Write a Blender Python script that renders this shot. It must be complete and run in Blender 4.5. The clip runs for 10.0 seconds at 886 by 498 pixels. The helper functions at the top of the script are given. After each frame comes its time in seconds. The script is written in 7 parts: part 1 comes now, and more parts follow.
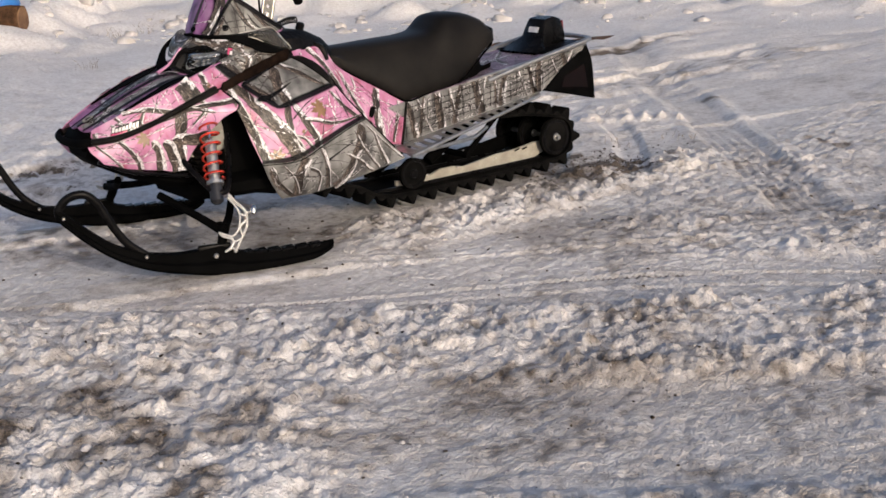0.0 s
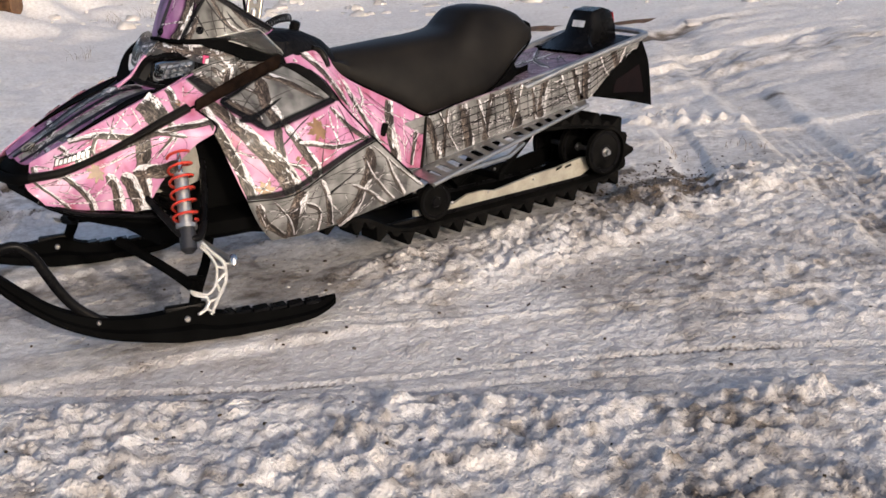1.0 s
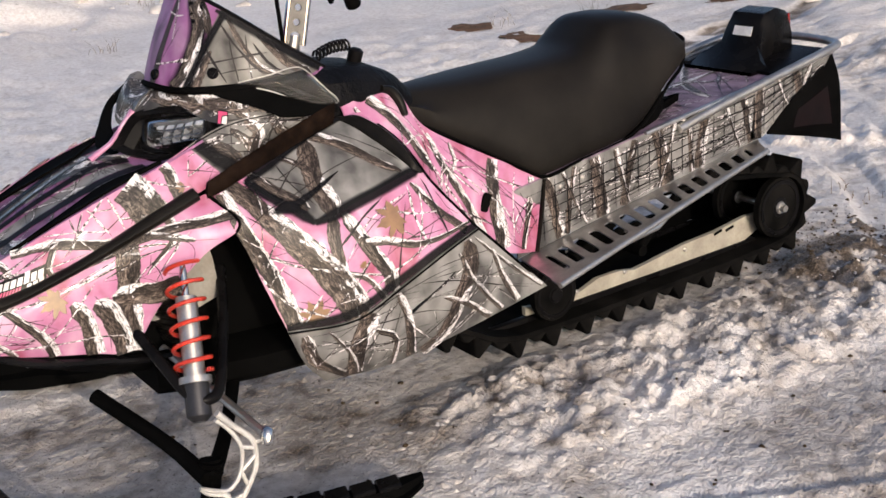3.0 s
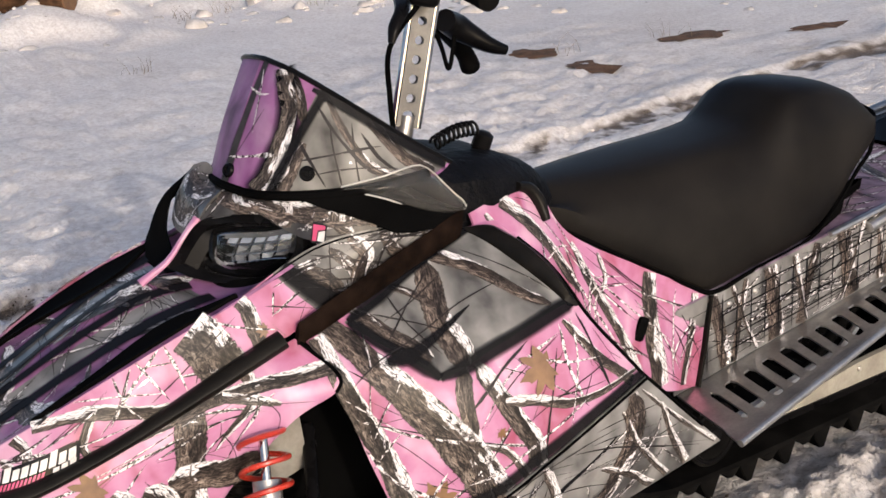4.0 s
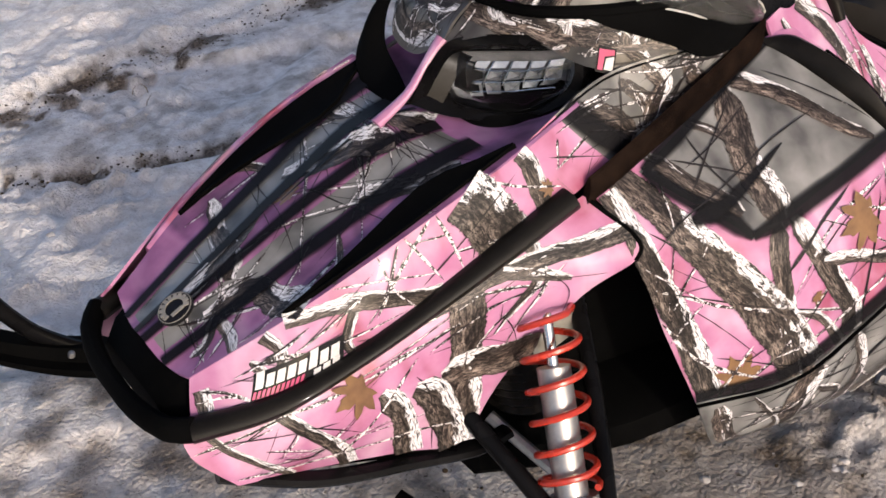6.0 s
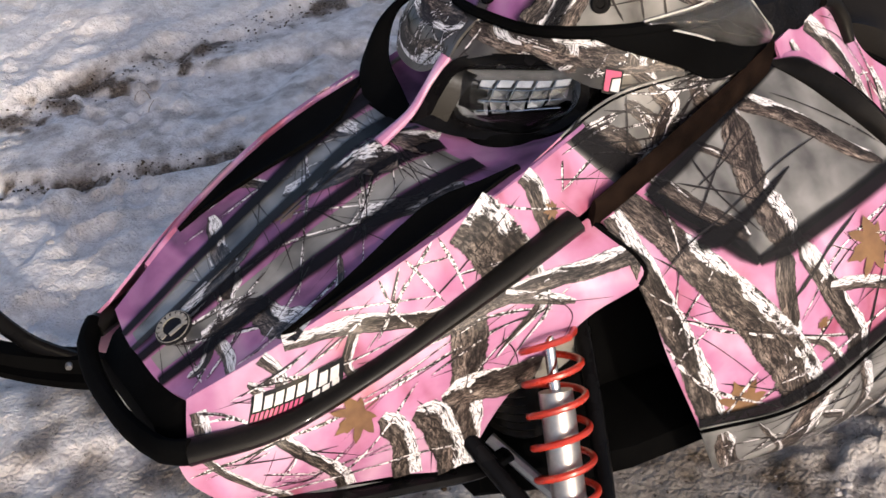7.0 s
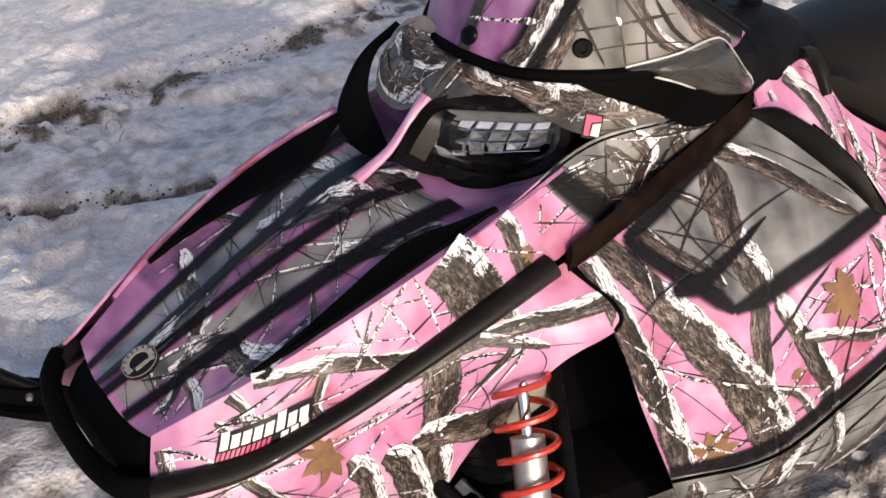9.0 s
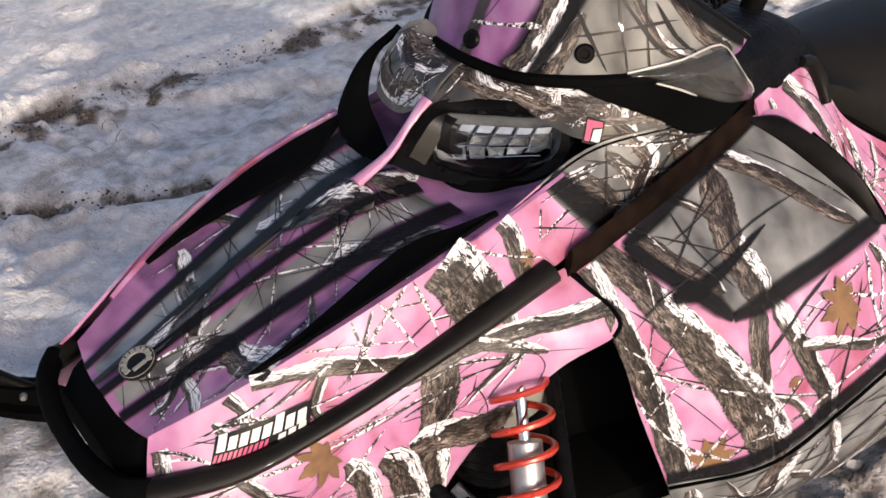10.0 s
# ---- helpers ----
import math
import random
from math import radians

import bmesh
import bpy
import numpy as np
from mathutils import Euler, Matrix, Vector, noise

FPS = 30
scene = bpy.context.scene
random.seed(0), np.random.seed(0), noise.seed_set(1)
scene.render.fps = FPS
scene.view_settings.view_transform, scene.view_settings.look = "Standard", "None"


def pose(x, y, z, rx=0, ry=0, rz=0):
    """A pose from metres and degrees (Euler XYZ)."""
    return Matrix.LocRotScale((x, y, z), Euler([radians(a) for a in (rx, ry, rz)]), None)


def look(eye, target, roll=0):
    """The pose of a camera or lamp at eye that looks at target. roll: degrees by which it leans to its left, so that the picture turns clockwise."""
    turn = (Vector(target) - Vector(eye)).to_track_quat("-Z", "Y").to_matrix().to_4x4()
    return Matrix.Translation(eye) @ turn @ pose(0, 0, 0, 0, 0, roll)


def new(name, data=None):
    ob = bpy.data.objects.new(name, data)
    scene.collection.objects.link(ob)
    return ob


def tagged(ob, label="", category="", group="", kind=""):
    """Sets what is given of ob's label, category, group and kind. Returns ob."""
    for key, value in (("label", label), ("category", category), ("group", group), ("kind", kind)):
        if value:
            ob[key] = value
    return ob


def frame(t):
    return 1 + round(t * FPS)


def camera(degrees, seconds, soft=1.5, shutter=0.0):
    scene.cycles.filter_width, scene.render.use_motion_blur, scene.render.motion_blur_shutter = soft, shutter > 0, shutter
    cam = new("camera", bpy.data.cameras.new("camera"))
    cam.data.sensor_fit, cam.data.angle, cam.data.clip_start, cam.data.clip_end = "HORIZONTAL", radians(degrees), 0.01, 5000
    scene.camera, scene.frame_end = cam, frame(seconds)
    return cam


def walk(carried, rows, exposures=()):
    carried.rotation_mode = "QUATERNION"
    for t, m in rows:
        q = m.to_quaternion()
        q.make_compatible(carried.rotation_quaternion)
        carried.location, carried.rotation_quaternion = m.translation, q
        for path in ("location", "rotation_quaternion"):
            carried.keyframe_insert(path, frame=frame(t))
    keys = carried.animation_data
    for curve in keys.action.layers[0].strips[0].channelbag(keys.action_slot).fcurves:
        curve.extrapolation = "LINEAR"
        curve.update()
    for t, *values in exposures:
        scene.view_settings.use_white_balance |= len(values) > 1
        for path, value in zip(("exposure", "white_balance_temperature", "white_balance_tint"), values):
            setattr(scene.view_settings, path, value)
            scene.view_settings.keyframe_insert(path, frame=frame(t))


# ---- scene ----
EXPOSURES = [(0.0, 0.06, 6500, 12), (1.0, 0.24, 6500, 12), (2.0, 0.20, 6500, 13), (3.5, 0.34, 6450, 13), (4.0, 0.18, 6450, 13), (4.5, 0.12, 6450, 13), (6.0, 0.28, 6450, 14), (10.0, 0.36, 6500, 14)]
# camera-begin
cam = camera(40.69, 10.0, soft=1.6)
walk(cam, [
    (0.0, look((-1.984, -4.464, 1.374), (-1.106, -3.324, 0.952), -2.56)),
    (0.5, look((-1.634, -4.016, 1.343), (-0.775, -2.869, 0.900), -3.01)),
    (1.0, look((-1.385, -3.678, 1.358), (-0.537, -2.526, 0.907), -3.06)),
    (1.5, look((-1.183, -3.351, 1.344), (-0.340, -2.195, 0.895), -3.11)),
    (2.0, look((-1.014, -3.047, 1.358), (-0.186, -1.890, 0.881), -3.30)),
    (2.2, look((-0.951, -2.907, 1.351), (-0.128, -1.753, 0.860), -3.26)),
    (3.3, look((-0.636, -2.245, 1.363), (0.140, -1.060, 0.870), -4.60)),
    (3.5, look((-0.610, -2.067, 1.395), (0.177, -0.893, 0.892), -3.73)),
    (4.0, look((-0.491, -1.760, 1.395), (0.274, -0.564, 0.911), -3.50)),
    (4.5, look((-0.417, -1.522, 1.414), (0.320, -0.327, 0.887), -4.04)),
    (5.0, look((-0.472, -1.301, 1.439), (0.320, -0.180, 0.834), -3.09)),
    (5.5, look((-0.563, -1.195, 1.457), (0.215, -0.136, 0.733), -2.67)),
    (6.0, look((-0.601, -1.190, 1.446), (0.066, -0.120, 0.633), -4.67)),
    (6.2, look((-0.600, -1.180, 1.463), (0.052, -0.111, 0.636), -4.78)),
    (7.5, look((-0.581, -1.164, 1.451), (0.105, -0.092, 0.657), -3.23)),
    (8.0, look((-0.581, -1.157, 1.452), (0.119, -0.087, 0.668), -2.55)),
    (8.5, look((-0.581, -1.152, 1.452), (0.127, -0.082, 0.675), -1.92)),
    (9.0, look((-0.586, -1.147, 1.450), (0.131, -0.079, 0.679), -1.27)),
    (9.5, look((-0.590, -1.144, 1.448), (0.136, -0.078, 0.682), -0.67)),
    (10.0, look((-0.593, -1.141, 1.448), (0.134, -0.076, 0.682), -0.36)),
], exposures=EXPOSURES)
# camera-end

SUN_TO = Vector((-0.15, -0.94, 0.31)).normalized()
world = bpy.data.worlds.new("winter_sky")
scene.world = world
world.use_nodes = True
sky = world.node_tree.nodes.new("ShaderNodeTexSky")
sky.sky_type, sky.sun_disc = "NISHITA", False
sky.air_density, sky.dust_density, sky.ozone_density = 0.7, 2.6, 0.5
sky.sun_elevation = math.asin(SUN_TO.z)
sky.sun_rotation = math.atan2(SUN_TO.x, SUN_TO.y)
world.node_tree.links.new(sky.outputs[0], world.node_tree.nodes["Background"].inputs[0])
world.node_tree.nodes["Background"].inputs[1].default_value = 0.15
sun = new("sun", bpy.data.lights.new("sun", "SUN"))
sun.data.energy, sun.data.angle, sun.data.color = 1.6, radians(0.6), (0.95, 0.87, 0.77)
sun.matrix_world = look(SUN_TO * 30, (0, 0, 0))

# ---- materials ----


def ramp(nt, fac, stops):
    r = nt.nodes.new("ShaderNodeValToRGB")
    el = r.color_ramp.elements
    while len(el) < len(stops):
        el.new(0.5)
    for e, (p, c) in zip(el, stops):
        e.position, e.color = p, (*c, 1) if len(c) == 3 else c
    nt.links.new(fac, r.inputs[0])
    return r.outputs[0]


def noise_tex(nt, vec, scale, detail=4.0, rough=0.55, dist=0.0):
    n = nt.nodes.new("ShaderNodeTexNoise")
    n.inputs["Scale"].default_value, n.inputs["Detail"].default_value = scale, detail
    n.inputs["Roughness"].default_value, n.inputs["Distortion"].default_value = rough, dist
    if vec is not None:
        nt.links.new(vec, n.inputs["Vector"])
    return n.outputs["Fac"]


def mix(nt, fac, a, b, mode="MIX"):
    m = nt.nodes.new("ShaderNodeMix")
    m.data_type, m.blend_type = "RGBA", mode
    for sock, v in ((m.inputs[0], fac), (m.inputs[6], a), (m.inputs[7], b)):
        if isinstance(v, (int, float)):
            sock.default_value = v
        elif isinstance(v, tuple):
            sock.default_value = (*v, 1)
        else:
            nt.links.new(v, sock)
    return m.outputs[2]


def bump(nt, height, strength, dist, bsdf):
    b = nt.nodes.new("ShaderNodeBump")
    b.inputs["Strength"].default_value, b.inputs["Distance"].default_value = strength, dist
    nt.links.new(height, b.inputs["Height"])
    nt.links.new(b.outputs[0], bsdf.inputs["Normal"])


def base_mat(name, rough=0.5, metal=0.0, coat=0.0):
    m = bpy.data.materials.new(name)
    m.use_nodes = True
    nt = m.node_tree
    b = nt.nodes["Principled BSDF"]
    b.inputs["Roughness"].default_value, b.inputs["Metallic"].default_value = rough, metal
    b.inputs["Coat Weight"].default_value, b.inputs["Coat Roughness"].default_value = coat, 0.05
    co = nt.nodes.new("ShaderNodeTexCoord").outputs["Object"]
    return m, nt, b, co


def worn(name, c1, c2, rough=0.5, metal=0.0, coat=0.0, big=6.0, fine=60.0, relief=0.15, depth=0.002):
    """A plain surface with blotches, grain, uneven gloss and fine relief."""
    m, nt, b, co = base_mat(name, rough, metal, coat)
    n1, n2 = noise_tex(nt, co, big, 4), noise_tex(nt, co, fine, 3)
    col = mix(nt, ramp(nt, n1, [(0.35, (0, 0, 0)), (0.68, (1, 1, 1))]), c1, c2)
    col = mix(nt, 0.35, col, ramp(nt, n2, [(0.3, (0.55, 0.55, 0.55)), (0.7, (1, 1, 1))]), "MULTIPLY")
    nt.links.new(col, b.inputs["Base Color"])
    r = nt.nodes.new("ShaderNodeMapRange")
    nt.links.new(n1, r.inputs[0])
    r.inputs[3].default_value, r.inputs[4].default_value = max(0.03, rough - 0.12), min(1, rough + 0.12)
    nt.links.new(r.outputs[0], b.inputs["Roughness"])
    if max(c1) < 0.08 and metal == 0:
        b.inputs["Specular IOR Level"].default_value = 0.02 if rough > 0.6 else 0.07 if rough < 0.42 else 0.10
    if relief:
        bump(nt, n2, relief, depth, b)
    return m


def vinyl(name, tones, coat=0.35, rough=0.42):
    """A printed wrap: soft out-of-focus patches of the tones, dark to light, under a gloss film."""
    m, nt, b, co = base_mat(name, rough, 0, coat)
    mp = nt.nodes.new("ShaderNodeMapping")
    nt.links.new(co, mp.inputs[0])
    mp.inputs["Rotation"].default_value = (0.3, 0.5, 0.4)
    mp.inputs["Scale"].default_value = (1.6, 1.0, 0.7)
    n1 = noise_tex(nt, mp.outputs[0], 9, 2, 0.4, 0.6)
    n2 = noise_tex(nt, co, 30, 3, 0.5, 0.3)
    k = len(tones) - 1
    col = ramp(nt, n1, [(0.33 + 0.32 * i / k, c) for i, c in enumerate(tones)])
    col = mix(nt, 0.22, col, ramp(nt, n2, [(0.35, tones[0]), (0.65, tones[-1])]))
    nt.links.new(col, b.inputs["Base Color"])
    b.inputs["Specular IOR Level"].default_value = 0.3
    n3 = noise_tex(nt, co, 250, 2)
    bump(nt, n3, 0.04, 0.0006, b)
    return m


def bark(name, dark, mid, light, white=0.62):
    """Printed bark: fibres and cracks along the strip, pale flakes toward one side, a ragged outline."""
    m, nt, b, co = base_mat(name, 0.45, 0, 0.12)
    b.inputs["Specular IOR Level"].default_value = 0.25
    uv = nt.nodes.new("ShaderNodeUVMap").outputs[0]
    sep = nt.nodes.new("ShaderNodeSeparateXYZ")
    nt.links.new(uv, sep.inputs[0])

    def mapped(x, y):
        mp = nt.nodes.new("ShaderNodeMapping")
        nt.links.new(uv, mp.inputs[0])
        mp.inputs["Scale"].default_value = (x, y, 1)
        return mp.outputs[0]

    def math_node(op, a, c, d=None):
        k = nt.nodes.new("ShaderNodeMath")
        k.operation = op
        for sock, v in zip(k.inputs, (a, c, d)):
            if isinstance(v, (int, float)):
                sock.default_value = v
            elif v is not None:
                nt.links.new(v, sock)
        return k.outputs[0]
    fibre = noise_tex(nt, mapped(46, 8), 1.0, 10, 0.82, 0.5)
    crack = noise_tex(nt, mapped(85, 22), 1.0, 6, 0.72, 0.6)
    speck = noise_tex(nt, co, 330, 4, 0.7)
    col = ramp(nt, fibre, [(0.40, dark), (0.49, mid), (0.56, light), (0.66, mid)])
    col = mix(nt, ramp(nt, crack, [(0.42, (0, 0, 0)), (0.47, (1, 1, 1))]), dark, col)
    col = mix(nt, 0.6, col, ramp(nt, speck, [(0.36, (0.25, 0.25, 0.25)), (0.62, (1.25, 1.25, 1.25))]), "MULTIPLY")
    zone = noise_tex(nt, mapped(15, 1.6), 1.0, 4, 0.6, 0.6)
    col = mix(nt, 0.9, col, ramp(nt, zone, [(0.34, (0.18, 0.17, 0.17)), (0.50, (0.75, 0.73, 0.72)), (0.64, (1.3, 1.28, 1.25))]), "MULTIPLY")
    col = mix(nt, 0.85, col, ramp(nt, sep.outputs["Y"], [(0.0, (0.45, 0.45, 0.45)), (0.26, (1.15, 1.12, 1.1)), (0.55, (0.42, 0.40, 0.39)), (0.70, (0.22, 0.21, 0.21)), (1.0, (0.5, 0.5, 0.5))]), "MULTIPLY")
    fleck = noise_tex(nt, mapped(70, 16), 1.0, 7, 0.78, 0.4)
    col = mix(nt, ramp(nt, fleck, [(0.555, (0, 0, 0)), (0.575, (1, 1, 1))]), col, (0.008, 0.006, 0.006))
    wander = noise_tex(nt, mapped(55, 5), 1.0, 9, 0.82, 0.2)
    clump = noise_tex(nt, mapped(11, 0.9), 1.0, 2, 0.5, 0.3)
    side_of = math_node("ADD", sep.outputs["Y"], math_node("MULTIPLY_ADD", wander, 0.95, -0.475))
    side_of = math_node("ADD", side_of, math_node("MULTIPLY_ADD", clump, 2.2, -1.1))
    flake = ramp(nt, side_of, [(white, (0, 0, 0)), (white + 0.02, (1, 1, 1))])
    chip = noise_tex(nt, mapped(75, 15), 1.0, 8, 0.80, 0.3)
    pale = mix(nt, ramp(nt, chip, [(0.46, (0, 0, 0)), (0.48, (1, 1, 1))]), dark, (0.84, 0.82, 0.83))
    col = mix(nt, flake, col, pale)
    rim = math_node("MINIMUM", sep.outputs["Y"], math_node("SUBTRACT", 1.0, sep.outputs["Y"]))
    torn = noise_tex(nt, mapped(150, 5), 1.0, 8, 0.82, 0.4)
    al = math_node("ADD", rim, math_node("MULTIPLY_ADD", torn, 0.26, -0.13))
    nt.links.new(col, b.inputs["Base Color"])
    nt.links.new(ramp(nt, al, [(0.035, (0, 0, 0)), (0.05, (1, 1, 1))]), b.inputs["Alpha"])
    return m


def dashed(name, dark, pale, share):
    """A thin printed twig: dark wood broken by frosted dashes."""
    m, nt, b, co = base_mat(name, 0.45, 0, 0.12)
    b.inputs["Specular IOR Level"].default_value = 0.25
    n1, n2 = noise_tex(nt, co, 95, 4, 0.7), noise_tex(nt, co, 380, 3, 0.6)
    f = mix(nt, 0.35, n1, n2)
    col = ramp(nt, f, [(share, pale), (share + 0.02, dark)])
    nt.links.new(col, b.inputs["Base Color"])
    return m


def glass(name, tint, rough=0.03, alpha=0.25):
    m, nt, b, co = base_mat(name, rough, 0, 0)
    b.inputs["Base Color"].default_value = (*tint, 1)
    b.inputs["Transmission Weight"].default_value = 1.0
    b.inputs["IOR"].default_value = 1.2
    n = noise_tex(nt, co, 40, 3)
    r = nt.nodes.new("ShaderNodeMapRange")
    nt.links.new(n, r.inputs[0])
    r.inputs[3].default_value, r.inputs[4].default_value = rough, rough + 0.05
    nt.links.new(r.outputs[0], b.inputs["Roughness"])
    return m


PINK = vinyl("pink_wrap", [(0.37, 0.085, 0.155), (0.49, 0.185, 0.335), (0.545, 0.245, 0.42), (0.66, 0.39, 0.54)])
GREY = vinyl("grey_wrap", [(0.055, 0.054, 0.053), (0.15, 0.148, 0.142), (0.225, 0.221, 0.213), (0.31, 0.305, 0.295)])
# Dimmed copy of the grey wrap; the shield's lower brightness is put into colour.
GREY_DIM = vinyl("dimmed_grey_shield_wrap", [(0.04, 0.038, 0.036), (0.13, 0.127, 0.118), (0.20, 0.195, 0.180), (0.29, 0.283, 0.265)], 0.05, 0.5)
# Darkened copy of the grey wrap: the brow's shade is in its colour.
BROW_SHADED = vinyl("shaded_brow_wrap", [(0.015, 0.014, 0.015), (0.05, 0.048, 0.047), (0.09, 0.086, 0.082), (0.17, 0.16, 0.15)], 0.4, 0.3)
# Purpler, darker copies of the pink wrap: shade is put into their colours.
PINK_SHIELD_SHADED = vinyl("shaded_pink_shield_wrap", [(0.09, 0.022, 0.085), (0.23, 0.075, 0.21), (0.32, 0.125, 0.30), (0.38, 0.21, 0.36)], 0.05, 0.5)
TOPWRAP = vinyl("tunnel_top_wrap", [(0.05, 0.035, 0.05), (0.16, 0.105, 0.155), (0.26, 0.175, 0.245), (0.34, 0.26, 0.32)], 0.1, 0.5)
PINK_SHADED = vinyl("shaded_pink_wrap", [(0.10, 0.04, 0.10), (0.27, 0.105, 0.24), (0.40, 0.16, 0.33), (0.44, 0.24, 0.38)], 0.05, 0.55)
BARK = bark("printed_bark", (0.010, 0.008, 0.008), (0.13, 0.10, 0.085), (0.42, 0.36, 0.31), 0.86)
BARK_PALE = bark("printed_pale_bark", (0.008, 0.007, 0.007), (0.085, 0.068, 0.058), (0.33, 0.285, 0.25), 0.60)
TWIG = dashed("printed_twig", (0.014, 0.011, 0.011), (0.40, 0.36, 0.35), 0.33)
TWIG_PALE = dashed("printed_pale_twig", (0.03, 0.02, 0.02), (0.86, 0.83, 0.83), 0.49)
LEAF = worn("printed_leaf", (0.27, 0.145, 0.06), (0.15, 0.07, 0.03), 0.35, 0, 0.5, 25, 90, 0)
FADE = worn("printed_dark_band", (0.006, 0.006, 0.007), (0.014, 0.013, 0.015), 0.3, 0, 0.25, 12, 80, 0)
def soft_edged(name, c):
    """Dark band for print and painted fold shade; edges fade out across its width."""
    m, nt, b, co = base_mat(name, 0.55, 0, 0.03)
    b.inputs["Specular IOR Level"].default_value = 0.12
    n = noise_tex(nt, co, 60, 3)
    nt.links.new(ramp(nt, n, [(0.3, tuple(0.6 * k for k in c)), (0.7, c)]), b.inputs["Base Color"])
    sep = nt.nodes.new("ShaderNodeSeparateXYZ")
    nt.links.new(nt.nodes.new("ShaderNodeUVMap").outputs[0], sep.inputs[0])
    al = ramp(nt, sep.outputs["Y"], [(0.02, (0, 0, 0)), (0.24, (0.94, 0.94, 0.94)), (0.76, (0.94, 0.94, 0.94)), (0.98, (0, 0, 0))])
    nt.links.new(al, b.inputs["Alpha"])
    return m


SOFT = soft_edged("soft_print_and_shade_band", (0.007, 0.0065, 0.008))
HAZE = soft_edged("printed_grey_band", (0.05, 0.047, 0.05))
PLASTIC = worn("black_plastic", (0.003, 0.003, 0.0033), (0.008, 0.0075, 0.008), 0.28, 0, 0, 9, 220, 0.2, 0.0005)
COVER = worn("black_cover_fabric", (0.0025, 0.0025, 0.0032), (0.007, 0.007, 0.009), 0.55, 0, 0, 16, 60, 0.9, 0.006)
MATTE = worn("black_matte_plastic", (0.0016, 0.0016, 0.0016), (0.004, 0.004, 0.004), 0.75, 0, 0, 9, 180, 0.3, 0.0008)
SATIN = worn("black_satin_trim", (0.006, 0.0055, 0.005), (0.014, 0.0125, 0.011), 0.36, 0, 0.04, 14, 260, 0.2, 0.0005)
FOAM = worn("brown_black_foam_strap", (0.006, 0.0038, 0.003), (0.018, 0.011, 0.008), 0.9, 0, 0, 30, 420, 0.8, 0.002)
SEATMAT = worn("black_seat_vinyl", (0.007, 0.0062, 0.0058), (0.017, 0.015, 0.013), 0.46, 0, 0.0, 5, 320, 0.35, 0.0007)
RUBBER = worn("track_rubber", (0.003, 0.003, 0.003), (0.010, 0.0095, 0.009), 0.8, 0, 0, 14, 160, 0.4, 0.001)
ALU = worn("bare_aluminium", (0.62, 0.60, 0.57), (0.42, 0.40, 0.38), 0.36, 0.9, 0, 14, 180, 0.2, 0.0006)
GUN = worn("dark_grey_metal", (0.05, 0.05, 0.055), (0.025, 0.025, 0.028), 0.4, 0.5, 0, 14, 180, 0.2, 0.0006)
CHROME = worn("polished_metal", (0.75, 0.74, 0.72), (0.5, 0.49, 0.47), 0.16, 1.0, 0, 20, 200, 0.05, 0.0004)
RAILMAT = worn("cream_rail_paint", (0.44, 0.41, 0.34), (0.27, 0.245, 0.20), 0.5, 0, 0.1, 10, 120, 0.15, 0.0006)
RISER = worn("brushed_riser_metal", (0.17, 0.165, 0.155), (0.11, 0.105, 0.10), 0.5, 0.3, 0, 14, 180, 0.2, 0.0006)
SHEET = worn("dull_sheet_metal", (0.36, 0.34, 0.30), (0.24, 0.22, 0.19), 0.55, 0.15, 0, 12, 120, 0.2, 0.0006)
RED = worn("red_spring_paint", (0.62, 0.045, 0.02), (0.42, 0.03, 0.015), 0.3, 0, 0.5, 20, 150, 0.1, 0.0005)
REDDARK = worn("red_print", (0.005, 0.0008, 0.0008), (0.0025, 0.0005, 0.0005), 0.45, 0, 0.1, 20, 100, 0)
WHITE = worn("white_print", (0.82, 0.80, 0.79), (0.66, 0.64, 0.63), 0.35, 0, 0.4, 30, 200, 0)
WHITEMETAL = worn("white_cast_metal", (0.74, 0.72, 0.68), (0.52, 0.50, 0.46), 0.45, 0.2, 0.1, 25, 160, 0.2, 0.0008)
HOTPINK = worn("hot_pink_print", (0.68, 0.06, 0.2), (0.5, 0.04, 0.13), 0.35, 0, 0.4, 30, 120, 0)
LAMPRED = worn("tail_lamp_red", (0.35, 0.01, 0.01), (0.2, 0.008, 0.008), 0.15, 0, 0.8, 20, 90, 0)
CLEAR = glass("clear_plastic", (0.95, 0.96, 0.97))
LENS = glass("headlamp_lens", (0.97, 0.98, 1.0), 0.01)
SMOKE = glass("smoked_plastic", (0.80, 0.79, 0.77), 0.04)
SMOKE.node_tree.nodes["Principled BSDF"].inputs["Transmission Weight"].default_value = 0.96
DULL = worn("lamp_facet_grey", (0.34, 0.35, 0.37), (0.18, 0.185, 0.20), 0.2, 0.5, 0, 18, 90, 0.1, 0.0005)
# Pale tone for lamp facets and for sky and snow mirrored in the lens.
MIRROR = worn("lamp_facet_and_reflection", (0.55, 0.57, 0.60), (0.34, 0.35, 0.38), 0.24, 0.55, 0, 18, 90, 0.1, 0.0005)

# ---- shaping helpers ----
CY = 0.02


def cr(P, n):
    """A smooth curve through the points P, n steps a span."""
    P = np.asarray(P, float)
    Q = np.vstack([2 * P[0] - P[1], P, 2 * P[-1] - P[-2]])
    out = []
    for i in range(len(P) - 1):
        a, b, c, d = Q[i:i + 4]
        for k in range(n):
            t = k / n
            out.append(0.5 * (2 * b + (c - a) * t + (2 * a - 5 * b + 4 * c - d) * t * t + (3 * b - a - 3 * c + d) * t ** 3))
    out.append(P[-1])
    return np.array(out)


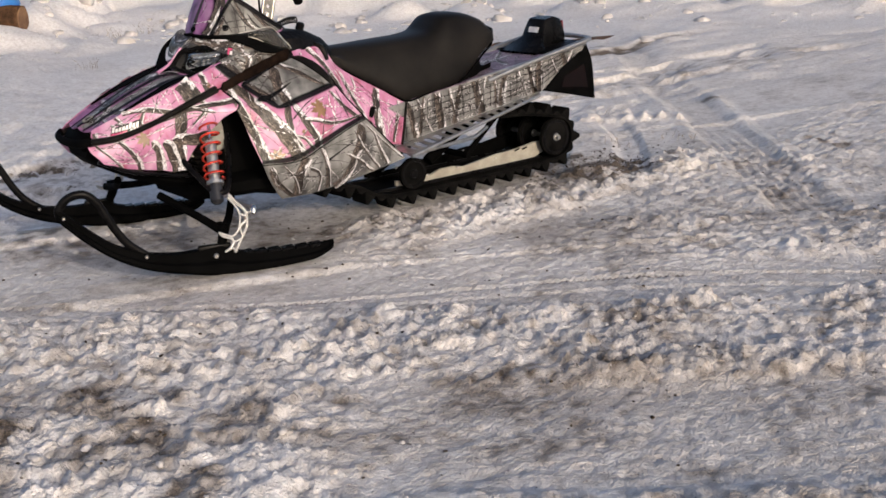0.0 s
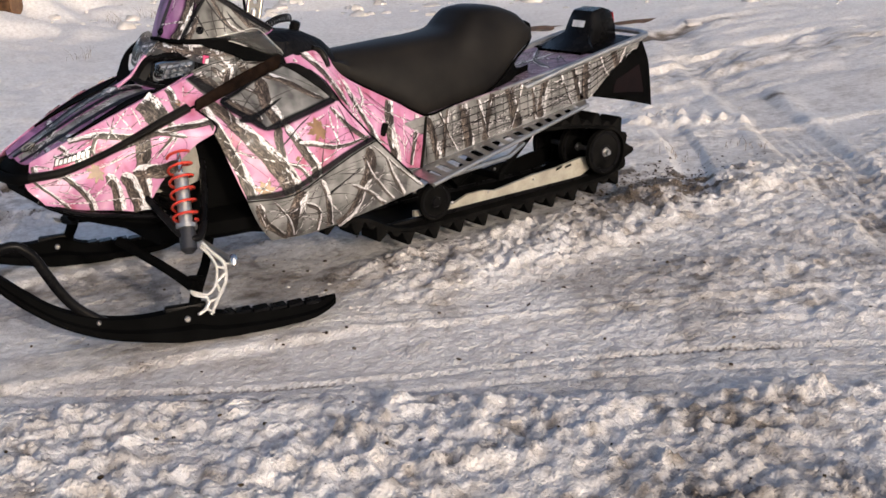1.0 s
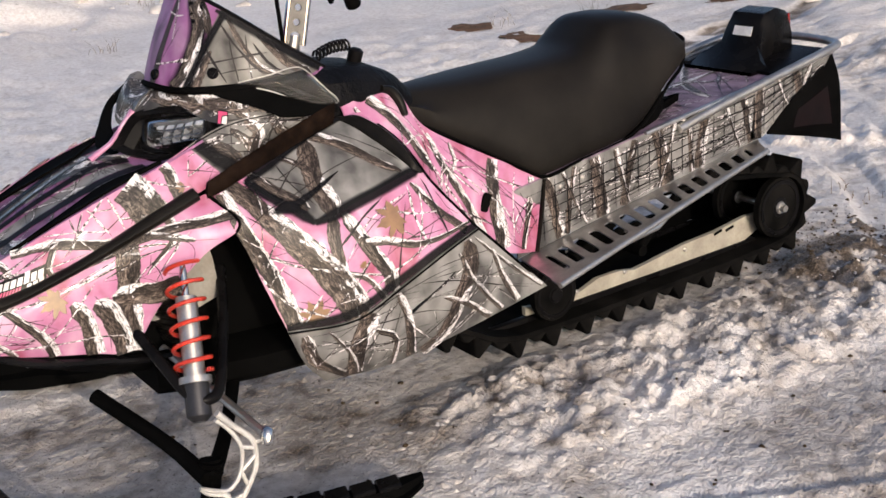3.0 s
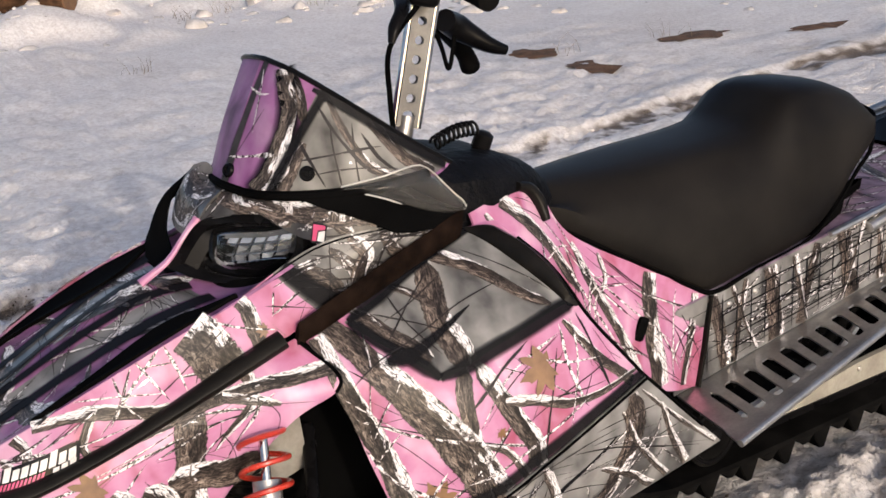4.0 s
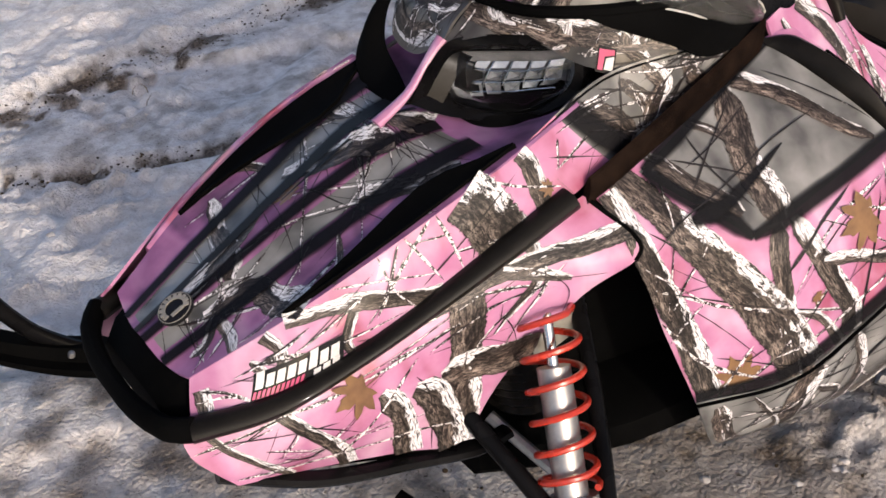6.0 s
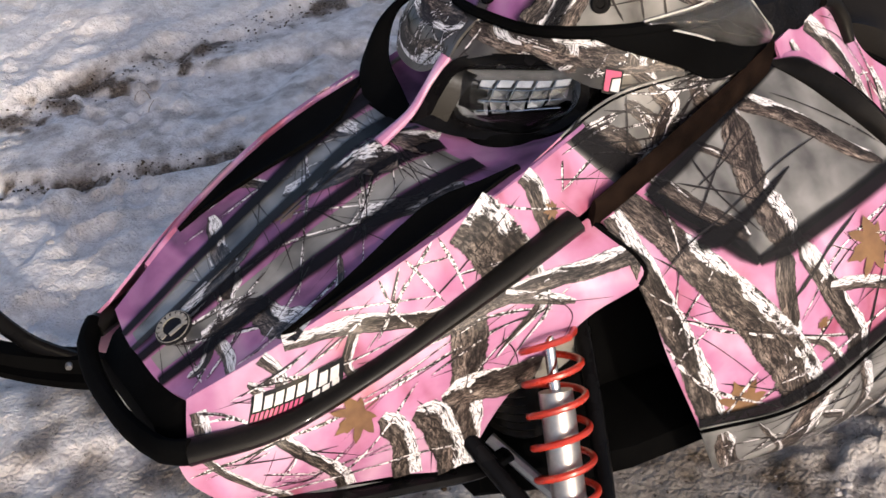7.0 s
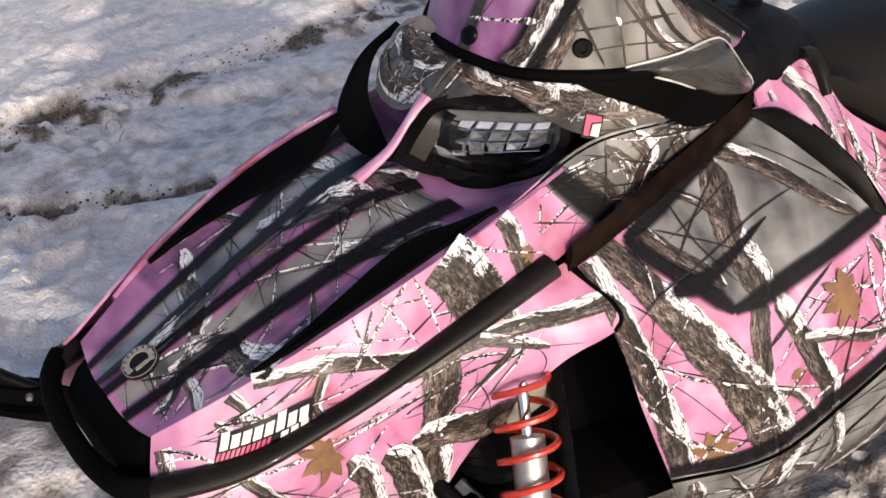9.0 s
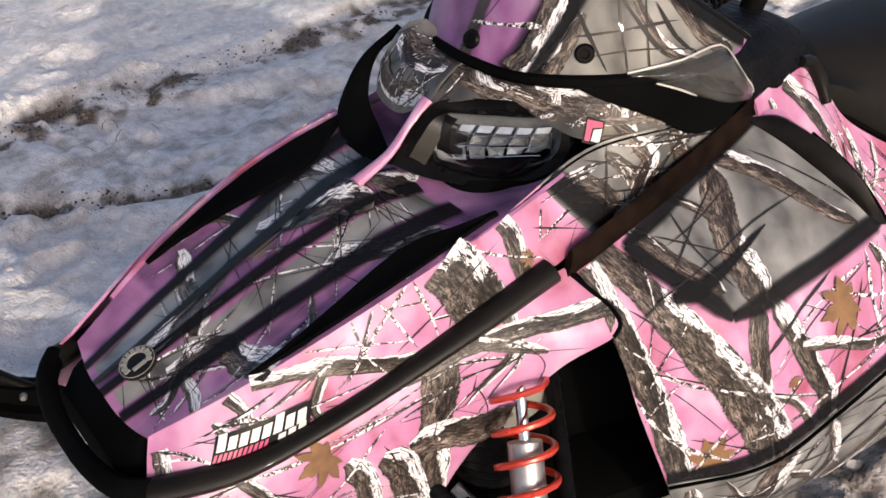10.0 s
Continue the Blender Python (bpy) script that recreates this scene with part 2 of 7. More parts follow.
def sheet(rows, nu=8, nv=8):
    """A smooth surface through a small net: rows of points from top to bottom."""
    A = np.array([cr(r, nu) for r in rows])
    return np.array([cr(A[:, j], nv) for j in range(A.shape[1])])


def at(G, u, v):
    """The place and normal of a surface at u (along) and v (down), both 0 to 1."""
    a, b = G.shape[0] - 1, G.shape[1] - 1
    x, y = min(max(u, 0), 1) * a, min(max(v, 0), 1) * b
    i, j = min(int(x), a - 1), min(int(y), b - 1)
    s, t = x - i, y - j
    p = (G[i, j] * (1 - s) + G[i + 1, j] * s) * (1 - t) + (G[i, j + 1] * (1 - s) + G[i + 1, j + 1] * s) * t
    du = (G[i + 1, j] - G[i, j]) * (1 - t) + (G[i + 1, j + 1] - G[i, j + 1]) * t
    dv = (G[i, j + 1] - G[i, j]) * (1 - s) + (G[i + 1, j + 1] - G[i + 1, j]) * s
    n = np.cross(dv, du)
    n /= np.linalg.norm(n) + 1e-12
    return p, n, du / (np.linalg.norm(du) + 1e-12), dv / (np.linalg.norm(dv) + 1e-12)


def mesh(name, V, F, mat, parent=None, label="", uv=None, smooth=True, sharp=38):
    me = bpy.data.meshes.new(name)
    me.from_pydata([tuple(map(float, v)) for v in V], [], [tuple(map(int, f)) for f in F])
    if uv is not None:
        lay = me.uv_layers.new(name="UVMap")
        for lp in me.loops:
            lay.data[lp.index].uv = uv[lp.vertex_index]
    me.materials.append(mat)
    if smooth:
        me.polygons.foreach_set("use_smooth", [True] * len(me.polygons))
        me.set_sharp_from_angle(angle=radians(sharp))
    me.update()
    ob = new(name, me)
    if parent is not None:
        ob.parent = parent
    if label:
        tagged(ob, label)
    return ob


def part(name, bm, mat, parent, label="", smooth=True, sharp=38):
    me = bpy.data.meshes.new(name)
    bmesh.ops.recalc_face_normals(bm, faces=bm.faces[:])
    bm.to_mesh(me)
    bm.free()
    me.materials.append(mat)
    if smooth:
        me.polygons.foreach_set("use_smooth", [True] * len(me.polygons))
        me.set_sharp_from_angle(angle=radians(sharp))
    ob = new(name, me)
    ob.parent = parent
    if label:
        tagged(ob, label)
    return ob


def flip(P, c=CY):
    Q = np.array(P, float)
    Q[..., 1] = 2 * c - Q[..., 1]
    return Q


def shell_data(G, thick=0.004, out=1):
    """Vertices and faces of a surface with thickness, its rim closed."""
    a, b = G.shape[:2]
    du = np.gradient(G, axis=0)
    dv = np.gradient(G, axis=1)
    n = np.cross(dv, du)
    n /= np.linalg.norm(n, axis=2, keepdims=True) + 1e-12
    V = np.vstack([G.reshape(-1, 3), (G - n * thick * out).reshape(-1, 3)])
    idx = np.arange(a * b).reshape(a, b)
    F = []
    for i in range(a - 1):
        for j in range(b - 1):
            q = [idx[i, j], idx[i + 1, j], idx[i + 1, j + 1], idx[i, j + 1]]
            F.append(q[::-1])
            F.append([k + a * b for k in q])
    rim = list(idx[:, 0]) + list(idx[-1, 1:]) + list(idx[-2::-1, -1]) + list(idx[0, -2:0:-1])
    for k in range(len(rim)):
        p, q = rim[k], rim[(k + 1) % len(rim)]
        F.append([p, q, q + a * b, p + a * b])
    return V, F


def shell(name, G, mat, parent, label="", thick=0.004, out=1):
    V, F = shell_data(G, thick, out)
    return mesh(name, V, F, mat, parent, label, sharp=50)


def tube_data(P, r, n=10, smooth=0, squash=1.0):
    P = cr(P, smooth) if smooth else np.asarray(P, float)
    m = len(P)
    R = np.interp(np.linspace(0, 1, m), np.linspace(0, 1, len(np.atleast_1d(r))), np.atleast_1d(r)) if np.ndim(r) else np.full(m, r)
    T = np.gradient(P, axis=0)
    T /= np.linalg.norm(T, axis=1, keepdims=True) + 1e-12
    up = np.array([0, 0, 1.0]) if abs(T[0][2]) < 0.9 else np.array([1.0, 0, 0])
    V, F = [], []
    s = np.cross(T[0], up)
    for i in range(m):
        s = s - T[i] * (s @ T[i])
        s /= np.linalg.norm(s) + 1e-12
        w = np.cross(T[i], s)
        for k in range(n):
            a = 2 * math.pi * k / n
            V.append(P[i] + R[i] * (math.cos(a) * s + squash * math.sin(a) * w))
    for i in range(m - 1):
        for k in range(n):
            F.append([i * n + k, i * n + (k + 1) % n, (i + 1) * n + (k + 1) % n, (i + 1) * n + k])
    F.append(list(range(n))[::-1])
    F.append([(m - 1) * n + k for k in range(n)])
    return V, F


def tube(name, P, r, mat, parent, label="", n=10, smooth=0, squash=1.0):
    return mesh(name, *tube_data(P, r, n, smooth, squash), mat, parent, label)


def loft_data(rings):
    """Skin over closed rings with equal numbers of points, ends capped."""
    n = len(rings[0])
    V = [p for r in rings for p in r]
    F = [[i * n + k, i * n + (k + 1) % n, (i + 1) * n + (k + 1) % n, (i + 1) * n + k] for i in range(len(rings) - 1) for k in range(n)]
    F.append(list(range(n))[::-1])
    F.append([(len(rings) - 1) * n + k for k in range(n)])
    return V, F


def loft(name, rings, mat, parent, label="", sharp=38):
    return mesh(name, *loft_data(rings), mat, parent, label, sharp=sharp)


def half_ring(x, pts, lean=0.0):
    """A closed ring at x from a half outline (y out, z) that starts and ends on the middle line."""
    L = [(x + lean * z, CY - y, z) for y, z in pts]
    R = [(x + lean * z, CY + y, z) for y, z in pts[-2:0:-1]]
    return L + R


def box_bm(size, m=None, bevel=0.004, seg=2):
    bm = bmesh.new()
    bmesh.ops.create_cube(bm, size=1, matrix=Matrix.Diagonal((*size, 1)))
    if bevel:
        bmesh.ops.bevel(bm, geom=bm.edges[:], offset=bevel, segments=seg, affect="EDGES", profile=0.6)
    if m is not None:
        bm.transform(m)
    return bm


def lathe_bm(profile, m=None, n=24):
    """A turned body about its own z axis from (radius, z) pairs, closed at both ends."""
    bm = bmesh.new()
    rings = []
    for r, z in profile:
        rings.append([bm.verts.new((r * math.cos(2 * math.pi * k / n), r * math.sin(2 * math.pi * k / n), z)) for k in range(n)])
    for a, b in zip(rings, rings[1:]):
        for k in range(n):
            bm.faces.new((a[k], a[(k + 1) % n], b[(k + 1) % n], b[k]))
    bm.faces.new(rings[0][::-1])
    bm.faces.new(rings[-1])
    if m is not None:
        bm.transform(m)
    return bm


def axis_m(p, d):
    """A pose at p whose z axis points along d."""
    return Matrix.Translation(p) @ Vector(d).to_track_quat("Z", "Y").to_matrix().to_4x4()


def plate_data(outline, p, ex, ey, thick):
    """A flat plate: an outline in its own plane, with thickness."""
    ex, ey = np.array(ex, float), np.array(ey, float)
    n = np.cross(ex, ey)
    n /= np.linalg.norm(n)
    A = [np.array(p) + ex * a + ey * b for a, b in outline]
    k = len(A)
    V = A + [q - n * thick for q in A]
    F = [list(range(k)), [k + i for i in range(k)][::-1]] + [[i, k + i, k + (i + 1) % k, (i + 1) % k] for i in range(k)]
    return V, F


# ---- printed decoration on a surface ----
LIFT = 0.0009


def strip_data(G, path, w0, w1, rough=0.25, lift=LIFT, step=0.012, seed=0, across=4):
    """A strip laid on the surface along (u, v) stops, with a wandering ragged outline, and its own UVs."""
    rough *= 0.5 if max(w0, w1) > 0.008 else 1.0
    rng = random.Random(seed)
    P = cr(np.array(path, float), 8)
    pts = [at(G, u, v) for u, v in P]
    V, F, UV = [], [], []
    L = 0
    a, b = rng.random() * 9, rng.random() * 9
    m = len(P)
    side = None
    for i in range(m):
        p, n, du, dv = pts[i]
        q = pts[min(i + 1, m - 1)][0] - pts[max(i - 1, 0)][0]
        q /= np.linalg.norm(q) + 1e-12
        s = np.cross(n, q)
        s /= np.linalg.norm(s) + 1e-12
        if i:
            L += np.linalg.norm(p - pts[i - 1][0])
        w = (w0 + (w1 - w0) * i / (m - 1)) / 2
        if max(w0, w1) < 0.009:
            w *= min(1.0, 0.15 + 6 * i / m, 0.15 + 6 * (m - 1 - i) / m)
        ends = [d for d, (eu, ev) in ((i, P[0]), (m - 1 - i, P[-1])) if 0.04 < eu < 0.96 and 0.04 < ev < 0.96]
        open_end = 1.1 * max(0.0, 1 - min(ends) / (0.10 * m)) if ends else 0.0
        wl = w * (1 + rough * (math.sin(L * 70 + a) + rng.uniform(-0.6, 0.6)))
        wr = w * (1 + rough * (math.sin(L * 55 + b) + rng.uniform(-0.6, 0.6)))
        for k in range(across + 1):
            t = k / across
            V.append(p + n * lift + s * (-wl + (wl + wr) * t))
            UV.append((L + a, 0.5 + (t - 0.5) * (1 + open_end)))
    c = across + 1
    for i in range(m - 1):
        for k in range(across):
            F.append([i * c + k, i * c + k + 1, (i + 1) * c + k + 1, (i + 1) * c + k])
    return V, F, UV


def prints(name, G, mat, parent, items, label="", rough=0.25, lift=LIFT, joined=False):
    """Strips of one print, each (path, start width, end width): parts of their own, or too many to pick apart."""
    V, F, UV = [], [], []
    wide = 1.18 if mat in (BARK, BARK_PALE) else 0.55 if mat is FADE and joined and name == "twig_print" else 1.0
    mat = TWIG if wide == 0.55 else mat
    if name == "twig_print" and joined and mat is TWIG:
        wide = 0.75
        items = [([p[0]] + [tuple(0.25 * np.array(q) + 0.75 * (np.array(p[0]) + (np.array(p[-1]) - np.array(p[0])) * k / (len(p) - 1))) for k, q in enumerate(p)][1:-1] + [p[-1]], a, b) for p, a, b in items]
    for k, (path, w0, w1) in enumerate(items):
        w0, w1 = w0 * wide, w1 * wide
        v, f, uv = strip_data(G, path, w0, w1, rough, lift, seed=len(name) * 31 + k)
        if not joined:
            mesh(name, v, f, mat, parent, label, uv=uv, smooth=False)
            continue
        o = len(V)
        V += v
        F += [[i + o for i in q] for q in f]
        UV += uv
    if joined:
        return tagged(mesh(name, V, F, mat, parent, label, uv=UV, smooth=False), kind="stuff")


def twigs(G, parent, count, seed, w=0.0024, u0=0.0, u1=1.0, v0=0.0, v1=1.0, pale=0.6):
    """Thin printed branches crossing a surface, dark with pale frosted edges."""
    rng = random.Random(seed)
    dark, light = [], []
    for k in range(int(count * 3.4)):
        u, v = rng.uniform(u0, u1), rng.uniform(v0, v1)
        a = rng.choice((0.5, 1.1, 1.9, 2.6, 3.4, 5.2)) + rng.uniform(-0.3, 0.3)
        l = rng.uniform(0.18, 0.55)
        P, b = [(u, v)], a
        for _ in range(3):
            b += rng.uniform(-0.16, 0.16)
            x, y = P[-1][0] + math.cos(b) * l / 3, P[-1][1] + math.sin(b) * l / 3 * 1.6
            if not (u0 <= x <= u1 and v0 <= y <= v1):
                break
            P.append((x, y))
        if len(P) < 3:
            continue
        ww = w * rng.uniform(0.45, 1.5)
        dark.append((P, ww, ww * 0.5))
        if rng.random() < pale:
            d = rng.choice((-1, 1)) * 0.0045
            light.append(([(p + d * 0.6, q + d) for p, q in P], ww * 1.5, ww * 0.9))
        if rng.random() < 0.5:
            q = P[1]
            c = a + rng.choice((-1, 1)) * rng.uniform(0.5, 0.9)
            e = (q[0] + math.cos(c) * l * 0.3, q[1] + math.sin(c) * l * 0.45)
            if u0 <= e[0] <= u1 and v0 <= e[1] <= v1:
                dark.append(([q, ((q[0] + e[0]) / 2, (q[1] + e[1]) / 2 + 0.004), e], ww * 0.7, ww * 0.35))
    if light:
        prints("frost_print", G, TWIG_PALE, parent, light, "", 0.5, LIFT * 1.2, True)
    if dark:
        prints("twig_print", G, TWIG, parent, dark, "", 0.35, LIFT * 1.5, True)


def leaf_print(G, u, v, size, turn, parent):
    """A maple leaf laid on the surface."""
    p, n, du, dv = at(G, u, v)
    dv = np.cross(n, du)
    lobes = [(90, 1.0), (80, 0.72), (72, 0.70), (64, 0.46), (54, 0.78), (46, 0.95), (38, 0.74), (30, 0.50), (18, 0.66), (6, 0.78), (-4, 0.56), (-18, 0.38), (-34, 0.50), (-50, 0.30), (-82, 0.14), (-88, 0.62), (-92, 0.62), (-98, 0.14),
             (-130, 0.30), (-146, 0.50), (-162, 0.38), (-176, 0.56), (174, 0.78), (162, 0.66), (150, 0.50), (142, 0.74), (134, 0.95), (126, 0.78), (116, 0.46), (108, 0.70), (100, 0.72)]
    V = [p + n * LIFT * 1.6]
    for a, r in lobes:
        a = radians(a + turn)
        V.append(p + n * LIFT * 1.6 + size * r * (math.cos(a) * du + math.sin(a) * dv))
    k = len(lobes)
    F = [[0, i + 1, (i + 1) % k + 1] for i in range(k)]
    return mesh("leaf_print", V, F, LEAF, parent, "tan maple leaf print", smooth=False)


def panel_print(G, outline, mat, parent, name, label="", n=1, lift=LIFT):
    """A patch of print bounded by four (u, v) corners, following the surface."""
    c = [np.array(q, float) for q in outline]
    k = 14
    V, UV = [], []
    for i in range(k + 1):
        for j in range(k + 1):
            s, t = i / k, j / k
            u, v = (c[0] * (1 - s) + c[1] * s) * (1 - t) + (c[3] * (1 - s) + c[2] * s) * t
            p, nn, _, _ = at(G, u, v)
            V.append(p + nn * lift)
            UV.append((s, t))
    F = [[i * (k + 1) + j, (i + 1) * (k + 1) + j, (i + 1) * (k + 1) + j + 1, i * (k + 1) + j + 1] for i in range(k) for j in range(k)]
    return mesh(name, V, F, mat, parent, label, uv=UV)


# ---- body surfaces (left half; the right is its mirror) ----
N_UPPER_CHEEK = [
    [(-0.278, -0.090, 0.583), (-0.17, -0.128, 0.633), (-0.06, -0.152, 0.681), (0.05, -0.164, 0.722), (0.16, -0.163, 0.755)],
    [(-0.288, -0.105, 0.565), (-0.18, -0.148, 0.598), (-0.065, -0.170, 0.640), (0.06, -0.180, 0.686), (0.19, -0.180, 0.728)],
    [(-0.30, -0.125, 0.540), (-0.20, -0.158, 0.556), (-0.07, -0.178, 0.592), (0.07, -0.190, 0.642), (0.215, -0.197, 0.690)]]
N_LOWER_CHEEK = [
    [(-0.315, -0.125, 0.535), (-0.20, -0.160, 0.552), (-0.06, -0.180, 0.590), (0.08, -0.192, 0.643), (0.225, -0.203, 0.686)],
    [(-0.310, -0.140, 0.510), (-0.19, -0.178, 0.520), (-0.06, -0.195, 0.550), (0.09, -0.215, 0.605), (0.265, -0.268, 0.622)],
    [(-0.290, -0.155, 0.485), (-0.18, -0.175, 0.475), (-0.05, -0.200, 0.490), (0.06, -0.210, 0.530), (0.19, -0.243, 0.572)],
    [(-0.270, -0.160, 0.460), (-0.17, -0.155, 0.425), (-0.06, -0.178, 0.405), (0.02, -0.200, 0.396), (0.085, -0.200, 0.47)]]
N_UPPER_SIDE = [
    [(0.165, -0.158, 0.757), (0.297, -0.152, 0.806), (0.41, -0.181, 0.820), (0.585, -0.150, 0.795)],
    [(0.188, -0.180, 0.725), (0.315, -0.176, 0.765), (0.425, -0.190, 0.790), (0.582, -0.153, 0.788)],
    [(0.215, -0.198, 0.690), (0.34, -0.186, 0.727), (0.45, -0.174, 0.757), (0.580, -0.154, 0.785)]]
N_SIDE = [
    [(0.235, -0.200, 0.688), (0.36, -0.186, 0.730), (0.47, -0.173, 0.757), (0.60, -0.150, 0.772), (0.64, -0.160, 0.775)],
    [(0.255, -0.235, 0.655), (0.375, -0.245, 0.672), (0.50, -0.245, 0.700), (0.62, -0.250, 0.715), (0.675, -0.268, 0.712)],
    [(0.262, -0.266, 0.618), (0.41, -0.305, 0.607), (0.53, -0.318, 0.628), (0.65, -0.325, 0.645), (0.70, -0.330, 0.635)],
    [(0.285, -0.285, 0.508), (0.43, -0.345, 0.525), (0.55, -0.358, 0.555), (0.67, -0.365, 0.565), (0.745, -0.355, 0.570)],
    [(0.315, -0.328, 0.384), (0.45, -0.370, 0.388), (0.565, -0.386, 0.436), (0.69, -0.390, 0.490), (0.785, -0.375, 0.515)]]
N_BELLY = [
    [(0.312, -0.331, 0.387), (0.45, -0.373, 0.386), (0.565, -0.389, 0.434), (0.69, -0.393, 0.488), (0.787, -0.378, 0.513)],
    [(0.345, -0.330, 0.300), (0.49, -0.368, 0.310), (0.63, -0.388, 0.368), (0.77, -0.386, 0.392), (0.89, -0.364, 0.412)],
    [(0.420, -0.270, 0.215), (0.55, -0.315, 0.225), (0.70, -0.340, 0.250), (0.85, -0.345, 0.275), (1.005, -0.346, 0.302)]]
N_REAR_SIDE = [
    [(0.60, -0.145, 0.792), (0.71, -0.112, 0.803), (0.785, -0.088, 0.792), (0.83, -0.125, 0.70), (0.98, -0.150, 0.605), (1.145, -0.174, 0.512)],
    [(0.62, -0.200, 0.66), (0.72, -0.178, 0.67), (0.80, -0.160, 0.645), (0.88, -0.172, 0.575), (1.00, -0.184, 0.490), (1.13, -0.178, 0.410)],
    [(0.65, -0.250, 0.50), (0.75, -0.240, 0.48), (0.85, -0.220, 0.43), (0.93, -0.210, 0.385), (1.02, -0.200, 0.345), (1.108, -0.180, 0.322)]]
N_SHIELD = [
    [(0.322, 0.02, 1.080), (0.337, -0.058, 1.066), (0.398, -0.114, 1.014), (0.47, -0.146, 0.955), (0.565, -0.150, 0.890)],
    [(0.265, 0.02, 0.972), (0.285, -0.058, 0.962), (0.35, -0.126, 0.940), (0.435, -0.160, 0.910), (0.535, -0.162, 0.880)],
    [(0.226, 0.02, 0.888), (0.252, -0.058, 0.880), (0.325, -0.126, 0.878), (0.405, -0.164, 0.880), (0.505, -0.168, 0.884)]]
N_HOOD = [(-0.292, 0.586), (-0.17, 0.642), (-0.05, 0.700), (0.06, 0.744), (0.135, 0.748), (0.215, 0.726)]
HOOD_EDGE = [(-0.278, -0.090, 0.584), (-0.17, -0.128, 0.634), (-0.06, -0.152, 0.682), (0.05, -0.164, 0.723), (0.16, -0.163, 0.757), (0.255, -0.157, 0.788)]
S_UPPER_CHEEK, S_LOWER_CHEEK = sheet(N_UPPER_CHEEK), sheet(N_LOWER_CHEEK)
S_UPPER_SIDE, S_SIDE, S_BELLY = sheet(N_UPPER_SIDE), sheet(N_SIDE, 10, 8), sheet(N_BELLY)
S_REAR_SIDE, S_SHIELD = sheet(N_REAR_SIDE), sheet(N_SHIELD)
rows = []
for k in range(7):
    f = (k - 3) / 3
    row = []
    for (cx, cz), (ex, ey, ez) in zip(N_HOOD, HOOD_EDGE):
        w = (CY - ey) * f * (1.0 if f > 0 else 1.06)
        dip = 0.010 * math.sin(math.pi * abs(f)) if 0 < abs(f) < 1 else 0.0
        row.append((cx + (ex - cx) * abs(f) ** 1.6, CY - w, cz + (ez - cz) * abs(f) ** 1.6 - dip))
    rows.append(row)
S_HOOD = sheet(rows[::-1][::-1], 10, 6)

import functools

# ---- ground ----


@functools.lru_cache(None)
def table(seed, *shape):
    return np.random.RandomState(seed).rand(*shape)


def value_noise(X, Y, scale, seed):
    """Smooth noise from 0 to 1 over arrays of places, in cells of the given size."""
    T = table(seed, 256, 256)
    ca, sa = math.cos(seed * 2.4), math.sin(seed * 2.4)
    x, y = (X * ca - Y * sa) / scale + 1000.3, (X * sa + Y * ca) / scale + 1000.7
    i, j = np.floor(x).astype(int), np.floor(y).astype(int)
    s, t = x - i, y - j
    s, t = s * s * (3 - 2 * s), t * t * (3 - 2 * t)
    i, j = i % 256, j % 256
    a, b, c, d = T[i, j], T[(i + 1) % 256, j], T[i, (j + 1) % 256], T[(i + 1) % 256, (j + 1) % 256]
    return (a * (1 - s) + b * s) * (1 - t) + (c * (1 - s) + d * s) * t


def chunks(X, Y, cell, seed):
    """Broken lumps: rounded tops of scattered cells with gaps between, from 0 to 1."""
    T = table(seed, 128, 128, 4)
    i, j = np.floor(X / cell).astype(int), np.floor(Y / cell).astype(int)
    out = np.zeros(X.shape)
    for a in (-1, 0, 1):
        for b in (-1, 0, 1):
            t = T[(i + a) % 128, (j + b) % 128]
            dx, dy = X / cell - (i + a) - t[..., 0], Y / cell - (j + b) - t[..., 1]
            r = 0.35 + 0.45 * t[..., 2]
            k = np.clip(1 - (dx * dx + dy * dy * (0.6 + 0.8 * t[..., 3])) / (r * r), 0, 1)
            out = np.maximum(out, np.sqrt(k) * (0.25 + 0.75 * t[..., 3]))
    return out


def smooth01(x, a, b):
    t = np.clip((x - a) / (b - a), 0, 1)
    return t * t * (3 - 2 * t)


def band(d, half, soft):
    return 1 - smooth01(np.abs(d), half, half + soft)


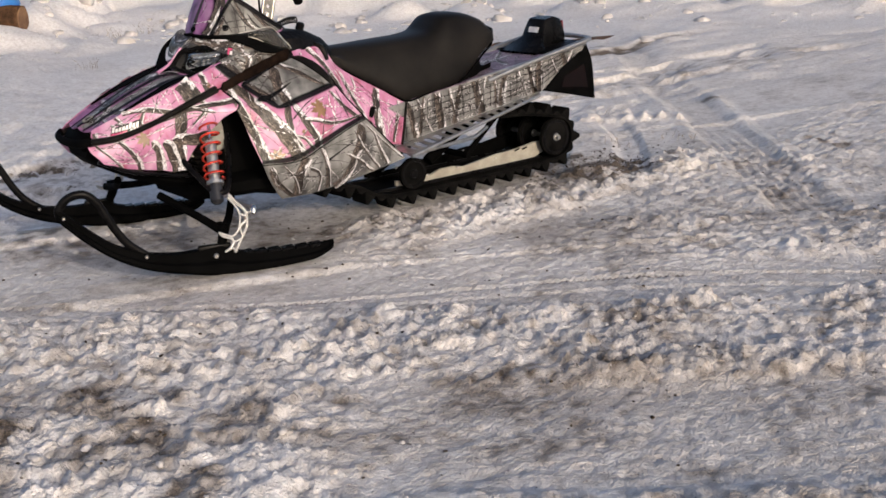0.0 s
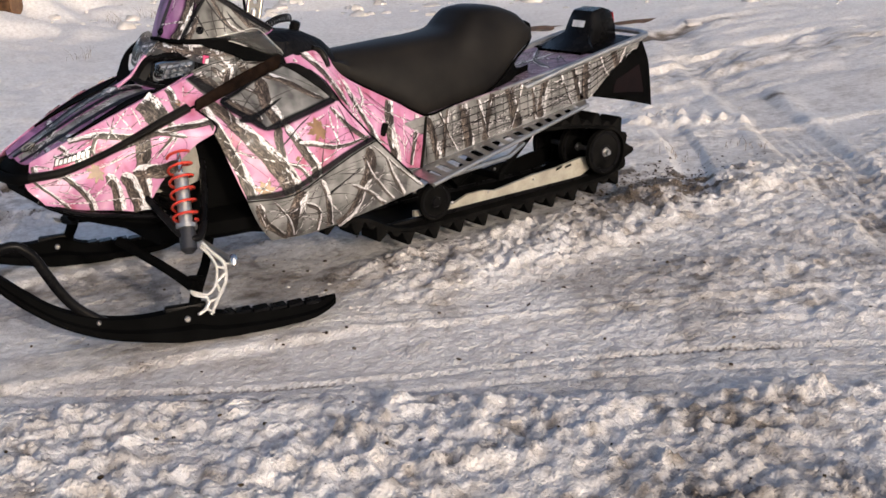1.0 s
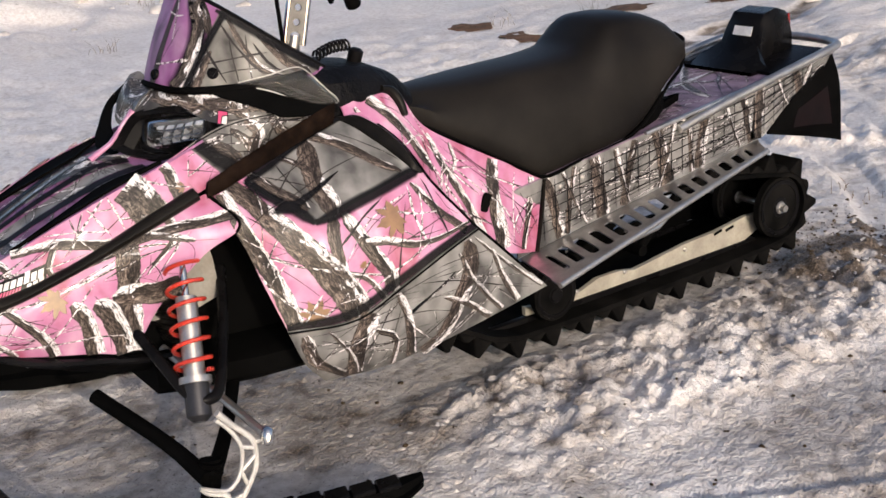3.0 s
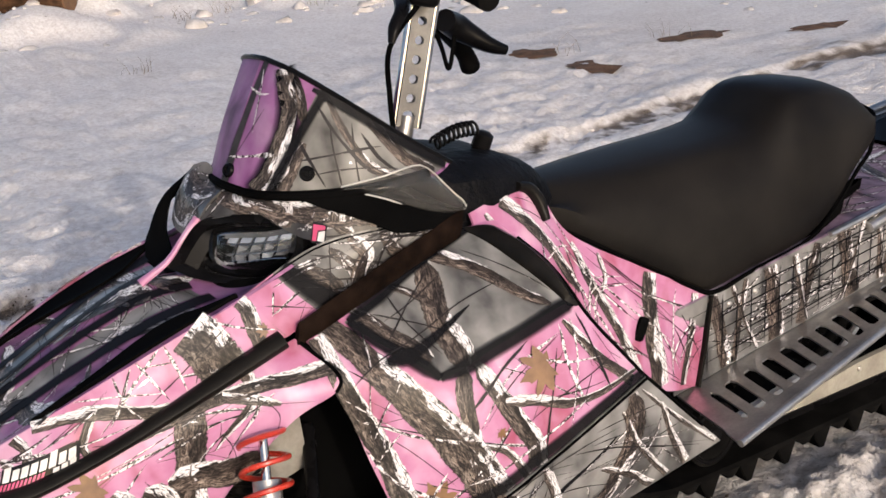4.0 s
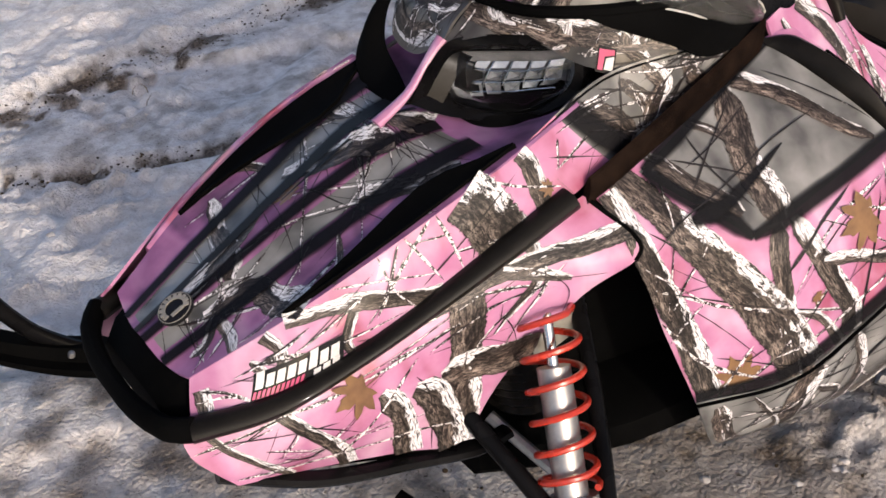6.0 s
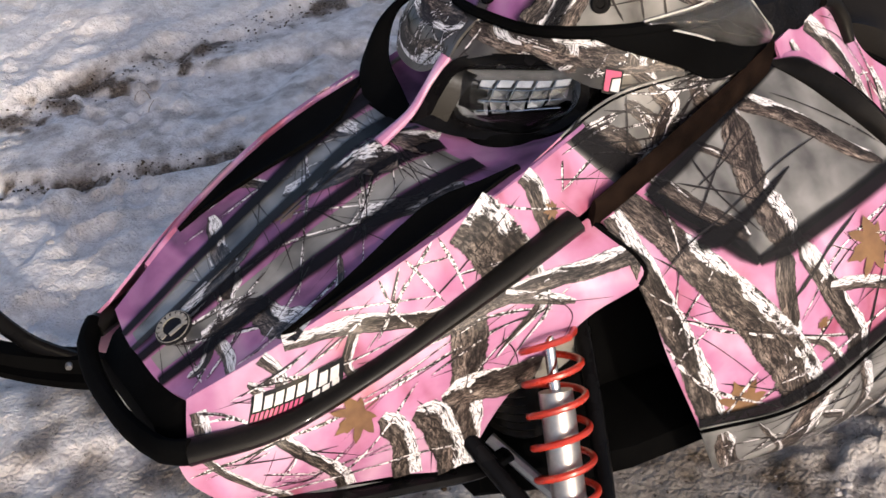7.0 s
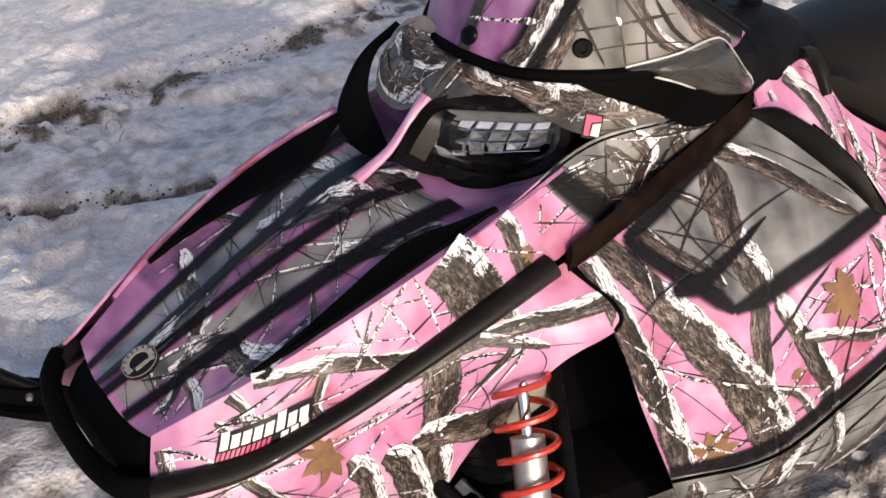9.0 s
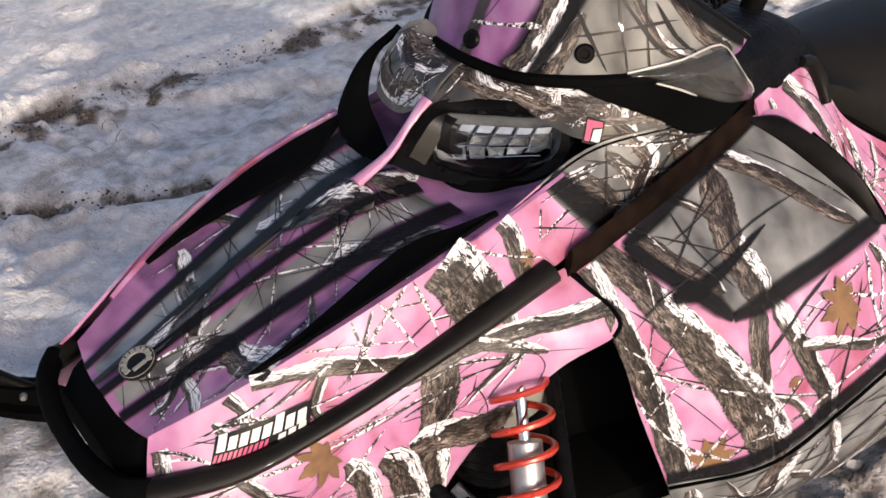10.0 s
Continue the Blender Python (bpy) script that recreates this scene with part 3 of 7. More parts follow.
def ground_shape(X, Y):
    """Height of the packed, churned snow, and its dirt with one patch of shade."""
    far = np.hypot(X - 0.8, Y + 0.5)
    near = 1 - smooth01(far, 5.5, 9.0)
    H = 0.03 * (value_noise(X, Y, 1.7, 1) - 0.5) * smooth01(far, 1.5, 4) + 0.008 * (value_noise(X, Y, 0.45, 2) - 0.5)
    # churned strips beside the track and where the machine has turned
    wob = 0.22 * (value_noise(X, Y * 0 + 3, 0.9, 5) - 0.5)
    S, P = (X + 1.98) * 0.61 + (Y + 4.46) * 0.79, (X + 1.98) * 0.79 - (Y + 4.46) * 0.61
    sw = 0.16 * (value_noise(P, P * 0 + 3, 0.7, 6) - 0.5)
    churn = np.maximum.reduce([
        band(Y + 0.40 + wob, 0.17, 0.16) * smooth01(X, 0.45, 0.9) * (1 - smooth01(X, 2.6, 3.4)),
        band(S - 3.62 + sw, 0.27, 0.14),
        0.85 * band(S - 2.85 + sw, 0.36, 0.2) * (1 - smooth01(P, -0.5, 0.0)),
        0.6 * band(S - 4.72 + sw, 0.22, 0.25) * smooth01(P, 0.3, 0.9),
        0.6 * band(S - 2.45 + sw, 0.10, 0.1),
        0.45 * band(Y + 1.35 - 0.2 * X + wob, 0.30, 0.3) * smooth01(X, 1.6, 2.2)])
    ice = band(S - 2.95, 0.30, 0.12) * smooth01(P, -0.35, 0.0)
    jx, jy = X + 0.05 * (value_noise(X, Y, 0.04, 14) - 0.5), Y + 0.05 * (value_noise(X, Y, 0.04, 15) - 0.5)
    lump = 0.026 * chunks(jx, jy, 0.095, 11) + 0.026 * chunks(jx, jy, 0.055, 12) + 0.022 * chunks(jx, jy, 0.033, 13)
    crumb = np.clip(0.36 * value_noise(X, Y, 0.13, 61) + 0.32 * value_noise(X, Y, 0.06, 62) + 0.32 * value_noise(X, Y, 0.030, 63) - 0.42, 0, 0.35)
    jag = np.abs(value_noise(X, Y, 0.055, 87) - 0.5) + 0.6 * np.abs(value_noise(X, Y, 0.027, 88) - 0.5)
    lump = 0.55 * lump + 0.06 * crumb + 0.05 * np.clip(0.45 - jag, 0, 0.45)
    H += churn * lump * near * (0.45 + 0.9 * value_noise(X, Y, 0.3, 16))
    fine = 1 - smooth01(np.maximum.reduce([X - 3.2, Y - 2.6, -1.5 - X]), 0.0, 1.3)
    rough = fine * smooth01(value_noise(X, Y, 0.55, 17), 0.3, 0.75) * (1 - 0.8 * ice) * (1 - 0.75 * smooth01(Y, 0.8, 1.2))
    H += rough * near * (0.004 * chunks(jx, jy, 0.085, 18) + 0.007 * chunks(jx, jy, 0.036, 19)) + 0.0035 * (value_noise(X, Y, 0.10, 21) - 0.5) * near * fine + 0.003 * (value_noise(X, Y, 0.045, 23) - 0.5) * near * fine + 0.004 * fine * (value_noise(X, Y, 0.026, 22) - 0.5) * near - 0.006 * ice * smooth01(value_noise(X, Y, 0.030, 64), 0.55, 0.8)
    # grooves left by the skis and a wide wheel rut
    lines = [(S - 4.12 - 0.07 * np.sin(P * 2.0), 0.012, 0.007), (S - 4.00 - 0.05 * np.sin(P * 2.0 + 0.3), 0.014, 0.006)]
    tail = (Y + 0.64 + 0.60 * (X - 0.43)) * 0.857
    H += 0.010 * band(tail + 0.02, 0.012, 0.02) * smooth01(X, 0.42, 0.5) * (1 - smooth01(X, 1.7, 2.0)) - 0.008 * band(tail - 0.02, 0.012, 0.02) * smooth01(X, 0.42, 0.5) * (1 - smooth01(X, 1.7, 2.0))
    for line, w, d in lines:
        H += -d * band(line, w * 0.4, w) + 0.5 * d * band(line - 2.0 * w, w * 0.4, w)
    rut = (X - 3.97) * 0.777 - (Y - 0.53) * 0.629
    along = (X - 3.97) * 0.629 + (Y - 0.53) * 0.777
    reach = smooth01(along, -2.9, -2.3) * (1 - smooth01(along, 3.0, 5.0))
    H += (-0.016 * band(rut, 0.12, 0.07) + 0.018 * band(np.abs(rut) - 0.19, 0.02, 0.06) * value_noise(X, Y, 0.25, 82)) * reach
    H += 0.0035 * np.sin(rut * 110) * band(rut, 0.11, 0.03) * reach
    side_rut = rut + 0.62 + 0.06 * np.sin(along * 2.1)
    H += -0.024 * band(side_rut, 0.05, 0.05) * smooth01(along, -2.2, -1.6) * (1 - smooth01(along, -0.5, 0.0)) - 0.016 * band(side_rut + 0.42, 0.04, 0.05) * smooth01(along, -2.2, -1.7) * (1 - smooth01(along, -0.9, -0.5))
    cx, cy = (X - 3.36) * 0.64 - (Y - 0.88) * 0.77, (X - 3.36) * 0.77 + (Y - 0.88) * 0.64
    cleat = band(cx - 0.27, 0.30, 0.06) * band(cy, 0.09, 0.06)
    H += cleat * (0.014 + 0.045 * chunks(X, Y, 0.085, 91) * (0.6 + 0.4 * np.sin(cx * 2 * math.pi / 0.105)))
    # wheel tracks and thawed hollows on the far side of the machine
    l1 = Y - 1.665 + 0.36 * X + 0.03 * np.sin(X * 7)
    l2 = Y - 2.17 - 0.17 * X - 0.03 * np.sin(X * 5)
    H += -0.030 * band(l1, 0.02, 0.05) * smooth01(-X, -1.6, -1.0) + 0.012 * band(l1 + 0.09, 0.04, 0.06)
    far_side = smooth01(Y, 0.75, 1.1) * near
    H += -0.020 * band(l2 + 0.06, 0.07, 0.07) * far_side + 0.016 * band(l2 - 0.13, 0.06, 0.09) * far_side
    holl = np.clip(value_noise(X, Y * 1.5, 0.30, 31) * 0.7 + value_noise(X, Y, 0.12, 32) * 0.3 - 0.50, 0, 1) * far_side
    hollow = holl * band(Y - 1.95, 0.25, 0.3) * 2.2 + holl * 0.6
    H -= 0.11 * np.clip(hollow, 0, 0.35)
    H -= 0.011 * far_side * smooth01(value_noise(X, Y, 0.13, 77) * 0.7 + value_noise(X, Y, 0.04, 78) * 0.3, 0.56, 0.63)
    H += far_side * (0.014 * (value_noise(X, Y, 0.38, 33) - 0.5) + 0.007 * (value_noise(X, Y, 0.13, 34) - 0.5)) - 0.010 * far_side * smooth01(value_noise(X, Y, 0.085, 35), 0.55, 0.85) * smooth01(value_noise(X, Y, 0.5, 36), 0.4, 0.7)
    # soft old footprints beyond the nose
    for fx, fy, turn, size in ((0.33, 2.03, 0.5, 0.13), (0.05, 1.50, 0.9, 0.08), (-0.02, 1.32, 0.2, 0.07), (0.16, 1.46, 1.3, 0.06), (-0.09, 1.62, 0.4, 0.06), (0.47, 2.56, 0.7, 0.10), (0.62, 2.30, 1.1, 0.08), (0.24, 2.24, 0.1, 0.09), (0.74, 2.78, 0.6, 0.08)):
        a = ((X - fx) * math.cos(turn) + (Y - fy) * math.sin(turn)) / (size * 1.35)
        b = ((Y - fy) * math.cos(turn) - (X - fx) * math.sin(turn)) / size
        d = np.sqrt(a * a + b * b) + 0.7 * (value_noise(X, Y, 0.05, 95) - 0.5)
        H += -0.020 * (1 - smooth01(d, 0.55, 0.95)) + 0.007 * band(d - 1.12, 0.08, 0.2)
    # trodden clumps farther off
    open_snow = smooth01(Y, 2.2, 3.2) * (1 - smooth01(far, 16, 22))
    clump = smooth01(value_noise(X, Y, 1.3, 65), 0.50, 0.75)
    H += open_snow * clump * (0.022 * chunks(jx, jy, 0.30, 66) + 0.022 * chunks(jx, jy, 0.15, 67)) + open_snow * 0.012 * (value_noise(X, Y, 0.6, 68) - 0.5)
    H += 0.13 * np.exp(-((X - 2.45) ** 2 + (Y - 9.2) ** 2) / 0.9) + 0.10 * band(Y - 7.9 - 0.2 * X, 0.5, 0.6) * smooth01(value_noise(X, Y, 0.45, 75), 0.3, 0.75) * (1 - smooth01(X, 2.5, 4.0))
    # soft banks beyond
    H += 0.55 * smooth01(far, 10.6, 15) * (0.4 + value_noise(X, Y, 2.2, 41)) + 0.22 * smooth01(far, 8.6, 10.5) * (np.clip(value_noise(X, Y, 0.6, 42) - 0.40, 0, 1) * 2 + 0.7 * chunks(jx, jy, 0.55, 43) * smooth01(value_noise(X, Y, 1.5, 44), 0.35, 0.6))
    H *= 1 - smooth01(far, 25, 60) * 0.8
    # keep it low under the skis and track
    for sx, sy in ((0.016, -0.43), (0.001, 0.64)):
        ax = (X - sx) * -0.953 + (Y - sy) * 0.303
        ay = (X - sx) * 0.303 + (Y - sy) * 0.953
        H = H + (np.clip(H + 0.016, 0.010, 0.022) - H) * band(ay, 0.10, 0.05) * band(ax - 0.05, 0.55, 0.1)
    H = H + (np.minimum(H, 0.02) - H) * band(Y - CY, 0.20, 0.05) * band(X - 1.5, 0.75, 0.1)
    D = smooth01(value_noise(X, Y, 0.9, 51) * 0.5 + value_noise(X, Y, 0.28, 52) * 0.3 + value_noise(X, Y, 0.09, 53) * 0.2, 0.42, 0.75) * 0.40
    D *= 1 - 0.8 * smooth01(Y, 0.6, 1.0)
    D += 0.42 * churn * smooth01(value_noise(X, Y, 0.16, 70) * 0.35 + value_noise(X, Y, 0.035, 71) * 0.65, 0.48, 0.78) * (1 - smooth01(Y, 0.2, 0.6)) + 0.25 * smooth01(value_noise(X, Y, 0.06, 72) * 0.5 + value_noise(X, Y, 0.028, 73) * 0.5, 0.5, 0.8) * near * (1 - 0.7 * smooth01(Y, 0.6, 1.0))
    grit = smooth01(value_noise(X, Y, 0.030, 79) * 0.55 + value_noise(X, Y, 0.09, 80) * 0.45, 0.42, 0.68)
    D += 0.85 * band(l1 - 0.012, 0.016, 0.03) * smooth01(grit, 0.15, 0.6) * smooth01(-X, -1.3, -0.7)
    D += 0.80 * band(l2 + 0.06, 0.05, 0.08) * grit * far_side * (0.4 + value_noise(X, Y, 0.35, 81)) + 0.42 * band(Y - 1.80, 0.20, 0.22) * grit * smooth01(X, -0.3, 0.1) * far_side
    D += 0.16 * far_side * smooth01(value_noise(X, Y, 0.05, 76), 0.55, 0.85)
    D += 0.12 * band(S - 3.62, 0.5, 0.3) + 0.28 * ice * (0.5 + 0.8 * value_noise(X, Y, 0.03, 74)) + 0.10 * (1 - churn) * band(S - 4.45, 0.55, 0.3) * (1 - smooth01(Y, 0.3, 0.8)) * (0.4 + 0.6 * value_noise(X, Y, 0.2, 58))
    D += 0.55 * band(S - 2.85, 0.35, 0.2) * (1 - smooth01(P, -0.6, -0.1)) * smooth01(value_noise(X, Y, 0.13, 54), 0.35, 0.7)
    for line, w, d in lines:
        D += 0.75 * band(line + 0.5 * w, w * 0.25, w * 0.6) * smooth01(value_noise(P, S, 0.3, 55), 0.45, 0.7)
    D += 0.9 * band(l1 - 0.01, 0.012, 0.03) * smooth01(value_noise(X, Y, 0.10, 59), 0.25, 0.6) * smooth01(-X, -1.3, -0.5)
    D += 0.75 * band(l2 + 0.03, 0.03, 0.07) * smooth01(value_noise(X, Y, 0.10, 60), 0.40, 0.75) * far_side 
    D += 1.3 * band(Y + 0.12, 0.16, 0.14) * band(X - 2.45, 0.12, 0.35) * smooth01(value_noise(X, Y, 0.07, 56), 0.45, 0.7)
    D += 0.10 * smooth01(X - 0.3 * Y, 1.7, 3.0) * (1 - smooth01(far, 7, 9)) * (0.35 + 0.9 * value_noise(X, Y, 0.7, 83)) + 0.10 * band(rut, 0.13, 0.06) * reach
    D += 0.9 * np.exp(-((X - 2.45) ** 2 + (Y + 0.28) ** 2) / 0.06) * smooth01(value_noise(X, Y, 0.05, 84), 0.35, 0.75) + 0.8 * np.exp(-((X - 3.6) ** 2 + (Y + 0.74) ** 2) / 0.05) * smooth01(value_noise(X, Y, 0.06, 85), 0.5, 0.8)
    D += 0.9 * np.exp(-((X - 4.36) ** 2 + (Y - 0.75) ** 2) / 0.004) + 0.7 * np.exp(-((X - 5.8) ** 2 + (Y - 3.2) ** 2) / 0.12) * smooth01(value_noise(X, Y, 0.08, 86), 0.4, 0.7)
    # Dirt beyond the nose, darkened further to stand for the shade there.
    D += 0.75 * np.exp(-((X + 0.28) ** 2 + (Y - 0.66) ** 2) / 0.09) * smooth01(value_noise(X, Y, 0.06, 92), 0.25, 0.7)
    # Darker, browner band along the machine's footprint, soft at its edges.
    D += 0.30 * band(Y - CY, 0.3, 0.25) * band(X - 1.2, 1.0, 0.4)
    return H, np.clip(D, 0, 1)


def snow_material(name):
    m, nt, b, co = base_mat(name, 0.62)
    dirt = nt.nodes.new("ShaderNodeAttribute")
    dirt.attribute_name = "dirt"
    n1, n2, n3 = noise_tex(nt, co, 3, 5, 0.6), noise_tex(nt, co, 26, 5, 0.6), noise_tex(nt, co, 140, 4, 0.6)
    n4, n5 = noise_tex(nt, co, 34, 10, 0.74, 0.4), noise_tex(nt, co, 75, 6, 0.7)
    clean = ramp(nt, n1, [(0.3, (0.87, 0.83, 0.80)), (0.7, (0.95, 0.92, 0.895))])
    clean = mix(nt, 0.35, clean, ramp(nt, n2, [(0.34, (0.68, 0.63, 0.59)), (0.55, (1, 1, 1))]), "MULTIPLY")
    clean = mix(nt, ramp(nt, n4, [(0.56, (0, 0, 0)), (0.70, (0.40, 0.40, 0.40))]), clean, (0.78, 0.68, 0.57))
    speck = ramp(nt, n5, [(0.27, (0.25, 0.21, 0.17)), (0.35, (0.90, 0.88, 0.86)), (0.50, (1, 1, 1))])
    clean = mix(nt, 0.55, clean, speck, "MULTIPLY")
    soil = ramp(nt, n3, [(0.3, (0.035, 0.026, 0.018)), (0.55, (0.16, 0.12, 0.085)), (0.75, (0.42, 0.37, 0.32))])
    mud = ramp(nt, n2, [(0.3, (0.34, 0.30, 0.26)), (0.7, (0.62, 0.57, 0.53))])
    r1 = nt.nodes.new("ShaderNodeMapRange")
    nt.links.new(dirt.outputs["Fac"], r1.inputs[0])
    r1.inputs[2].default_value = 0.6
    r2 = nt.nodes.new("ShaderNodeMapRange")
    nt.links.new(dirt.outputs["Fac"], r2.inputs[0])
    r2.inputs[1].default_value, r2.inputs[2].default_value = 0.55, 0.95
    col = mix(nt, r1.outputs[0], clean, mud)
    col = mix(nt, r2.outputs[0], col, soil)
    grit = nt.nodes.new("ShaderNodeMath")
    grit.operation = "MULTIPLY"
    nt.links.new(ramp(nt, n5, [(0.60, (0, 0, 0)), (0.64, (1, 1, 1))]), grit.inputs[0])
    nt.links.new(r1.outputs[0], grit.inputs[1])
    col = mix(nt, grit.outputs[0], col, (0.07, 0.05, 0.035))
    nt.links.new(col, b.inputs["Base Color"])
    b.inputs["Subsurface Weight"].default_value = 0.0
    warp = nt.nodes.new("ShaderNodeMix")
    warp.data_type = "VECTOR"
    warp.inputs[0].default_value = 0.022
    wob = nt.nodes.new("ShaderNodeTexNoise")
    wob.inputs["Scale"].default_value, wob.inputs["Detail"].default_value = 30, 5
    nt.links.new(co, wob.inputs["Vector"])
    nt.links.new(co, warp.inputs[4])
    nt.links.new(wob.outputs["Color"], warp.inputs[5])
    crumbs = []
    for scale in (40, 110):
        v = nt.nodes.new("ShaderNodeTexVoronoi")
        v.inputs["Scale"].default_value = scale
        nt.links.new(warp.outputs[1], v.inputs["Vector"])
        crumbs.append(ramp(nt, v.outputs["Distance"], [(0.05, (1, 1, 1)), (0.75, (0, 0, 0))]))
    h = mix(nt, 0.45, crumbs[0], crumbs[1])
    h = mix(nt, 0.45, h, n4)
    bump(nt, h, 1.0, 0.010, b)
    # Gaps between crumbs darkened in colour, where the bump would shade them.
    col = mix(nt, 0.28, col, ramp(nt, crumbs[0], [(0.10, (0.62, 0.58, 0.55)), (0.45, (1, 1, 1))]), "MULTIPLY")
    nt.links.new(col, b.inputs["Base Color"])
    return m


SNOW = snow_material("trodden_snow")


def graded(lo, hi, step, out, grow):
    inner = np.arange(lo, hi + step / 2, step)
    a, b, d = [], [], step
    x = hi
    while x < out:
        d *= grow
        x += d
        b.append(x)
    x, d = lo, step
    while x > -out:
        d *= grow
        x -= d
        a.append(x)
    return np.concatenate([a[::-1], inner, b])


gx, gy = graded(-1.5, 3.2, 0.0125, 300, 1.032), graded(-3.1, 2.6, 0.0125, 300, 1.024)
X, Y = np.meshgrid(gx, gy, indexing="ij")
H, D = ground_shape(X, Y)
nx, ny = X.shape
idx = np.arange(nx * ny).reshape(nx, ny)
quads = np.stack([idx[:-1, :-1], idx[1:, :-1], idx[1:, 1:], idx[:-1, 1:]], -1).reshape(-1, 4)
me = bpy.data.meshes.new("ground")
me.from_pydata(np.stack([X, Y, H], -1).reshape(-1, 3).tolist(), [], quads.tolist())
attr = me.attributes.new("dirt", "FLOAT", "POINT")
attr.data.foreach_set("value", D.reshape(-1).astype(np.float32))
me.polygons.foreach_set("use_smooth", [True] * len(me.polygons))
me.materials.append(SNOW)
ground = tagged(new("ground", me), "trodden, rutted snow with dirt and ice patches", "ground", kind="structure")


def ground_z(x, y):
    return float(ground_shape(np.array([[x]]), np.array([[y]]))[0][0, 0])


# ---- snowmobile ----
sled = tagged(new("snowmobile"), "snowmobile wrapped in pink and grey tree-pattern camouflage, parked on snow", "snowmobile")

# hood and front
hood = shell("hood", S_HOOD, PINK_SHADED, sled, "hood with pink wrap in shaded tones and dark bands", 0.005)
cheek = shell("upper_cheek_panel", S_UPPER_CHEEK, PINK, sled, "glossy pink tree-print panel")
lower_cheek = shell("lower_cheek_panel", S_LOWER_CHEEK, PINK, sled, "glossy pink tree-print panel")
upper_side = shell("upper_side_panel", S_UPPER_SIDE, GREY, sled, "grey tree-print panel behind the headlight")
side = shell("side_panel", S_SIDE, PINK, sled, "pink tree-print side panel with grey inset")
belly = shell("belly_panel", S_BELLY, GREY, sled, "grey tree-print lower panel")
rear_side = shell("rear_side_panel", S_REAR_SIDE, PINK, sled, "pink tree-print panel below the seat")
for nm, G, mt in (("upper_cheek_panel", S_UPPER_CHEEK, PINK), ("lower_cheek_panel", S_LOWER_CHEEK, PINK), ("upper_side_panel", S_UPPER_SIDE, GREY),
                  ("side_panel", S_SIDE, PINK), ("belly_panel", S_BELLY, GREY), ("rear_side_panel", S_REAR_SIDE, PINK)):
    shell(nm, flip(G, 0.036 if nm == "upper_cheek_panel" else CY)[::-1], mt, sled)

# dark inner body and belly pan
rings = []
for x, w, zb, zt in ((-0.30, 0.10, 0.475, 0.535), (-0.24, 0.145, 0.425, 0.54), (-0.15, 0.16, 0.375, 0.60), (0.0, 0.165, 0.315, 0.66), (0.10, 0.15, 0.29, 0.70),
                     (0.22, 0.13, 0.27, 0.72), (0.34, 0.15, 0.23, 0.70), (0.48, 0.17, 0.20, 0.70), (0.70, 0.16, 0.22, 0.72), (0.90, 0.15, 0.30, 0.60), (1.05, 0.15, 0.36, 0.50)):
    rings.append(half_ring(x, [(0, zb), (w * 0.75, zb), (w, zb + 0.03), (w * 1.05, (zb + zt) / 2), (w * 0.9, zt - 0.02), (w * 0.6, zt), (0, zt)]))
loft("belly_pan", rings, MATTE, sled, "matte black belly pan")
bay = [half_ring(x, [(0, 0.25), (w * 0.9, 0.25), (w, 0.27), (w, 0.31), (w * 0.8, 0.33), (0, 0.33)]) for x, w in ((0.08, 0.17), (0.16, 0.22), (0.28, 0.26), (0.42, 0.28))]
loft("bay_floor", bay, MATTE, sled, "matte black floor of the open suspension bay")
lip = [(-0.285, -0.135, 0.468), (-0.17, -0.165, 0.415), (-0.05, -0.185, 0.388), (0.04, -0.200, 0.37), (0.10, -0.19, 0.36)]
tube("chin_lip", lip, 0.014, PLASTIC, sled, "black chin strip", 8, 6, 0.6)

# nose bumper: a black band round the front that runs on as a tapering trim
for s in (1, -1):
    k = [(-0.330, CY - 0.055, 0.545), (-0.322, CY - 0.120, 0.545), (-0.302, CY - 0.152, 0.545), (-0.20, -0.166, 0.554), (-0.07, -0.184, 0.590), (0.08, -0.197, 0.645), (0.205, -0.203, 0.690)]
    if s < 0:
        k = [(x, 2 * CY - y, z) for x, y, z in k]
    tube("side_trim", k[2:], [0.019, 0.017, 0.014, 0.015, 0.019, 0.020], SATIN, sled, "satin black trim bar", 10, 6, 0.75)
tube("nose_bumper", [(-0.298, CY - 0.157, 0.548), (-0.322, CY - 0.125, 0.540), (-0.336, CY - 0.06, 0.536), (-0.338, CY, 0.535), (-0.336, CY + 0.06, 0.536), (-0.322, CY + 0.125, 0.540), (-0.298, CY + 0.157, 0.548)],
     [0.013, 0.0135, 0.013, 0.013, 0.013, 0.0135, 0.013], MATTE, sled, "black nose bumper", 12, 2, 1.3)
nose_fill = [half_ring(x, [(0, z0), (w * 0.8, z0), (w, (z0 + z1) / 2), (w * 0.8, z1), (0, z1)]) for x, w, z0, z1 in
             ((-0.315, 0.10, 0.505, 0.545), (-0.295, 0.115, 0.500, 0.565), (-0.27, 0.12, 0.49, 0.58), (-0.2, 0.12, 0.46, 0.61))]
loft("nose_intake", nose_fill, MATTE, sled, "black nose intake")


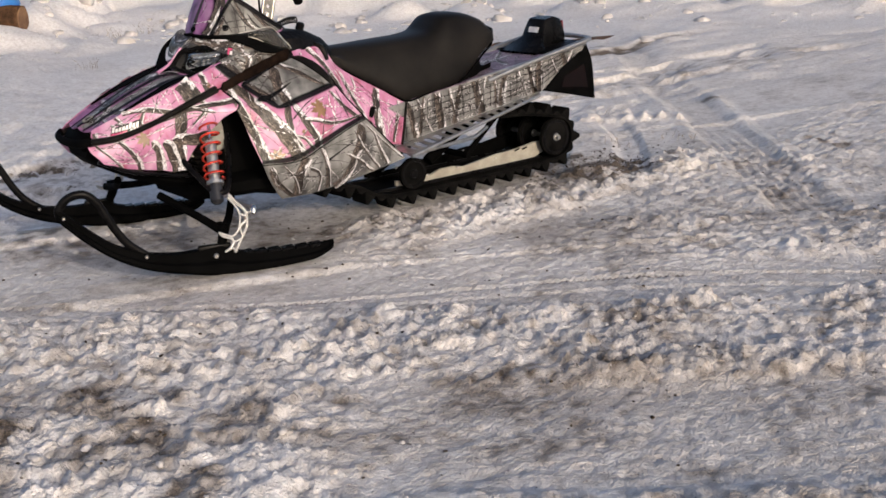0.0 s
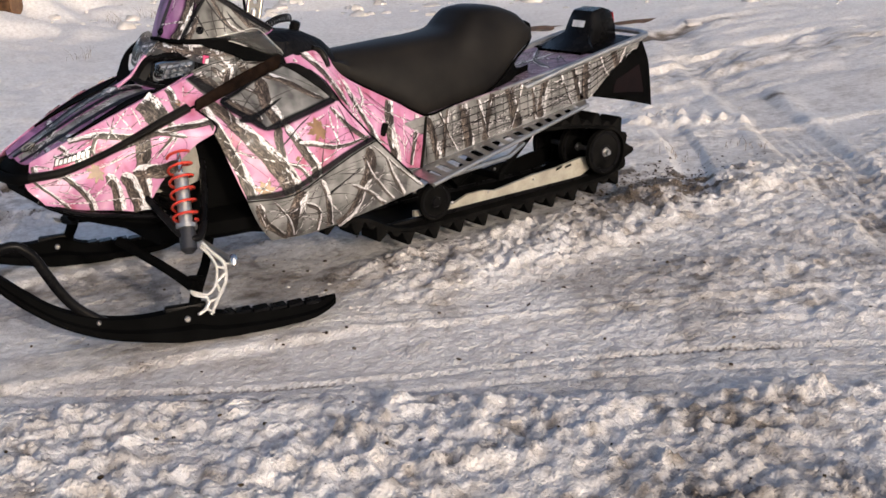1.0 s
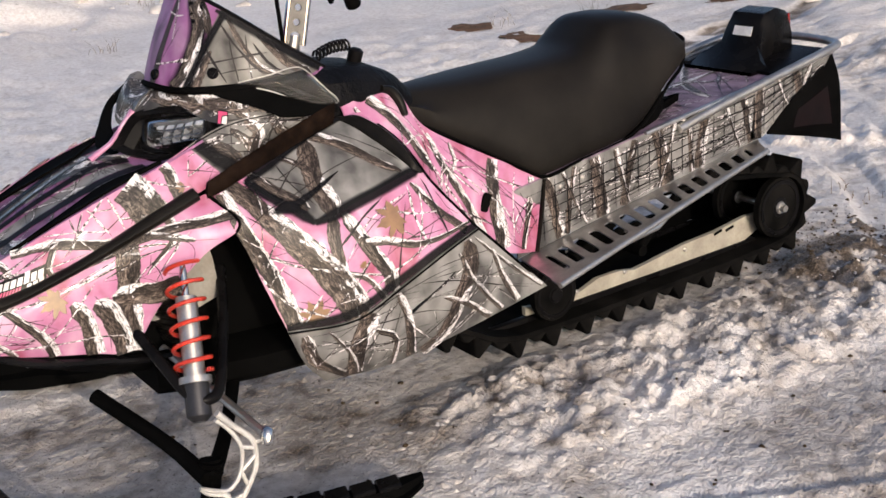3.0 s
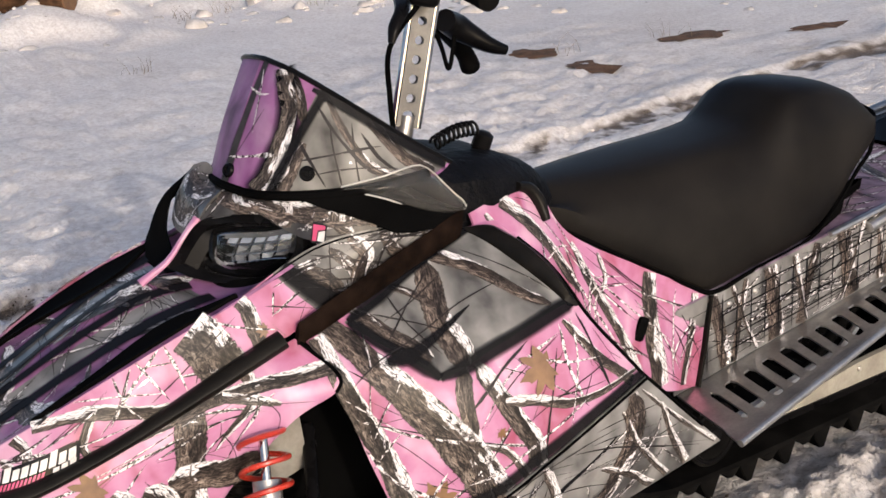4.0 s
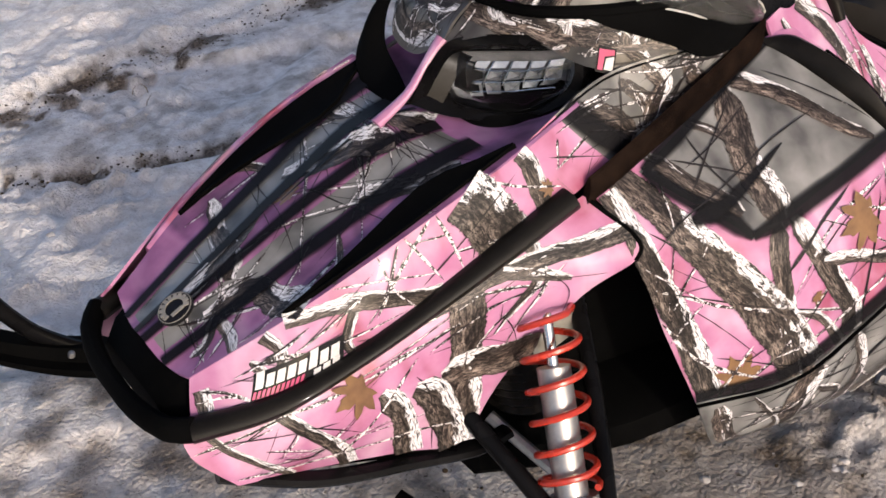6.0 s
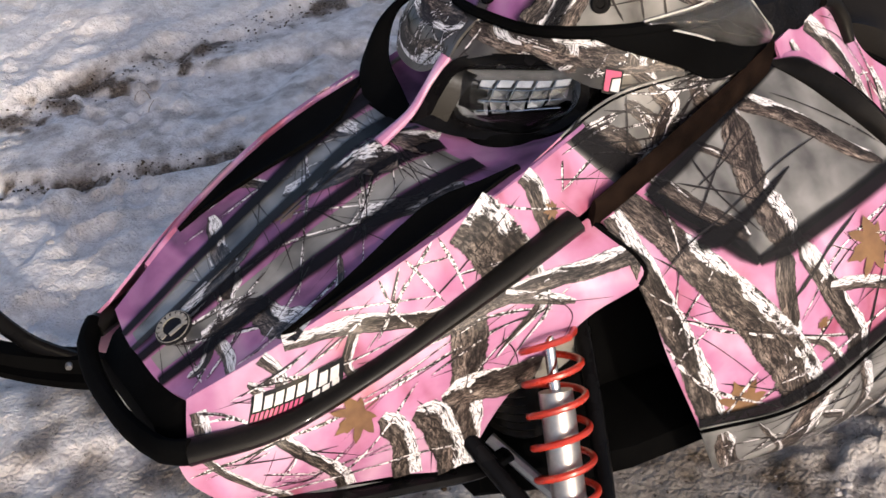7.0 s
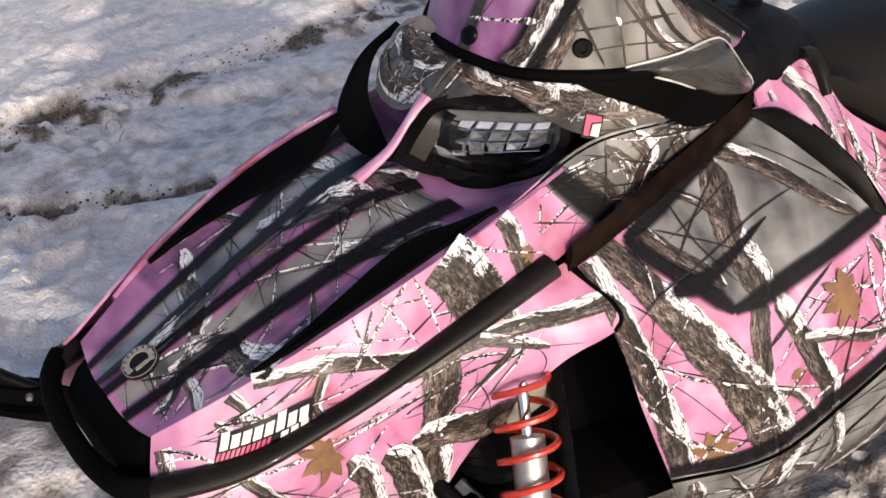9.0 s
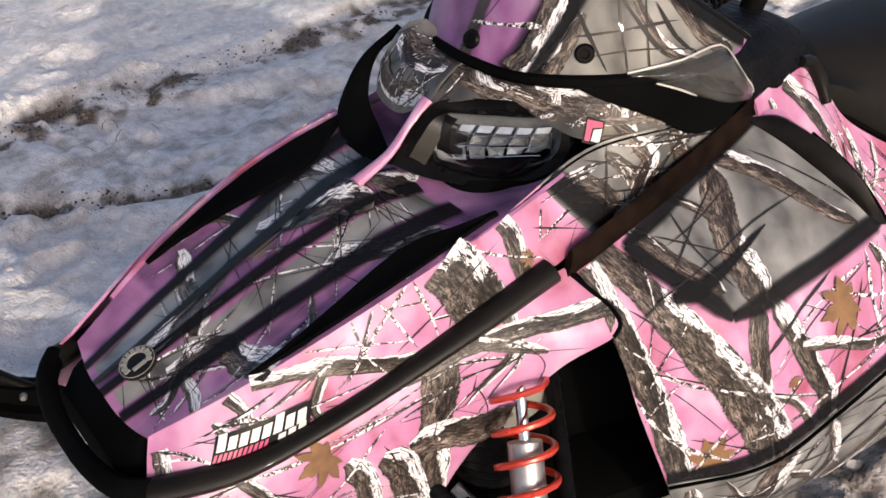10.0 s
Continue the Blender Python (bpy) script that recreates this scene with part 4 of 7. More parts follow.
def blade(sgn):
    """A long black vent fin sunk along the hood's edge."""
    R = []
    for u, o, w in ((0.27, 0.985, 0.004), (0.34, 0.985, 0.022), (0.44, 0.985, 0.050), (0.54, 0.985, 0.080), (0.64, 0.983, 0.108), (0.73, 0.98, 0.122), (0.82, 0.978, 0.105), (0.91, 0.975, 0.055), (1.01, 0.975, 0.008)):
        ring = []
        k = 1.0 if sgn > 0 else 1.5
        for v, h in ((o, 0.002), (o, 0.007), (o - k * w * 0.5, 0.004), (o - k * w, 0.008), (o - k * w, 0.002), (o - k * w * 0.5, -0.006)):
            p, n, _, _ = at(S_HOOD, u * 0.8, v if sgn > 0 else 1 - v)
            ring.append(tuple(p + n * h))
        R.append(ring if sgn > 0 else ring[::-1])
    return loft("vent_fin", R, MATTE, sled, "black vent fin on the hood")


blade(1), blade(-1)


def headlight(sgn):
    """Lens over reflector in a black arched housing."""
    f = (lambda p: (p[0], p[1], p[2])) if sgn > 0 else (lambda p: (p[0], 2 * CY - p[1], p[2]))
    rim = [(0.181, 0.019, 0.770), (0.192, 0.018, 0.806), (0.206, 0.007, 0.819), (0.250, -0.048, 0.825), (0.289, -0.099, 0.825), (0.292, -0.111, 0.806), (0.281, -0.108, 0.777), (0.257, -0.085, 0.755), (0.233, -0.062, 0.743), (0.203, -0.022, 0.745), (0.184, 0.008, 0.752)]
    arch = [(0.122, 0.018, 0.764), (0.150, 0.018, 0.800), (0.176, 0.016, 0.828), (0.205, 0.004, 0.838), (0.250, -0.052, 0.844), (0.288, -0.100, 0.839), (0.298, -0.116, 0.815), (0.292, -0.120, 0.780), (0.262, -0.100, 0.752), (0.222, -0.055, 0.734), (0.165, -0.012, 0.742)]
    A, R = cr(np.vstack([arch, arch[:1]]), 4)[:-1], cr(np.vstack([rim, rim[:1]]), 4)[:-1]
    n = len(A)
    deep = np.array([0.030, 0.018, -0.018])
    V = [f(p + deep) for p in A] + [f(p + np.array([-0.004, -0.003, 0.004])) for p in A] + [f(p * 0.35 + q * 0.65 + np.array([-0.005, -0.004, 0.004])) for p, q in zip(A, R)] + [f(q) for q in R] + [f(q + deep) for q in R]
    F = [[k * n + i, k * n + (i + 1) % n, (k + 1) * n + (i + 1) % n, (k + 1) * n + i] for k in range(4) for i in range(n)]
    housing = mesh("headlight", V, F if sgn > 0 else [q[::-1] for q in F], PLASTIC, sled, "headlight in a black arched housing")
    c = np.mean(rim, 0)
    lensV = [f(p) for p in R] + [f(c + (p - c) * 0.72 + np.array([-0.014, -0.016, 0.008])) for p in R] + [f(c + (p - c) * 0.35 + np.array([-0.020, -0.023, 0.012])) for p in R] + [f(c + np.array([-0.021, -0.024, 0.013]))]
    F = []
    for q in range(2):
        F += [[q * n + i, q * n + (i + 1) % n, (q + 1) * n + (i + 1) % n, (q + 1) * n + i] for i in range(n)]
    F += [[2 * n + i, 2 * n + (i + 1) % n, 3 * n] for i in range(n)]
    lens = mesh("lens", lensV, F, LENS, housing, "clear headlight lens")
    lens.visible_shadow = False
    bowl = [f(p) for p in R] + [f(c + (p - c) * 0.8 + np.array([0.03, 0.02, -0.028])) for p in R] + [f(c + np.array([0.045, 0.03, -0.04]))]
    F = [[i, n + i, n + (i + 1) % n, (i + 1) % n] for i in range(n)] + [[n + i, 2 * n, n + (i + 1) % n] for i in range(n)]
    mesh("bowl", bowl, F, DULL, housing, "dark grey lamp bowl")
    for k in range(5):
        s0, s1 = k / 5, (k + 0.82) / 5
        def q(s, t):
            a = np.array([0.192, 0.012, 0.776]) * (1 - s) + np.array([0.282, -0.100, 0.790]) * s
            b = np.array([0.208, 0.004, 0.812]) * (1 - s) + np.array([0.287, -0.097, 0.820]) * s
            return a * (1 - t) + b * t + np.array([0.007, 0.004, -0.004])
        # Top band: sky reflections of the lens given as pale pieces.
        top_band = [f(q(s0 + 0.01, 0.62)), f(q(s1, 0.62)), f(q(s1 + 0.02, 0.98)), f(q(s0 + 0.03, 0.98))]
        mesh("reflector", top_band, [[0, 1, 2, 3]], MIRROR, housing, "pale segment standing for sky mirrored in the lens", smooth=False)
        facet = [f(q(s0, 0.02)), f(q(s1, 0.02)), f(q(s1 + 0.01, 0.52)), f(q(s0 + 0.01, 0.52)), f(q((s0 + s1) / 2, 0.3) + np.array([0.012, 0.009, -0.009]))]
        mesh("reflector", facet, [[0, 1, 4], [1, 2, 4], [2, 3, 4], [3, 0, 4]], DULL, housing, "grey lamp facet", smooth=False)
        tube("reflector_edge", [f(q(s0, -0.25)), f(q(s0 + 0.005, 0.3)), f(q(s0 + 0.02, 1.0))], 0.0010, CHROME, housing, "bright facet edge", 5, 3)
        low = [f(q(0.12 + s0 * 0.8, -0.80 + 0.12 * k)), f(q(0.12 + s1 * 0.8, -0.78 + 0.12 * k)), f(q(s1, -0.06)), f(q(s0, -0.06)), f(q((s0 + s1) / 2, -0.4) + np.array([0.010, 0.007, -0.006]))]
        mesh("reflector", low, [[0, 1, 4], [1, 2, 4], [2, 3, 4], [3, 0, 4]], MIRROR if k in (0, 3) else DULL, housing, "grey lamp facet", smooth=False)
    for t in (0.57, 0.0, -0.45):
        tube("reflector_edge", [f(q(s, t - 0.1 * math.sin(math.pi * s))) for s in (0.02, 0.3, 0.6, 0.92)], 0.0011, CHROME, housing, "bright facet edge", 5, 3)
    return housing


headlight(1), headlight(-1)
# brow between the lights and the windshield
rowsB = [[(0.240, CY, 0.886), (0.262, -0.058, 0.878), (0.335, -0.128, 0.874), (0.41, -0.172, 0.866)],
         [(0.212, CY, 0.862), (0.248, -0.056, 0.862), (0.318, -0.134, 0.850), (0.40, -0.180, 0.842)],
         [(0.178, CY, 0.834), (0.246, -0.050, 0.845), (0.302, -0.136, 0.811), (0.395, -0.184, 0.818)]]
G_BROW = sheet(rowsB)
brow = shell("brow_panel", G_BROW, BROW_SHADED, sled, "grey tree-print brow above the headlight")
G_FAR_BROW = sheet([[(0.240, 0.020, 0.886), (0.246, 0.075, 0.884), (0.244, 0.115, 0.903), (0.229, 0.140, 0.897)],
                    [(0.200, 0.020, 0.860), (0.195, 0.085, 0.858), (0.203, 0.135, 0.863), (0.217, 0.155, 0.876)],
                    [(0.178, 0.022, 0.832), (0.177, 0.090, 0.796), (0.182, 0.150, 0.802), (0.198, 0.165, 0.840)]])
far_brow = shell("brow_panel", G_FAR_BROW[::-1], BROW_SHADED, sled, "glossy grey tree-print brow over the far headlight", 0.004)
prints("trunk_print", G_FAR_BROW[::-1], BARK_PALE, far_brow, [([(0.95, 0.3), (0.6, 0.35), (0.2, 0.3)], 0.035, 0.03), ([(0.9, 0.75), (0.5, 0.8), (0.15, 0.7)], 0.03, 0.03)], "bark print", 0.1, LIFT)
twigs(G_FAR_BROW[::-1], far_brow, 12, 41, 0.0022)
G_BAND = sheet([[(0.140, 0.045, 0.752), (0.158, 0.110, 0.772), (0.175, 0.165, 0.796), (0.199, 0.180, 0.842), (0.234, 0.170, 0.880)],
                [(0.128, 0.072, 0.744), (0.146, 0.145, 0.762), (0.160, 0.192, 0.793), (0.190, 0.200, 0.838), (0.242, 0.190, 0.876)],
                [(0.118, 0.110, 0.726), (0.136, 0.180, 0.752), (0.158, 0.212, 0.776), (0.196, 0.222, 0.815), (0.265, 0.216, 0.855)]])
shell("lamp_band", G_BAND[::-1], MATTE, sled, "black band round the far headlight", 0.004)
flange = []
for u in np.linspace(0.14, 0.99, 14):
    p, n, du, dv = at(S_HOOD, u * 0.8, 0.0)
    w = 0.006 + 0.024 * math.sin(math.pi * min(1, max(0, (u - 0.1) / 0.9))) ** 0.6
    o = np.array([0.0, 1.0, 0.0])
    flange.append([p - n * 0.001, p + o * w * 0.5 + n * 0.003, p + o * w - np.array([0, 0, 0.010])])
G_FLANGE = np.array([cr(r, 3) for r in flange])
hood_flange = shell("hood_flange", G_FLANGE, PINK, hood, "pink printed flange beyond the fin", 0.003, -1)
prints("trunk_print", G_FLANGE, BARK_PALE, hood_flange, [([(0.28, 0.5), (0.36, 0.5), (0.44, 0.5)], 0.022, 0.024), ([(0.56, 0.5), (0.64, 0.5), (0.70, 0.5)], 0.024, 0.022), ([(0.82, 0.5), (0.88, 0.5)], 0.02, 0.02)], "bark print", 0.1, -LIFT)
prints("trunk_print", G_FLANGE, BARK_PALE, hood_flange, [([(0.18, 0.5), (0.24, 0.5), (0.30, 0.5)], 0.018, 0.020), ([(0.46, 0.5), (0.52, 0.5), (0.58, 0.5)], 0.024, 0.024), ([(0.72, 0.5), (0.80, 0.5)], 0.02, 0.02), ([(0.90, 0.5), (0.97, 0.5)], 0.02, 0.012)], "bark print", 0.1, LIFT * 4)

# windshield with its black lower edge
shield = shell("windshield", S_SHIELD, PINK_SHIELD_SHADED, sled, "tree-print wrapped windshield", 0.004)
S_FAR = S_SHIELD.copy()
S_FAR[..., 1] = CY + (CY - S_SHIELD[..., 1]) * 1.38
shell("windshield", S_FAR[::-1], PINK_SHIELD_SHADED, sled, "", 0.004)
edge = [tuple(p) for p in S_SHIELD[::4, -1]]
tube("windshield_gasket", [tuple(p) for p in S_FAR[:0:-4, -1]] + edge, [0.006, 0.006, 0.0065, 0.0085, 0.011, 0.012], MATTE, sled, "black windshield gasket", 8, 2, 0.9)
edge = [tuple(p) for p in S_SHIELD[::4, 0]]
tube("windshield_edge", [tuple(p) for p in S_FAR[:0:-4, 0]] + edge, 0.0045, PLASTIC, sled, "black rolled edge", 8, 2)
for u, v in ((0.44, 0.74), (0.03, 0.86)):
    p, n, _, _ = at(S_SHIELD, u, v)
    part("windshield_button", lathe_bm([(0.012, -0.002), (0.0125, 0.003), (0.010, 0.006), (0.006, 0.006), (0.005, 0.003)], axis_m(p, n), 20), PLASTIC, sled, "black windshield fastener")
# clear wind deflector
dfl = sheet([[(0.356, -0.150, 0.890), (0.425, -0.172, 0.899), (0.492, -0.170, 0.903), (0.545, -0.158, 0.858), (0.594, -0.146, 0.808)],
             [(0.360, -0.155, 0.887), (0.432, -0.190, 0.882), (0.496, -0.190, 0.872), (0.548, -0.172, 0.838), (0.584, -0.152, 0.802)],
             [(0.364, -0.156, 0.884), (0.420, -0.180, 0.863), (0.468, -0.180, 0.836), (0.520, -0.168, 0.808), (0.566, -0.152, 0.791)]])
shell("wind_deflector", dfl, SMOKE, sled, "clear scuffed plastic wind deflector", 0.003)
shell("wind_deflector", flip(dfl)[::-1], SMOKE, sled, "", 0.003)
# Light-catching edge of the clear plastic, its brightness put into a pale rim.
tube("deflector_rim", [tuple(p) for p in dfl[::4, 0]] + [tuple(p) for p in dfl[::-4, -1]], 0.0015, WHITEMETAL, sled, "pale scuffed deflector edge", 6, 2)
# black cowl under the deflector, between windshield and side panel
cowl = sheet([[(0.300, -0.112, 0.874), (0.365, -0.150, 0.880), (0.435, -0.168, 0.866), (0.510, -0.160, 0.834), (0.590, -0.143, 0.800)],
              [(0.315, -0.124, 0.864), (0.375, -0.168, 0.856), (0.440, -0.186, 0.836), (0.510, -0.172, 0.812), (0.588, -0.147, 0.792)],
              [(0.330, -0.136, 0.856), (0.385, -0.181, 0.832), (0.430, -0.196, 0.808), (0.505, -0.178, 0.794), (0.584, -0.151, 0.783)]])
shell("cowl", cowl + np.array([-0.002, -0.006, 0.002]), MATTE, sled, "black cowl below the windshield", 0.004)
shell("cowl", flip(cowl)[::-1], PLASTIC, sled)
cowl_top = sheet([[(0.330, -0.085, 0.878), (0.395, -0.100, 0.884), (0.455, -0.105, 0.872), (0.520, -0.105, 0.842), (0.590, -0.100, 0.806)],
                  [(0.318, -0.100, 0.875), (0.380, -0.128, 0.880), (0.445, -0.138, 0.868), (0.515, -0.134, 0.837), (0.590, -0.122, 0.802)],
                  [(0.302, -0.114, 0.871), (0.367, -0.152, 0.877), (0.437, -0.170, 0.863), (0.512, -0.162, 0.831), (0.590, -0.145, 0.798)]])
shell("cowl_top", cowl_top, PLASTIC, sled, "glossy black cowl top below the deflector", 0.003)
# console
rings = []
for x, w, zt in ((0.42, 0.06, 0.93), (0.47, 0.10, 0.945), (0.52, 0.13, 0.925), (0.58, 0.15, 0.880), (0.66, 0.145, 0.872), (0.73, 0.125, 0.860), (0.80, 0.100, 0.828), (0.85, 0.075, 0.785), (0.88, 0.05, 0.74)):
    rings.append(half_ring(x, [(0, 0.68), (w * 0.9, 0.68), (w * 1.05, zt - 0.08), (w, zt - 0.035), (w * 0.78, zt - 0.008), (w * 0.4, zt), (0, zt)]))
loft("console", rings, COVER, sled, "wrinkled black fabric console cover")

# rubber strap over the side panel
sp = [(0.228, -0.2065, 0.690), (0.30, -0.206, 0.716), (0.38, -0.200, 0.742), (0.47, -0.188, 0.766), (0.565, -0.168, 0.787)]
S = cr(sp, 6)
rings = []
for i, p in enumerate(S):
    w = 0.021 + 0.004 * i / len(S)
    ring = []
    for a in range(12):
        t = 2 * math.pi * a / 12
        ring.append((p[0] - w * 0.35 * math.cos(t) * -0.6, p[1] - 0.006 * math.sin(t), p[2] + w * math.cos(t)))
    rings.append(ring)
loft("rubber_strap", rings, FOAM, sled, "dark brown rubber panel strap")

HOOD_FRONT = S_HOOD[:int(0.8 * (len(S_HOOD) - 1)) + 1]
# tree prints on the front
for v0, v1, w0, w1 in ((0.62, 0.69, 0.055, 0.050), (0.32, 0.28, 0.060, 0.075)):
    panel_print(HOOD_FRONT, [(0.02, v0 - w0), (0.98, v1 - w1), (0.98, v1 + w1), (0.02, v0 + w0)], GREY, hood, "grey_print", "grey printed patch", lift=LIFT * 0.6)
prints("trunk_print", HOOD_FRONT, BARK_PALE, hood, [([(0.14, 0.66), (0.26, 0.72), (0.29, 0.86), (0.33, 1.0)], 0.030, 0.046), ([(0.12, 0.50), (0.20, 0.48), (0.28, 0.46), (0.40, 0.42)], 0.030, 0.022), ([(0.36, 0.10), (0.32, 0.24), (0.28, 0.46), (0.24, 0.60)], 0.020, 0.030), ([(0.52, 0.32), (0.60, 0.44), (0.72, 0.53), (0.80, 0.55)], 0.040, 0.055),
                                               ([(0.60, 0.70), (0.70, 0.79), (0.88, 0.87)], 0.030, 0.036), ([(0.16, 0.74), (0.15, 0.88), (0.12, 1.0)], 0.018, 0.012), ([(0.74, 0.05), (0.78, 0.16), (0.80, 0.30)], 0.04, 0.03), ([(0.05, 0.84), (0.10, 0.82), (0.16, 0.70)], 0.010, 0.016),
                                               ([(0.85, 0.40), (0.90, 0.52), (0.98, 0.60)], 0.03, 0.05), ([(0.45, 0.02), (0.50, 0.14), (0.52, 0.22)], 0.02, 0.014), ([(0.40, 0.98), (0.46, 0.90), (0.50, 0.78)], 0.014, 0.006)], "bark print", lift=LIFT * 1.4)
for k, (path, w0, w1) in enumerate(([[(0.0, 0.74), (0.30, 0.735), (0.52, 0.755), (0.72, 0.775), (1.0, 0.80)], 0.024, 0.050], [[(0.0, 0.53), (0.30, 0.54), (0.51, 0.56), (0.71, 0.585), (1.0, 0.61)], 0.020, 0.034], [[(0.0, 0.42), (0.33, 0.41), (0.55, 0.40), (0.75, 0.37), (1.0, 0.34)], 0.024, 0.058],
                                    [[(0.0, 0.22), (0.30, 0.23), (0.50, 0.23), (0.72, 0.19), (1.0, 0.13)], 0.020, 0.050], [[(0.45, 0.47), (0.75, 0.46), (1.0, 0.47)], 0.006, 0.016])):
    prints("dark_band", HOOD_FRONT, SOFT, hood, [(path, w0, w1)], "dark printed band", 0.04, LIFT * (2.4 + 0.3 * k))
twigs(HOOD_FRONT, hood, 22, 3, 0.0022)
leaf_print(HOOD_FRONT, 0.48, 0.47, 0.030, 20, hood)
p, n, du, dv = at(HOOD_FRONT, 0.10, 0.52)
emb = part("emblem", lathe_bm([(0.0245, 0.0), (0.0245, 0.0035), (0.022, 0.0045), (0.005, 0.0045)], axis_m(p, n), 32), FADE, hood, "round dark emblem")
for a in range(-35, 200, 23):
    q = p + n * 0.0062 + 0.0165 * (math.cos(radians(a)) * du + math.sin(radians(a)) * np.cross(n, du))
    mesh("emblem_tooth", *plate_data([(-0.0036, -0.0030), (0.0040, -0.0022), (0.0040, 0.0022), (-0.0036, 0.0030)], q, math.cos(radians(a)) * du + math.sin(radians(a)) * np.cross(n, du), -math.sin(radians(a)) * du + math.cos(radians(a)) * np.cross(n, du), 0.002), SHEET, emb, smooth=False)
tube("emblem_ring", [tuple(p + n * 0.0045 + 0.0228 * (math.cos(a) * du + math.sin(a) * np.cross(n, du))) for a in np.linspace(0, 2 * math.pi, 37)], 0.0006, SHEET, emb, "thin pale ring", 5)
mesh("emblem_bar", *plate_data([(-0.009, -0.0024), (0.009, -0.0024), (0.009, 0.0024), (-0.009, 0.0024)], p + n * 0.0062 - 0.009 * np.cross(n, du), du, np.cross(n, du), 0.002), SHEET, emb, "pale bar", smooth=False)

prints("trunk_print", S_UPPER_CHEEK, BARK_PALE, cheek, [([(0.80, 0.0), (0.815, 0.3), (0.82, 0.7), (0.83, 1.0)], 0.068, 0.070)], "wide bark print", 0.02)
prints("trunk_print", S_UPPER_CHEEK, BARK_PALE, cheek, [([(0.995, 0.0), (0.985, 0.2), (0.95, 0.6), (0.93, 0.98)], 0.024, 0.022)], "bark print", 0.15)
prints("branch_print", S_UPPER_CHEEK, BARK_PALE, cheek, [([(0.26, 0.0), (0.38, 0.22), (0.47, 0.40), (0.66, 1.0)], 0.016, 0.022), ([(0.03, 0.4), (0.05, 0.98)], 0.018, 0.016), ([(0.20, 0.02), (0.24, 0.4), (0.25, 0.97)], 0.016, 0.012), ([(0.16, 0.3), (0.22, 0.7), (0.30, 0.99)], 0.012, 0.012), ([(0.46, 0.30), (0.42, 0.70), (0.44, 1.0)], 0.010, 0.014)], "pale branch print")
prints("twig_print", S_UPPER_CHEEK, TWIG_PALE, cheek, [([(0.61, 0.0), (0.64, 0.4), (0.67, 0.85)], 0.0042, 0.003), ([(0.69, 0.0), (0.61, 0.25), (0.52, 0.55)], 0.0042, 0.003), ([(0.71, 0.0), (0.715, 0.4), (0.72, 0.9)], 0.004, 0.003), ([(0.40, 0.02), (0.52, 0.3), (0.66, 0.70)], 0.003, 0.002), ([(0.53, 0.0), (0.55, 0.5), (0.60, 0.95)], 0.0035, 0.003), ([(0.02, 0.62), (0.12, 0.72), (0.2, 0.98)], 0.004, 0.003), ([(0.88, 0.1), (0.93, 0.5), (0.99, 0.8)], 0.0035, 0.003)], "", 0.3, LIFT * 1.6, True)
twigs(S_UPPER_CHEEK, cheek, 9, 5, 0.0022)
leaf_print(S_UPPER_CHEEK, 0.97, 0.72, 0.016, 70, cheek)

# maker's mark: plain blocks in its colours
def block(G, c, a, b, mat, parent, name, lift):
    (u0, v0), (u1, v1) = a, b
    return panel_print(G, [(u0, v0), (u1, v0 + c), (u1, v1 + c), (u0, v1)], mat, parent, name, "", 1, lift)


mark = block(S_UPPER_CHEEK, 0.13, (0.168, 0.50), (0.412, 0.88), FADE, cheek, "lettering_mark", LIFT * 1.8)
tagged(mark, "white and pink mark on black")
for k in range(8):
    u = 0.176 + k * 0.0288
    v = 0.545 + 0.13 * (u - 0.168) / 0.244
    hgt = 0.17 if k not in (0, 5) else 0.24
    panel_print(S_UPPER_CHEEK, [(u, v + 0.19 - hgt), (u + 0.022, v + 0.20 - hgt), (u + 0.022, v + 0.20), (u, v + 0.19)], WHITE, mark, "mark_bar", "", 1, LIFT * 2.6)
for k in range(11):
    u = 0.174 + k * 0.0130
    v = 0.765 + 0.13 * (u - 0.168) / 0.244
    panel_print(S_UPPER_CHEEK, [(u, v), (u + 0.008, v), (u + 0.006, v + 0.10), (u - 0.002, v + 0.10)], HOTPINK, mark, "mark_stripe", "", 1, LIFT * 2.6)
for k in range(3):
    u = 0.336 + k * 0.024
    panel_print(S_UPPER_CHEEK, [(u, 0.85), (u + 0.018, 0.86), (u + 0.018, 0.95), (u, 0.94)], WHITE, mark, "mark_bar", "", 1, LIFT * 2.6)

prints("trunk_print", S_LOWER_CHEEK, BARK, lower_cheek, [([(0.69, 0.0), (0.675, 0.25), (0.67, 0.45), (0.69, 0.70), (0.74, 1.0)], 0.042, 0.046), ([(0.60, 0.62), (0.72, 0.70), (0.86, 0.78), (1.0, 0.84)], 0.040, 0.046)], "bark print", 0.12)
prints("branch_print", S_LOWER_CHEEK, BARK_PALE, lower_cheek, [([(0.50, 0.0), (0.66, 0.12), (0.83, 0.19), (1.0, 0.21)], 0.012, 0.026), ([(0.45, 0.44), (0.49, 0.78), (0.53, 1.0)], 0.030, 0.034), ([(0.52, 0.56), (0.62, 0.80), (0.72, 1.0)], 0.040, 0.044), ([(0.85, 0.0), (0.82, 0.30), (0.76, 0.60)], 0.022, 0.006), ([(0.22, 0.0), (0.26, 0.4), (0.32, 0.75), (0.35, 1.0)], 0.014, 0.024),
                                                              ([(0.72, 0.02), (0.78, 0.22), (0.88, 0.40)], 0.020, 0.012), ([(0.05, 0.0), (0.10, 0.5), (0.18, 1.0)], 0.008, 0.012)], "pale branch print", 0.15, LIFT * 1.3)
